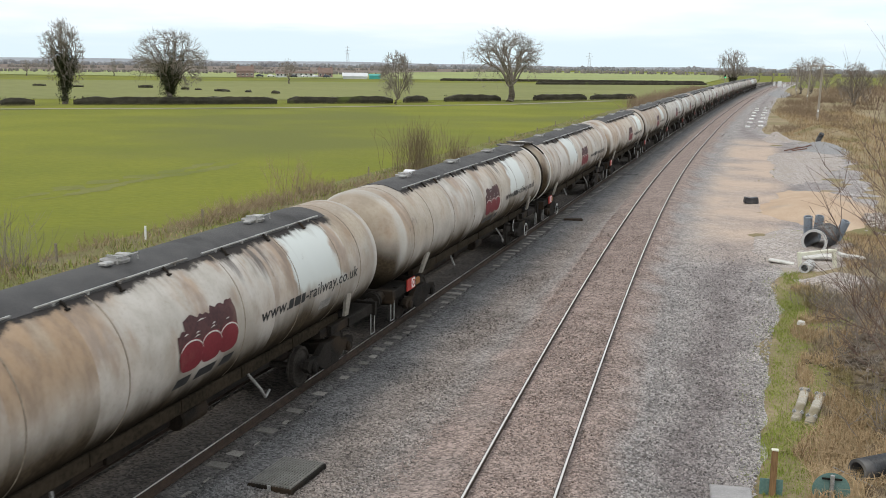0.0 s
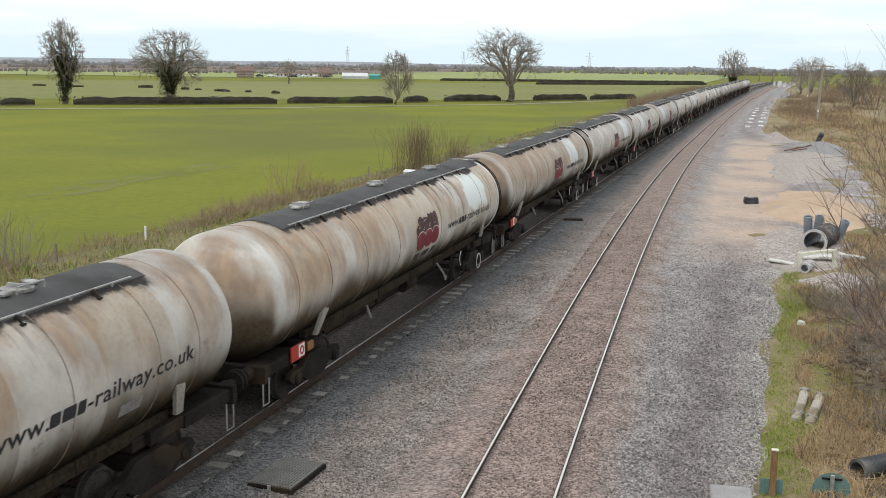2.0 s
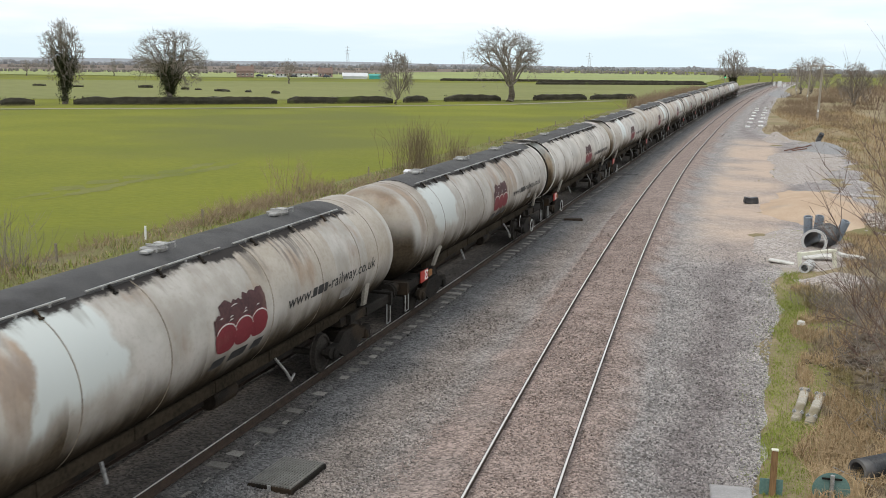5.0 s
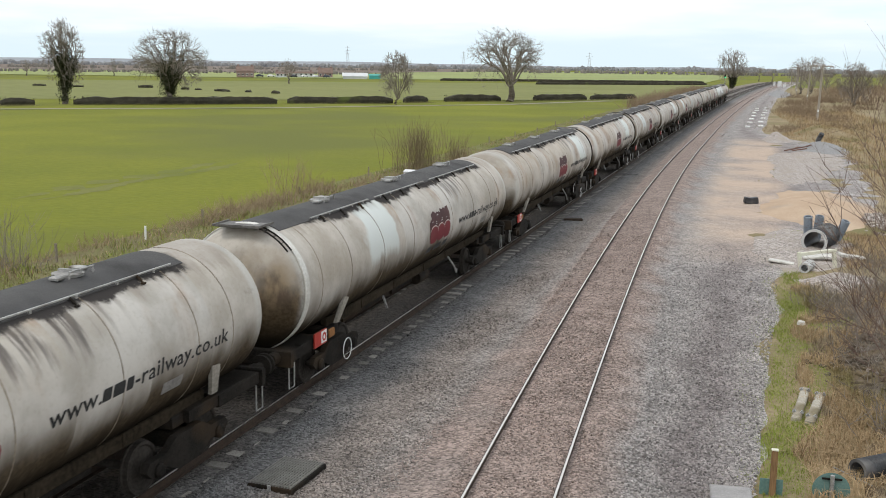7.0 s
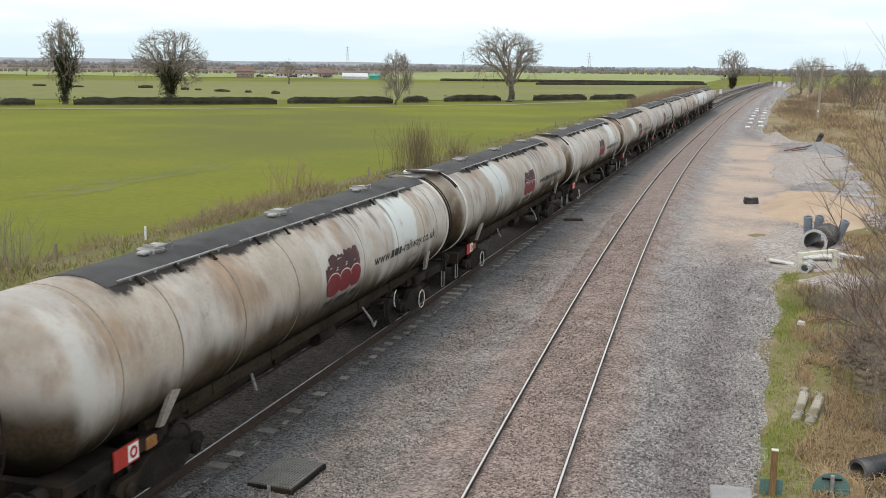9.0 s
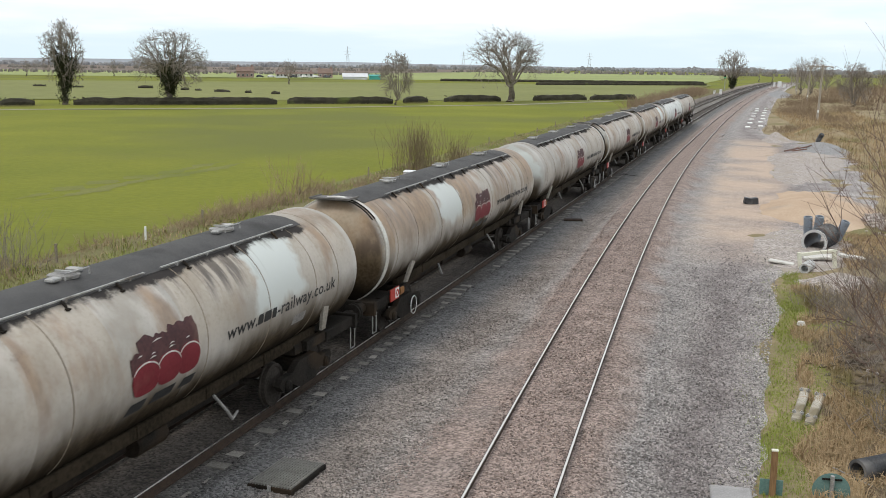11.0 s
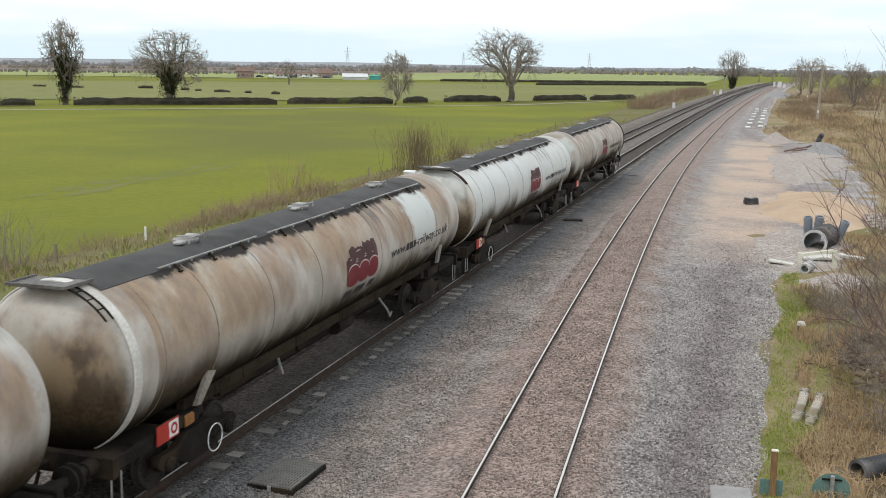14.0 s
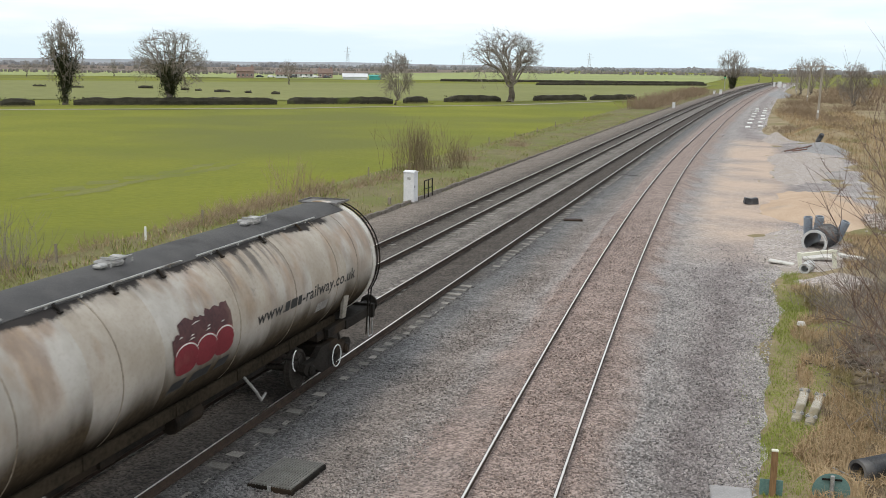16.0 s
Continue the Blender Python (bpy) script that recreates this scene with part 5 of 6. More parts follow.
def heap(name, label, x, y, rx_, ry_, high, mat, seed, base=-0.45):
    """A loose heap with a soft, uneven outline."""
    n, rings = 40, 12
    verts, faces = [(0, 0, high)], []
    for j in range(1, rings + 1):
        q = j / rings
        for k in range(n):
            a = 2 * math.pi * k / n
            w = 1 + 0.22 * noise.noise(Vector((math.cos(a) * 1.3, math.sin(a) * 1.3, seed))) + 0.16 * noise.noise(Vector((math.cos(a) * 5, math.sin(a) * 5, seed)))
            u, v = math.cos(a) * q * rx_ * w, math.sin(a) * q * ry_ * w
            z = high * (math.cos(math.pi * q) * 0.5 + 0.5) * (1 + 0.35 * noise.noise(Vector((u * 0.8, v * 0.5, seed + 3)))) + 0.05 * noise.noise(Vector((u * 3, v * 3, seed)))
            verts.append((u, v, z - (0.12 if j == rings else 0)))
    faces += [(0, 1 + k, 1 + (k + 1) % n) for k in range(n)]
    for j in range(rings - 1):
        faces += [(1 + j * n + k, 1 + (j + 1) * n + k, 1 + (j + 1) * n + (k + 1) % n, 1 + j * n + (k + 1) % n) for k in range(n)]
    ob = new(name, raw_mesh(name, verts, faces, mat, True))
    ob.matrix_basis = pose(x, y, base)
    return tagged(ob, label, "heap")


heap("sand_mound", "low spread heap of orange sand", 3.2, 60.5, 3.8, 10.5, 0.62, SAND, 1)
heap("stone_mound", "heap of pale grey gravel", 3.6, 92.0, 4.2, 13.0, 0.55, GRAVEL, 3)
heap("stone_mound", "low heap of pale gravel beside the sand", 2.6, 80.0, 2.3, 10.0, 0.35, GRAVEL, 4, -0.40)
heap("stone_mound", "low heap of blue-grey chippings", 5.6, 106.0, 2.8, 8.0, 0.75, SLATE, 5)
heap("stone_mound", "heap of grey rubble at the path's edge", 1.6, 117.0, 2.0, 6.0, 0.9, GRAVEL, 6)
heap("stone_mound", "low mound of grey gravel before the white frame", 3.3, 38.4, 2.0, 2.3, 0.50, GRAVEL, 7)
heap("stone_mound", "apron of pale gravel round the pipes", 2.0, 46.0, 2.4, 5.5, 0.12, GRAVEL, 8, -0.34)
heap("soil_mound", "mound of yellow-brown turf and soil", 6.2, 125.0, 4.8, 10.0, 1.3, SCRUBLAND, 9)
heap("rubble_mound", "dark heap of rubble overgrown by bramble", 3.5, 27.8, 1.3, 3.2, 0.35, RUBBLE, 10, -0.3)

# pipes and frame
PIPE = material("black_plastic_pipe", (0.022, 0.023, 0.026), (0.06, 0.062, 0.068), 0.45, 2, 20, 0.1, third=(0.16, 0.155, 0.15), spot=0.6)
PIPE_END = material("pale_pipe_end", (0.40, 0.40, 0.39), (0.55, 0.55, 0.54), 0.6, 3, 20, 0.1)
GREYPIPE = material("blue_grey_pipe", (0.17, 0.20, 0.24), (0.26, 0.295, 0.335), 0.5, 2, 20, 0.1)
prof = [(0.43, 0.0), (0.43, 2.4), (0.49, 2.4)]
for i in range(15, -1, -1):
    prof += [(0.49, 0.15 * i + 0.10), (0.52, 0.15 * i + 0.07), (0.52, 0.15 * i + 0.03), (0.49, 0.15 * i)]
pipe = thing("drain_pipe", "large black ribbed drain pipe lying on gravel", "pipe", pose(2.36, 45.4, 0.04, 0, 0, -16))
part("pipe_body", Shape().turned(prof, 28, "Y", (0, 0, 0), closed=True), PIPE, pipe, smooth=True)
part("pipe_rim", Shape().turned([(0.425, -0.02), (0.53, -0.02), (0.53, 0.05), (0.425, 0.05)], 28, "Y", (0, 0, 0), closed=True), PIPE_END, pipe, "pale cut rim")
for dx, lean, dz in ((-0.05, -4, 0.0), (0.28, 4, 0.05), (1.05, 20, -0.05)):
    p = tagged(part("pipe_offcut", Shape().turned([(0.14, 0), (0.19, 0), (0.19, 1.2), (0.14, 1.2)], 16, "Z", (0, 0, 0), closed=True), GREYPIPE, at=pose(2.3 + dx, 48.4, -0.45 + dz, 10, lean, 0), smooth=True), "blue-grey pipe offcut propped upright", "pipe", "pipe offcuts")
FRAME = material("cream_painted_frame", (0.58, 0.57, 0.46), (0.76, 0.75, 0.64), 0.6, 3, 20, 0.05)
fr = thing("cream_frame", "cream-painted wooden frame standing on gravel", "frame", pose(2.32, 41.5, -0.46, 0, 0, 24))
part("top_board", Shape().box((0, 0, 0.72), (1.50, 0.13, 0.12), m=Matrix.Rotation(radians(-6), 3, "Y"), chamfer=0.01), FRAME, fr)
part("leg", Shape().box((-0.70, 0, 0.32), (0.12, 0.12, 0.84), m=Matrix.Rotation(radians(-8), 3, "Y"), chamfer=0.01), FRAME, fr)
part("leg", Shape().box((0.70, 0, 0.36), (0.12, 0.12, 0.84), m=Matrix.Rotation(radians(-8), 3, "Y"), chamfer=0.01), FRAME, fr)
part("leg", Shape().box((0.84, 0.35, 0.36), (0.08, 0.08, 0.84), m=Matrix.Rotation(radians(-10), 3, "Y"), chamfer=0.01), FRAME, fr)
tagged(part("white_slab", Shape().box((0, 0, 0), (1.2, 0.5, 0.10), chamfer=0.02), PALE_CONCRETE, at=pose(2.45, 43.0, -0.16, 6, -4, 5)), "white slab leaning against the pipe", "slab")
tagged(part("white_slab", Shape().box((0, 0, 0), (1.0, 0.35, 0.12), chamfer=0.02), PALE_CONCRETE, at=pose(3.7, 43.4, -0.15, 4, 8, 12)), "white slab lying beside the pipe", "slab")
tagged(part("white_slab", Shape().box((0, 0, 0), (0.95, 0.42, 0.08), chamfer=0.02), PALE_CONCRETE, at=pose(1.02, 41.9, -0.27, 0, 6, -8)), "white slab lying flat on the grass", "slab")
tagged(part("small_pipe", Shape().turned([(0.13, -0.5), (0.20, -0.5), (0.20, 0.5), (0.13, 0.5)], 18, "Y", (0, 0, 0), closed=True), PIPE_END, at=pose(1.95, 41.0, -0.22, 0, 0, -14), smooth=True), "short grey pipe lying under the frame", "pipe")
REDWOOD = material("reddish_timber", (0.11, 0.06, 0.045), (0.20, 0.12, 0.095), 0.9, 3, 20, 0.2)
crate = thing("black_crate", "two black plastic blocks lying on the path", "crate", pose(-0.42, 60.6, -0.34, 0, 0, 12))
part("block", Shape().box((-0.12, 0, 0.16), (0.42, 0.45, 0.34), m=Matrix.Rotation(radians(10), 3, "Y"), chamfer=0.03), PIPE, crate)
part("block", Shape().box((0.26, 0.05, 0.16), (0.34, 0.42, 0.36), m=Matrix.Rotation(radians(-8), 3, "Y"), chamfer=0.03), PIPE, crate)
for i, (x, y, r) in enumerate(((2.9, 100, 30), (3.5, 101.5, 62), (4.1, 103.5, 38), (2.5, 98.5, 50), (3.3, 98.8, 70))):
    tagged(part("timber", Shape().box((0, 0, 0), (0.13, 1.3, 0.10), chamfer=0.015), REDWOOD, at=pose(x, y, 0.02, 8, 0, -r)), "reddish-brown timber lying on the gravel", "timber", "loose timbers")
tagged(part("old_drum", Shape().turned([(0.22, -0.5), (0.25, -0.45), (0.25, 0.45), (0.22, 0.5)], 16, "Z", (0, 0, 0)), PIPE, at=pose(5.6, 112, 0.35, 25, 25, 0), smooth=True), "dark drum tilted on the heap", "drum")
tagged(part("rail_offcut", Shape().swept(RAIL, [(0, 0, 0.16), (0, 3.4, 0.16)]), RUSTY, at=pose(-4.25, 119, -0.36, 0, 0, -2)), "rusty rail offcut lying beside the siding", "rail offcut")
tagged(part("cable_scrap", Shape().tube([(-0.5, 0, 0.03), (-0.1, 0.2, 0.06), (0.2, -0.2, 0.05), (0.5, 0.1, 0.03), (0.6, 0.6, 0.03)], 0.035, 6), BLACK, at=pose(-8.8, 72.5, -0.28)), "dark scrap of cable on the stones", "cable")
tagged(part("timber", Shape().box((0, 0, 0), (0.25, 0.9, 0.16), chamfer=0.02), RUSTY, at=pose(-8.55, 49.6, -0.22, 0, 4, -70)), "dark timber offcut on the stones", "timber")

SLAB = Shape().box((0, 0, 0), (0.62, 1.9, 0.14), chamfer=0.01).mesh("paving_slab", WHITE)
for i in range(7):
    for side, x in ((0, -2.05), (1, -0.55)):
        y = 141 + i * 11.0 + side * 3
        tagged(part("paving_slab", SLAB, WHITE, at=pose(x + bend(y) + 0.1 * math.sin(i * 3 + side), y, -0.27, 0, 0, 6 * math.sin(i * 2.1))), "pale concrete slab lying on the ground", "slab", "rows of pale slabs")

# concrete slabs with bolts in the dry grass
CONCRETE_BEAM = material("stained_concrete_beam", (0.30, 0.275, 0.225), (0.54, 0.50, 0.43), 0.9, 2.5, 25, 0.3, third=(0.20, 0.17, 0.11), spot=0.54)
for i, (x, y, long, turn) in enumerate(((1.22, 23.9, 2.1, -7), (1.52, 23.7, 2.0, -9))):
    c = thing("concrete_block", "pale concrete beam with bolt fittings in dry grass", "concrete beam", pose(x, y, -0.33, 2, 3, turn), "concrete beams")
    part("beam", Shape().box((0, 0, 0), (0.20, long, 0.14), chamfer=0.03), CONCRETE_BEAM, c)
    for yy in (-0.75, 0.8):
        for xx in (-0.08, 0.08):
            part("bolt", Shape().turned([(0.045, 0.06), (0.045, 0.10), (0.022, 0.10), (0.022, 0.13)], 10, "Z", (xx, yy, 0)), GREY_STEEL, c)
tagged(part("white_stone", Shape().turned([(0.05, 0), (0.13, 0.03), (0.10, 0.13), (0.02, 0.15)], 9, "Z"), PALE_CONCRETE, at=pose(1.45, 31.6, -0.32)), "white stone in the grass", "stone")

# signs, seen from behind
COVER = material("grey_cover_concrete", (0.25, 0.24, 0.238), (0.36, 0.35, 0.345), 0.9, 3, 30, 0.2)
TEAL = material("teal_sign_back", (0.10, 0.19, 0.175), (0.16, 0.26, 0.24), 0.5, 4, 30, 0.05, third=(0.20, 0.24, 0.22), spot=0.62)
WOODPOST = material("brown_timber_post", (0.15, 0.085, 0.04), (0.28, 0.17, 0.085), 0.9, 4, 30, 0.3, stretch=(1, 1, 0.15))
sg = thing("round_sign", "round teal sign seen from behind on a steel post", "sign", pose(1.56, 18.6, -0.34, 0, 0, 6))
part("disc", Shape().turned([(0.02, 0.014), (0.315, 0.014), (0.325, 0.008), (0.325, 0.0), (0.02, 0.0)], 36, "Y", (0, 0, 0.14)), TEAL, sg, "teal back of a round sign", smooth=True)
part("post", Shape().tube([(0, -0.05, -0.9), (0, -0.05, 0.44)], 0.038, 12), GREY_STEEL, sg, "grey steel post")
part("bracket", Shape().box((0, -0.02, 0.36), (0.34, 0.03, 0.03)), BLACK, sg)
sg2 = thing("square_sign", "small square teal sign on a brown timber post", "sign", pose(0.55, 18.5, -0.42, 0, 0, 4))
part("panel", Shape().box((0, 0.05, 0.12), (0.40, 0.015, 0.40), chamfer=0.004), TEAL, sg2, "teal back of a square sign")
part("post", Shape().box((0.02, 0, 0.0), (0.11, 0.08, 1.76), chamfer=0.01), WOODPOST, sg2, "brown timber post")
part("post_cap", Shape().box((0.02, 0, 0.89), (0.12, 0.09, 0.03), chamfer=0.008), FRAME, sg2, "pale weathered top")
tagged(part("cover_slab", Shape().box((0, 0, 0), (0.72, 0.62, 0.26), chamfer=0.02), COVER, at=pose(-0.13, 18.02, -0.36, 0, 0, 5)), "pale concrete cover slab at the path's edge", "slab")
tube = thing("ribbed_hose", "coil of dark ribbed hose in the grass", "hose", pose(2.38, 19.9, -0.16, 0, 0, -48))
prof = [(0.16, -0.42), (0.16, 0.42)]
for i in range(20, -1, -1):
    prof += [(0.20, 0.04 * i - 0.40), (0.22, 0.04 * i - 0.415)]
part("hose_body", Shape().turned(prof, 24, "Y", (0, 0, 0), closed=True), PIPE, tube, smooth=True)
part("strap", Shape().tube([(-0.5, -0.5, -0.1), (-0.1, -0.42, -0.14), (0.35, -0.4, -0.16)], 0.015, 6), GREY_STEEL, tube)



def rubble(label, x, y, rx_, ry_, count, size, mat, seed):
    """Angular stones strewn over an uneven patch of the bank."""
    rng = random.Random(seed)
    s = Shape()
    for _ in range(count):
        u, v = rng.gauss(0, 0.45), rng.gauss(0, 0.45)
        px, py, r = x + u * rx_, y + v * ry_, size * rng.uniform(0.4, 1.3)
        z = rough_height(px, py) + 0.30 * max(0.0, 1 - u * u - v * v)
        m = Matrix.Rotation(rng.uniform(0, 6.2), 3, "Z") @ Matrix.Rotation(rng.uniform(-0.6, 0.6), 3, "X")
        s.box((px, py, z), (r * rng.uniform(0.7, 1.6), r, r * rng.uniform(0.4, 0.9)), m=m, chamfer=r * 0.15)
    return tagged(new("rubble", s.mesh("rubble", mat)), label, "rubble", kind="stuff")


rubble("dark broken stones on the overgrown bank", 3.4, 27.8, 1.4, 3.4, 420, 0.13, RUBBLE, 1)
rubble("pale broken stones on the overgrown bank", 3.5, 27.0, 1.2, 3.0, 45, 0.10, GRAVEL, 2)
rubble("pale broken rubble beside the sand", 5.8, 55.0, 0.8, 4.5, 110, 0.20, GRAVEL, 3)

# grass on the near bank
rng = random.Random(8)
dry, green = [], []
brown = []
while len(dry) + len(green) + len(brown) < 84000:
    y = 15 + 36 * rng.random() ** 1.4
    edge = 0.30 + 0.035 * (y - 17) + 0.45 * noise.noise(Vector((y * 0.5, 0, 0)))
    x = edge - 0.75 + 5.6 * rng.random() ** 1.15
    if (41.5 < y < 49 and 0.9 < x < 3.4) or (38 < y < 41.5 and 1.6 < x < 4.6) or (x < edge and rng.random() < 0.82 + 0.4 * noise.noise(Vector((x * 2, y * 1.3, 2)))):
        continue
    z = max(rough_height(x, y), -0.40) - 0.03
    patch = noise.noise(Vector((x * 0.9, y * 0.55, 9)))
    if x - edge < 0.75 + 0.5 * noise.noise(Vector((x, y * 0.6, 5))) or patch > 0.34:
        green.append((x, y, z, rng.uniform(0.04, 0.15), 1.0))
    elif patch < -0.22:
        brown.append((x, y, z, rng.uniform(0.06, 0.28), 1.1))
    else:
        dry.append((x, y, z, rng.uniform(0.10, 0.40), 1.2))
while len(green) < 34000:
    y = 15 + 34 * rng.random() ** 1.3
    edge = 0.30 + 0.035 * (y - 17) + 0.45 * noise.noise(Vector((y * 0.5, 0, 0)))
    x = edge - 0.1 + 1.25 * rng.random()
    if noise.noise(Vector((x * 1.3, y * 0.7, 6))) > -0.30 and not (41.5 < y < 49 and 0.9 < x < 3.4):
        green.append((x, y, max(rough_height(x, y), -0.40) - 0.03, rng.uniform(0.03, 0.10), 1.0))
DEAD = material("dead_brown_stalks", (0.12, 0.085, 0.055), (0.25, 0.19, 0.13), 0.9, 0.8, 6, 0)
blades("dry_grass", "long dry straw-coloured grass on the bank", "dry grass", dry, DRY, 5)
blades("dead_stalks", "dead brown stalks among the grass", "dead stalks", brown, DEAD, 15)
blades("grass", "short mossy green grass along the path", "grass", green, MOSS, 6)
spots = []
while len(spots) < 16000:
    y = 50 + 150 * rng.random()
    x = 7.0 + 14 * rng.random() - max(0, y - 105) * 0.075
    if x > 0.3 + bend(y):
        spots.append((x + bend(y), y, rough_height(x, y) - 0.03, rng.uniform(0.3, 0.9), 0.8))
blades("dry_grass", "rank dry grass on the rough ground", "dry grass", spots, DRY, 7, 2.0)

mound = random.Random(31)
spots = []
while len(spots) < 3500:
    u, v = mound.uniform(-1, 1), mound.uniform(-1, 1)
    q = math.hypot(u, v)
    if q < 0.95:
        spots.append((6.2 + u * 4.6, 125.0 + v * 9.6, -0.55 + 1.3 * (math.cos(math.pi * q) * 0.5 + 0.5), mound.uniform(0.2, 0.6), 0.9))
blades("dry_grass", "straw-coloured grass on the turf mound", "dry grass", spots, DRY, 17, 2.0)

# brambles and bare shrubs on the near bank
for i, (x, y, h, w) in enumerate([(3.4, 26.0, 1.0, 1.8), (3.4, 29.0, 1.2, 2.0), (3.0, 32.0, 1.3, 1.8), (3.8, 33.5, 1.7, 2.4), (4.2, 36.5, 1.6, 2.0), (3.3, 23.0, 0.9, 1.4), (4.9, 41.0, 1.3, 2.0), (2.5, 34.8, 0.8, 1.4)]):
    thicket("bramble", "tangled brown bramble on the bank", "bramble", x, y, -0.2, w, 2.6, h, 85, 90 + i, thick=0.012, lean=0.8, mat=TWIG)


def sapling(label, x, y, z, branches, seed, thick=0.02):
    """Long bare branches that arch out from one root and fork into thin twigs: (way, length) for each."""
    rng = random.Random(seed)
    s = Shape()
    for way, long in branches:
        d, p = Vector(way).normalized(), Vector((rng.gauss(0, 0.15), rng.gauss(0, 0.15), -0.2))
        pts = [p]
        for i in range(9):
            d = (d + Vector((rng.gauss(0, 0.07), rng.gauss(0, 0.07), rng.gauss(0.01, 0.05)))).normalized()
            pts.append(pts[-1] + d * long / 9)
        s.tube(pts, [thick * (1 - 0.09 * i) for i in range(10)], 5, caps=False)
        for k in range(13):
            i = rng.randrange(2, 9)
            e = (d * 0.8 + Vector((rng.gauss(0, 0.55), rng.gauss(0, 0.45), rng.gauss(0.25, 0.4)))).normalized()
            q, tw = pts[i], [pts[i]]
            for _ in range(4):
                e = (e + Vector((rng.gauss(0, 0.12), rng.gauss(0, 0.12), rng.gauss(0.02, 0.1)))).normalized()
                tw.append(tw[-1] + e * long * rng.uniform(0.05, 0.10))
            s.tube(tw, [thick * w for w in (0.45, 0.38, 0.3, 0.22, 0.12)], 4, caps=False)
            for _ in range(3):
                j = rng.randrange(1, 4)
                e2 = (e + Vector((rng.gauss(0, 0.6), rng.gauss(0, 0.5), rng.gauss(0, 0.5)))).normalized()
                s.tube([tw[j], tw[j] + e2 * long * 0.06, tw[j] + e2 * long * 0.13], [thick * 0.25, thick * 0.18, thick * 0.09], 3, caps=False)
    ob = new("sapling", raw_mesh("sapling", s.v, s.f, REDTWIG))
    ob.matrix_basis = pose(x, y, z)
    return tagged(ob, label, "sapling", kind="stuff")


REDTWIG = material("reddish_bark_twigs", (0.105, 0.070, 0.056), (0.22, 0.155, 0.125), 0.9, 2, 12, 0)
sapling("tall bare sapling with long reddish twigs", 4.1, 28.0, -0.1, [((-0.55, -0.1, 1.0), 5.4), ((-0.75, 0.1, 0.8), 4.2), ((-0.32, 0.2, 1.2), 7.0), ((-0.15, -0.1, 1.4), 7.4), ((0.0, 0.2, 1.5), 7.8), ((-0.9, 0.0, 0.45), 3.2)], 5, 0.019)
sapling("bare leaning hawthorn with thin branches", 3.6, 24.5, -0.1, [((-0.6, 0.1, 0.9), 3.4), ((-0.25, 0.2, 1.2), 5.2), ((-0.9, 0.0, 0.6), 2.2), ((0.05, 0.0, 1.4), 6.0), ((-0.12, 0.0, 1.5), 6.2)], 6, 0.018)
sapling("slender dark sapling on the bank", 5.0, 36.0, -0.1, [((-0.35, 0.1, 1.2), 7.5), ((-0.6, 0.0, 1.0), 5.5), ((-0.1, 0.0, 1.4), 8.0), ((-0.8, 0.0, 0.6), 3.8)], 7, 0.020)
rngs = random.Random(9)
for i in range(34):
    y = 126 + i * 5.0 + rngs.uniform(-3, 3)
    x = 3.4 + bend(y) + rngs.uniform(0, 15) + max(0, y - 150) * 0.012
    tall = (1.5 + rngs.uniform(-0.4, 0.9)) * (0.55 if y < 170 else 1.0)   # lower before the first pole
    thicket("scrub", "brown leafless scrub on the rough ground", "scrub", x, y, -0.4, 6.0, 7.0, tall, 170, 140 + i, thick=0.024, lean=0.95, fork=2, mat=SCRUB)
for i in range(26):
    y = 240 + i * 8.0
    thicket("scrub", "brown leafless scrub far along the rough ground", "scrub", 14 + rngs.uniform(0, 30) + (y - 240) * 0.05, y, -0.5, 10.0, 10.0, 3.2 + rngs.uniform(-0.8, 1.6), 80, 340 + i, thick=0.06, lean=0.8, fork=2, mat=SCRUB)

# telegraph poles
POLE = material("weathered_pole", (0.27, 0.235, 0.195), (0.43, 0.385, 0.33), 0.9, 2, 20, 0.2, stretch=(1, 1, 0.1))


def telegraph_pole(x, y, high, lean):
    t = thing("telegraph_pole", "weathered wooden telegraph pole with a cross-arm", "telegraph pole", pose(x, y, -0.5, 0, lean, 0), "telegraph poles")
    part("pole", Shape().tube([(0, 0, -0.3), (0, 0, high)], [0.19, 0.14], 10), POLE, t)
    part("cross_arm", Shape().box((0, -0.12, high - 0.25), (3.0, 0.10, 0.14), chamfer=0.01), POLE, t)
    for xx in (-1.15, -0.75, 0.75, 1.15):
        part("insulator", Shape().turned([(0.03, 0), (0.05, 0.05), (0.05, 0.12), (0.02, 0.16)], 8, "Z", (xx, -0.12, high - 0.19)), WHITE, t)
    part("notice", Shape().box((0, -0.17, 1.5), (0.22, 0.02, 0.35)), WHITE, t, "white notice")


telegraph_pole(7.77, 167.0, 8.4, 2.0)
telegraph_pole(9.6, 262.0, 8.6, 2.5)
telegraph_pole(9.0, 330.0, 8.4, 0.5)
telegraph_pole(10.0, 380.0, 8.4, 0.8)
telegraph_pole(9.6, 430.0, 8.4, -0.5)

# ---- trees and hedges ----
tree("ivy-clad bare tree standing in the hedge", -119.6, 158.8, -0.5, 14.9, 0.45, 3, ivy=0.66, ivy_wide=1.15, crown_wide=4.0)
tree("broad bare tree with a thick coat of ivy", -104.6, 169.0, -0.5, 13.5, 0.6, 11, ivy=0.68, ivy_wide=1.5, first=0.22, crown_wide=7.4)
tree("large spreading bare oak in the hedge", -53.0, 222.0, -0.5, 15.4, 0.75, 8, depth=4, first=0.22, crown_wide=8.4, aside=-1.6)
tree("slender bare multi-stemmed tree in the hedge", -68.5, 192.0, -0.5, 10.2, 0.2, 5, depth=4, first=0.10, crown_wide=3.6)
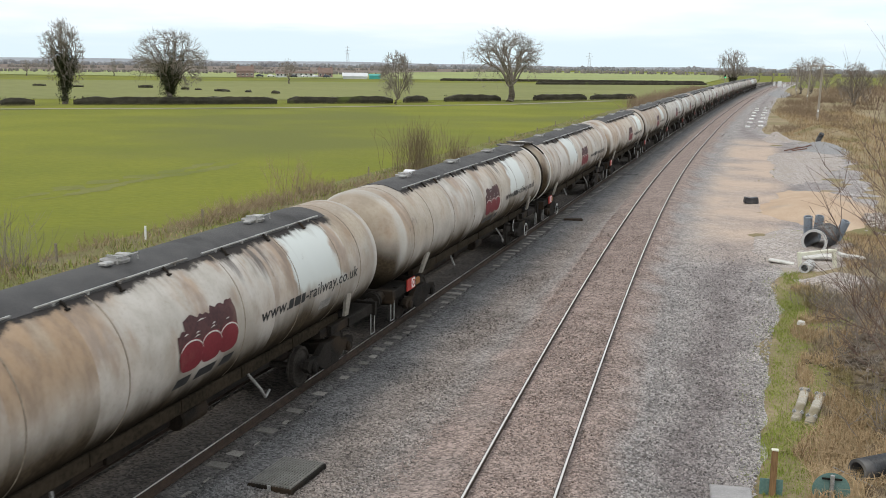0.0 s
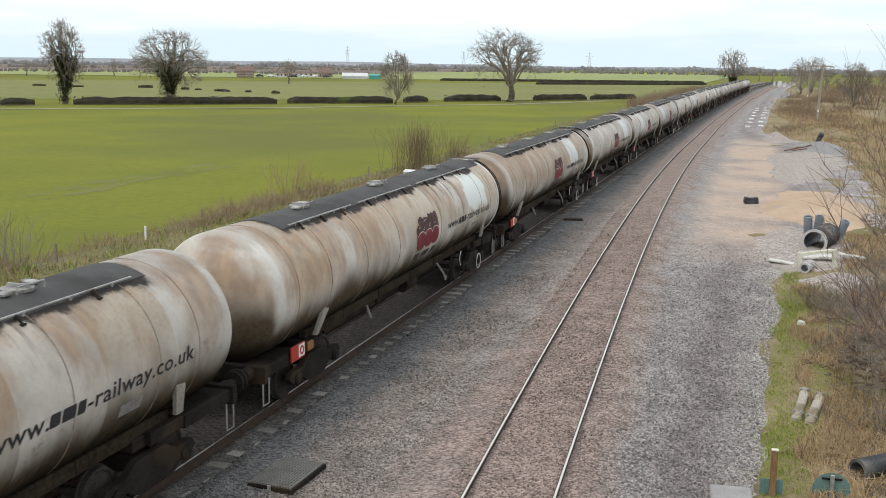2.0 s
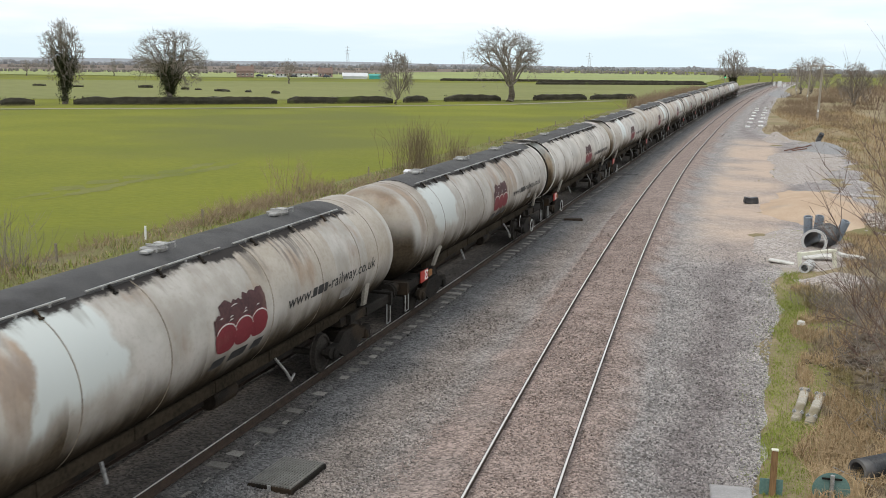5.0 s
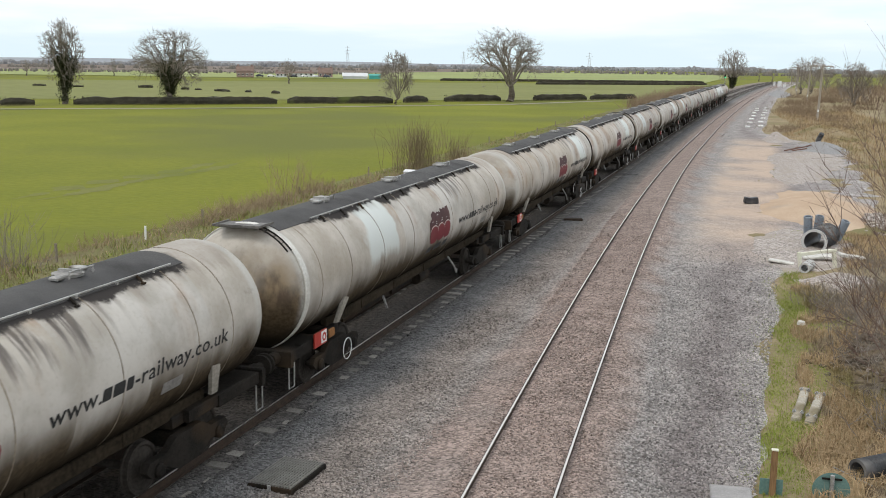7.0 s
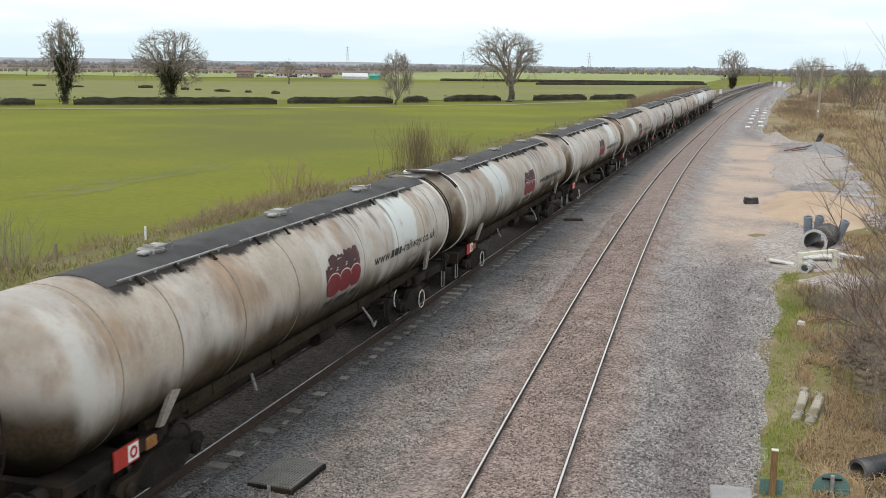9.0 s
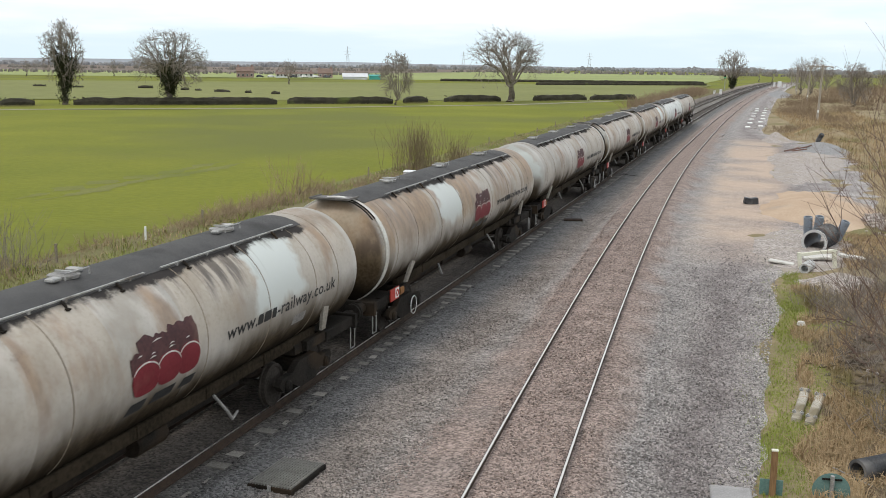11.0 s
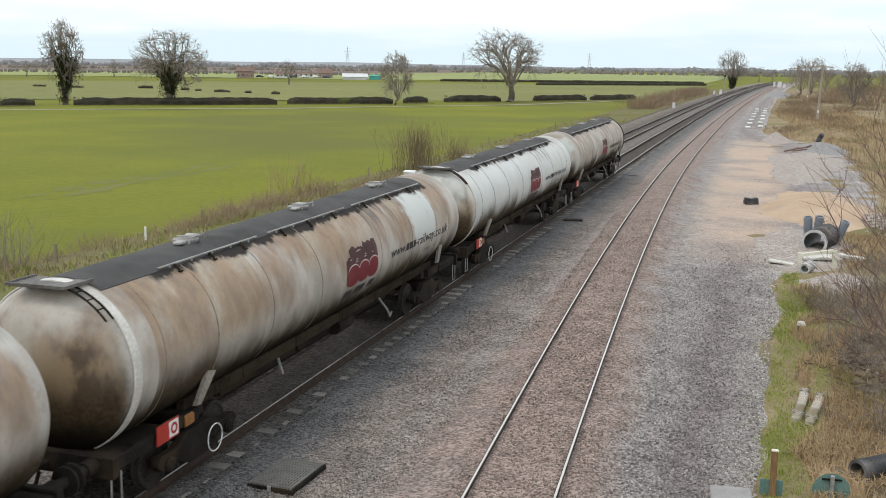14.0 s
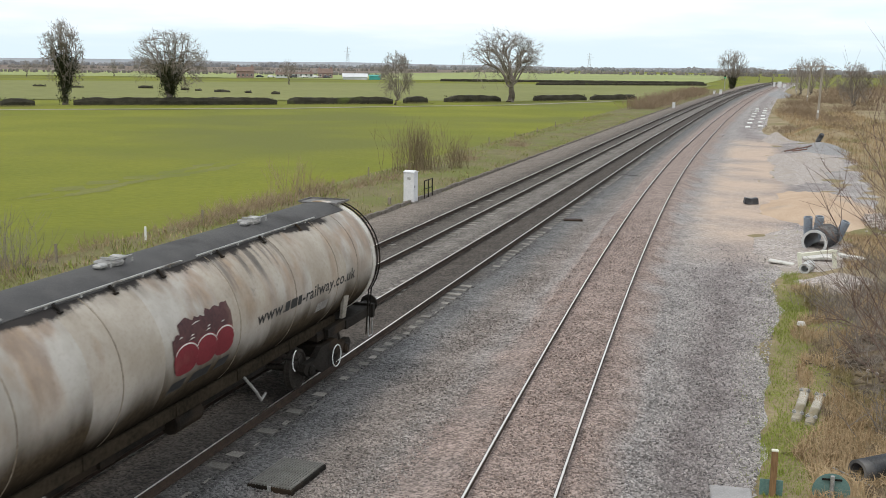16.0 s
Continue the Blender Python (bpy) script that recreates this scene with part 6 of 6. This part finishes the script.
tree("small bare tree behind the field", -169.0, 355.0, -0.5, 9.0, 0.30, 6, depth=3, crown_wide=4.2)
tree("bare tree with ivy beside the line", -12.4, 420.0, -0.5, 15.0, 0.6, 7, ivy=0.30, ivy_wide=0.8, crown_wide=6.4, first=0.15)
tree("bare tree at the field's corner", -133.0, 146.0, -0.5, 12.6, 0.4, 9, depth=3)
tree("dense bare thorn tree on the rough ground", 17.8, 232.0, -0.5, 9.2, 0.4, 12, depth=4, first=0.10, crown_wide=3.7)
for i, (x, y, h) in enumerate([(9.0, 330, 11.0), (12.5, 342, 12.0), (14, 372, 11), (17.5, 352, 9.5), (40, 410, 8)]):
    tree("bare tree in a lineside group", x + 1.0, y, -0.5, h, 0.3, 40 + i, depth=3, first=0.12, crown_wide=h * 0.42)
for i, (x, y, h) in enumerate([(3.5, 620, 9), (-4.0, 690, 10), (-330, 480, 9), (-345, 430, 8)]):
    tree("small bare tree far off", x, y, -0.5, h, 0.3, 60 + i, depth=2)

HEDGE_LINE = [((-123.6, 146.9), (-120.7, 151.9)), ((-116.9, 157.6), (-88.6, 180.6)), ((-88.0, 184.1), (-71.0, 196.5)), ((-70.0, 200.9), (-67.1, 206.7)), ((-64.9, 212.3), (-55.6, 223.3)), ((-49.8, 231.9), (-40.0, 243.5)), ((-39.0, 245.0), (-29.9, 256.3))]
for i, (a, b) in enumerate(HEDGE_LINE):
    hedge("dark clipped winter hedge along the field", a, b, 1.35, 1.3, i + 1)
for i, (a, b, h) in enumerate([((-211, 266), (-207, 266), 0.6), ((-204, 268), (-199, 268), 0.5), ((-194, 262), (-191, 262), 0.6), ((-176, 268), (-172, 269), 0.9), ((-156, 258), (-154, 259), 0.8), ((-140, 249), (-135, 247), 0.7), ((-164, 263), (-163, 263), 0.6), ((-150, 256), (-148.5, 256), 0.5), ((-129, 245), (-127.5, 245), 0.7), ((-119, 240), (-117, 240), 0.8), ((-92, 432), (-26, 493), 1.2), ((-154, 496), (-30, 548), 1.2)]):
    hedge("dark field hedge farther off", a, b, h, 1.5, 20 + i)
spots = []
rng = random.Random(14)
for a, b in HEDGE_LINE:
    for _ in range(900):
        q = rng.random()
        spots.append((a[0] + (b[0] - a[0]) * q + rng.uniform(-1, 3.5), a[1] + (b[1] - a[1]) * q - rng.uniform(0.5, 4), -0.5, rng.uniform(0.15, 0.40), 0.8))
blades("grass", "rough grass along the hedge", "grass", spots, ROUGH_GRASS, 9, 2.0)
LANE = material("pale_lane", (0.20, 0.19, 0.14), (0.30, 0.29, 0.20), 0.9, 0.3, 3, 0.1, coords="World")
lane = Shape().swept([(-1.3, 0), (1.3, 0), (1.3, 0.03), (-1.3, 0.03)], [(-135, 128, -0.53), (-115, 137, -0.53), (-97, 151, -0.52), (-80, 165, -0.52), (-64, 187, -0.52), (-49, 205, -0.52), (-34, 240, -0.52)])
tagged(part("farm_track", lane, LANE), "pale grassy farm track before the hedge", "farm track", kind="structure")

# ---- the far distance ----
NEAR_WOODS = material("brown_winter_copse", (0.13, 0.12, 0.105), (0.22, 0.20, 0.175), 0.95, 0.03, 0.4, 0, coords="World")
# woods and hills carry the distance haze in their base colours
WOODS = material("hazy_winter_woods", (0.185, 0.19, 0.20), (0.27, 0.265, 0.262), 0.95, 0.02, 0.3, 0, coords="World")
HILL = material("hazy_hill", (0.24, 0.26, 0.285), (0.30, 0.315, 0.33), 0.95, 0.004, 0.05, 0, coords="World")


def woods(name, label, lo, hi, dist, high, count, seed, mat):
    """A far belt of trees: many small uneven clumps along an arc, from lo to hi degrees left of north."""
    rng = random.Random(seed)
    verts, faces = [], []
    for _ in range(count):
        a = radians(rng.uniform(lo, hi))
        d = dist * rng.uniform(0.94, 1.06)
        h = high * (0.35 + 0.65 * rng.random() ** 2) * (0.7 + 0.6 * noise.noise(Vector((a * 40, seed, 0))))
        w = h * rng.uniform(0.5, 1.6)
        cx, cy = -math.sin(a) * d, math.cos(a) * d
        k, n = len(verts), 7
        for j, (q, z) in enumerate(((1.0, -1.0), (1.05, 0.35), (0.75, 0.8))):
            for i in range(n):
                t = 2 * math.pi * i / n
                r = q * w * 0.5 * rng.uniform(0.7, 1.25)
                verts.append((cx + math.cos(t) * r, cy + math.sin(t) * r, z * h * rng.uniform(0.8, 1.15)))
        verts.append((cx, cy, h))
        for j in range(2):
            faces += [(k + j * n + i, k + j * n + (i + 1) % n, k + (j + 1) * n + (i + 1) % n, k + (j + 1) * n + i) for i in range(n)]
        faces += [(k + 2 * n + i, k + 2 * n + (i + 1) % n, k + 3 * n) for i in range(n)]
    return tagged(new(name, raw_mesh(name, verts, faces, mat, True)), label, "woods", kind="stuff")


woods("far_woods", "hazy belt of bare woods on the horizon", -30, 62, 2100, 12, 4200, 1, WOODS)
woods("far_woods", "scattered far trees and hedges", -20, 55, 1250, 7, 900, 2, NEAR_WOODS)
woods("far_woods", "low trees beyond the farm", 20, 55, 780, 3.4, 420, 3, NEAR_WOODS)
hv, hf = [], []
for i in range(121):
    a = radians(-40 + i)
    top = 7 + 9 * math.sin(a * 2.2 - 0.15) + 5 * noise.noise(Vector((a * 9, 0, 0)))
    hv += [(-math.sin(a) * 3300, math.cos(a) * 3300, -6), (-math.sin(a) * 3900, math.cos(a) * 3900, top), (-math.sin(a) * 4150, math.cos(a) * 4150, -6)]
for i in range(120):
    hf += [(i * 3, i * 3 + 3, i * 3 + 4, i * 3 + 1), (i * 3 + 1, i * 3 + 4, i * 3 + 5, i * 3 + 2)]
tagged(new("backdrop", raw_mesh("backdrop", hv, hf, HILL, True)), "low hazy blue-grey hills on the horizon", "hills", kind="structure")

BRICK = material("red_brick_wall", (0.235, 0.155, 0.14), (0.31, 0.215, 0.20), 0.9, 0.5, 6, 0.1)
ROOFT = material("brown_roof", (0.14, 0.10, 0.085), (0.24, 0.17, 0.14), 0.9, 0.5, 6, 0.1)
PALE_ROOF = material("pale_sheet_roof", (0.52, 0.53, 0.55), (0.66, 0.67, 0.68), 0.6, 0.3, 4, 0.1)
TEALROOF = material("turquoise_sheet", (0.06, 0.34, 0.32), (0.10, 0.45, 0.42), 0.6, 0.3, 4, 0.1)
GLASS = material("dark_window", (0.02, 0.022, 0.025), (0.05, 0.055, 0.06), 0.1, 1, 5, 0)


def house(label, x, y, wide, deep, wall, roof, turn, wall_mat, roof_mat, name="house", windows=4):
    h = thing(name, label, "house" if name == "house" else "barn", pose(x, y, -0.6, 0, 0, turn))
    part("wall", Shape().box((0, 0, wall / 2), (wide, deep, wall)), wall_mat, h)
    e = 0.35
    r = [(-wide / 2 - e, -deep / 2 - e, wall - 0.1), (wide / 2 + e, -deep / 2 - e, wall - 0.1), (wide / 2 + e, deep / 2 + e, wall - 0.1), (-wide / 2 - e, deep / 2 + e, wall - 0.1), (-wide / 2 - e, 0, wall + roof), (wide / 2 + e, 0, wall + roof)]
    rf = part("roof", Shape().add(r, [(0, 1, 5, 4), (2, 3, 4, 5), (1, 2, 5), (3, 0, 4), (3, 2, 1, 0)]), roof_mat, h)
    if name == "house":
        for sx in (-0.4, 0.4):
            part("chimney", Shape().box((sx * wide, 0, wall + roof + 0.2), (0.9, 0.7, 1.4)), BRICK, rf)
    for i in range(windows):
        for z in ((1.2, 3.6) if wall > 4 else (1.2,)):
            wx = -wide / 2 + wide * (i + 0.5) / windows
            wd = part("window", Shape().box((wx, -deep / 2 - 0.03, z + 0.3), (1.1, 0.08, 1.2)), WHITE, h, "white-framed window")
            part("pane", Shape().box((wx, -deep / 2 - 0.08, z + 0.3), (0.9, 0.03, 1.0)), GLASS, wd)


house("red brick farmhouse with a brown roof", -266, 505, 9, 6, 3.6, 2.2, 27, BRICK, ROOFT)
house("low pale cottage behind the parked cars", -252, 520, 6, 5, 2.0, 1.2, 27, PALE_ROOF, ROOFT, windows=3)
house("pale low farm building", -252, 545, 14, 5, 2.2, 1.0, 27, PALE_ROOF, ROOFT, windows=5)
house("red brick house behind the trees", -237, 545, 8, 6, 2.8, 2.4, 24, BRICK, ROOFT, windows=3)
house("long white barn with a pale sheet roof", -205, 510, 12.5, 8, 1.5, 1.7, 22, PALE_ROOF, PALE_ROOF, "barn", 0)
house("turquoise sheeted farm shed", -195.5, 514, 5.8, 5, 2.0, 0.6, 22, TEALROOF, TEALROOF, "barn", 0)
CARS = [material("car_white", (0.6, 0.6, 0.6), (0.72, 0.72, 0.72), 0.3, 2, 10, 0), material("car_dark", (0.03, 0.035, 0.05), (0.06, 0.065, 0.08), 0.3, 2, 10, 0)]
for i in range(7):
    c = thing("car", ("white" if i % 3 else "dark") + " car parked by the farm", "car", pose(-262 + i * 5.4, 514 + i * 2.6, -0.4, 0, 0, 25 + i * 9), "cars by the farm")
    body = part("body", Shape().box((0, 0, 0.62), (4.2, 1.7, 0.65), chamfer=0.12).add([(-1.5, -0.75, 0.9), (1.2, -0.75, 0.9), (1.2, 0.75, 0.9), (-1.5, 0.75, 0.9), (-1.1, -0.62, 1.45), (0.6, -0.62, 1.45), (0.6, 0.62, 1.45), (-1.1, 0.62, 1.45)], [(0, 1, 5, 4), (1, 2, 6, 5), (2, 3, 7, 6), (3, 0, 4, 7), (4, 5, 6, 7)]), CARS[0] if i % 3 else CARS[1], c)
    for wx in (-1.3, 1.3):
        for wy in (-0.8, 0.8):
            part("wheel", Shape().turned([(0.3, -0.1), (0.3, 0.1)], 12, "Y", (wx, wy, 0.3)), BLACK, c)

PYLON = material("pylon_steel", (0.42, 0.44, 0.46), (0.54, 0.56, 0.58), 0.6, 0.2, 2, 0)
for a, d, h in ((22.3, 2000, 42), (16.0, 2100, 36), (9.2, 2050, 36), (2.4, 2150, 36)):
    p = thing("pylon", "grey lattice electricity pylon on the horizon", "pylon", pose(-math.sin(radians(a)) * d, math.cos(radians(a)) * d, -1), "pylons")
    s = Shape()
    for sx in (-1, 1):
        for sy in (-1, 1):
            s.tube([(sx * 3.6, sy * 3.6, 0), (sx * 1.2, sy * 1.2, h * 0.62), (0, 0, h)], [0.22, 0.2, 0.14], 4)
    for k in range(9):
        z0, z1 = h * k / 9.5, h * (k + 1) / 9.5
        w0, w1 = 3.6 * (1 - k / 9.5) + 0.1, 3.6 * (1 - (k + 1) / 9.5) + 0.1
        s.tube([(-w0, -w0, z0), (w1, -w1, z1)], 0.12, 3).tube([(w0, -w0, z0), (-w1, -w1, z1)], 0.12, 3)
    part("tower", s, PYLON, p)
    for z, wide in ((0.62, 6), (0.76, 7.5), (0.9, 5)):
        part("arm", Shape().tube([(-wide, 0, h * z), (0, 0, h * z + 1.2), (wide, 0, h * z)], [0.12, 0.25, 0.12], 4), PYLON, p)

# lineside signal, boxes and crossing far along the line
sig = thing("signal", "railway signal showing green on a grey mast", "signal", pose(-14.2, 395, -0.4))
part("mast", Shape().tube([(0, 0, 0), (0, 0, 4.4)], 0.10, 8), GREY_STEEL, sig)
part("head", Shape().box((0, -0.15, 4.7), (0.5, 0.3, 1.2), chamfer=0.08), BLACK, sig)
LAMP = bpy.data.materials.new("green_signal_lamp")
LAMP.use_nodes = True
LAMP.node_tree.nodes["Principled BSDF"].inputs["Base Color"].default_value = (0.02, 0.5, 0.25, 1)
LAMP.node_tree.nodes["Principled BSDF"].inputs["Emission Color"].default_value = (0.03, 1.0, 0.45, 1)
LAMP.node_tree.nodes["Principled BSDF"].inputs["Emission Strength"].default_value = 2.0
part("lamp", Shape().turned([(0.16, -0.34), (0.16, -0.30)], 14, "Y", (0, 0, 4.35)), LAMP, sig, "glowing green lamp")
for x, y, w, h in ((-16.6, 205, 0.5, 1.1), (-12.6, 322, 0.7, 1.5), (-14.8, 330, 0.6, 1.0), (5.6, 462, 1.6, 2.6), (7.4, 455, 1.0, 1.6), (3.6, 470, 0.8, 2.2)):
    c = thing("lineside_box", "white lineside equipment box", "equipment box", pose(x, y, -0.5), "lineside boxes")
    part("body", Shape().box((0, 0, h / 2), (w, w, h), chamfer=0.04), CAB, c)
    part("roof", Shape().box((0, 0, h + 0.04), (w + 0.12, w + 0.12, 0.08), chamfer=0.02), CAB, c)
heap("stone_mound", "heap of dark grey ballast near the crossing", 4.2, 330, 4.0, 40, 1.2, SLATE, 12)

# ---- tyre marks in the crop ----
MUD = material("worn_muddy_crop", (0.128, 0.136, 0.032), (0.175, 0.176, 0.040), 0.95, 0.4, 4, 0.4, coords="World", third=(0.13, 0.145, 0.022), spot=0.5)
for k in range(2):
    verts, faces = [], []
    for i in range(76):
        y = 48.0 + i * 0.34
        x = -38.6 - 1.7 * k + 0.3 * math.sin(y * 0.4 + k)
        w = max(0.0, min(1.0, 0.55 + 0.9 * noise.noise(Vector((y * 0.55, k * 5.0, 3))))) * min(1.0, i / 12, (75 - i) / 12)
        verts += [(x - w + 0.2 * noise.noise(Vector((y * 1.7, k, 1))), y, land(x, y) + 0.012), (x + w + 0.2 * noise.noise(Vector((y * 1.7, k, 8))), y, land(x, y) + 0.012)]
    faces = [(q * 2, q * 2 + 1, q * 2 + 3, q * 2 + 2) for q in range(75)]
    tagged(new("tyre_mark", raw_mesh("tyre_mark", verts, faces, MUD)), "faint muddy tyre mark worn in the crop", "tyre mark", kind="structure")


# ---- loose stones near by ----
def bed_u(x, y):
    """The bed's own scale across the line."""
    off = x - siding_x(y)
    if off < -1.2:
        return 0.53 + 0.25 * min(1.0, max(-0.4, (x + 9.0) / (siding_x(y) - 1.6 + 9.0)))
    if off < 1.8:
        return 0.82 + 0.03 * off
    edge = float(np.interp(y, EDGE_Y, EDGE_X))
    return 0.90 + 0.1 * min(1.0, max(0.2, (off - 1.8) / max(0.3, edge - siding_x(y) - 1.8)))


def loose_stones(count, seed):
    """Single angular stones lying on the bed where it is nearest."""
    g = np.random.default_rng(seed)
    y = 13.5 + 46 * g.random(count) ** 1.9
    x = -9.1 + 9.9 * g.random(count)
    size = g.uniform(0.014, 0.032, count)
    corner = np.array([(1, 0, 0), (0, 1, 0), (-1, 0, 0), (0, -1, 0), (0, 0, 0.8), (0, 0, -0.8)], float)
    tri = np.array([(0, 1, 4), (1, 2, 4), (2, 3, 4), (3, 0, 4), (1, 0, 5), (2, 1, 5), (3, 2, 5), (0, 3, 5)])
    pts = corner[None] * g.uniform(0.6, 1.35, (count, 6, 3)) + g.normal(0, 0.22, (count, 6, 3))
    a, b = g.uniform(0, 6.28, count), g.uniform(0, 6.28, count)
    ca, sa, cb, sb = np.cos(a), np.sin(a), np.cos(b), np.sin(b)
    px = pts[..., 0] * ca[:, None] - pts[..., 1] * sa[:, None]
    py = pts[..., 0] * sa[:, None] + pts[..., 1] * ca[:, None]
    py, pz = py * cb[:, None] - pts[..., 2] * sb[:, None], py * sb[:, None] + pts[..., 2] * cb[:, None]
    sx = np.array([siding_x(v) for v in y])
    off = x - sx
    edge = np.interp(y, EDGE_Y, EDGE_X) - 0.3
    thin = np.where(x > sx + 1.6, (y - 30) / 16, (y - 40) / 19)   # fewer with distance, fewest on the sandy path
    keep = (np.abs(np.abs(off) - GAUGE / 2) > 0.10) & (x < edge) & (g.random(count) > thin)
    z = np.interp(off, [-30, -1.2, -1.15, -0.82, -0.62, 0.62, 0.84, 1.15, 1.8, 30], [0, 0, -0.125, -0.115, -0.115, -0.110, -0.125, -0.135, -0.28, -0.36])
    z = np.where(off < -1.1, np.interp(x, [-9.0, -8.3, -7.3, -6.0, -5.0], [-0.235, -0.25, -0.30, -0.26, -0.2]), z)
    z = np.where((off > -1.6) & (off <= -1.1), np.interp(off, [-1.6, -1.1], [-0.24, -0.125]), z) + 0.004
    v = np.stack([px * size[:, None] + x[:, None], py * size[:, None] + y[:, None], pz * size[:, None] + z[:, None]], -1)[keep]
    n = len(v)
    f = (tri[None] + (np.arange(n) * 6)[:, None, None]).reshape(-1, 3)
    me = bpy.data.meshes.new("loose_stones")
    me.from_pydata(v.reshape(-1, 3).tolist(), [], f.tolist())
    me.materials.append(LOOSE)
    us = np.array([bed_u(p, q) for p, q in zip(x[keep], y[keep])])
    uv = np.stack([np.repeat(us, 24), np.zeros(n * 24)], -1).astype(np.float32)
    me.uv_layers.new(name="across").data.foreach_set("uv", uv.ravel())
    return tagged(new("loose_stones", me), "loose crushed stones lying on the track bed", "stones", kind="stuff")


loose_stones(90000, 2)

motions()
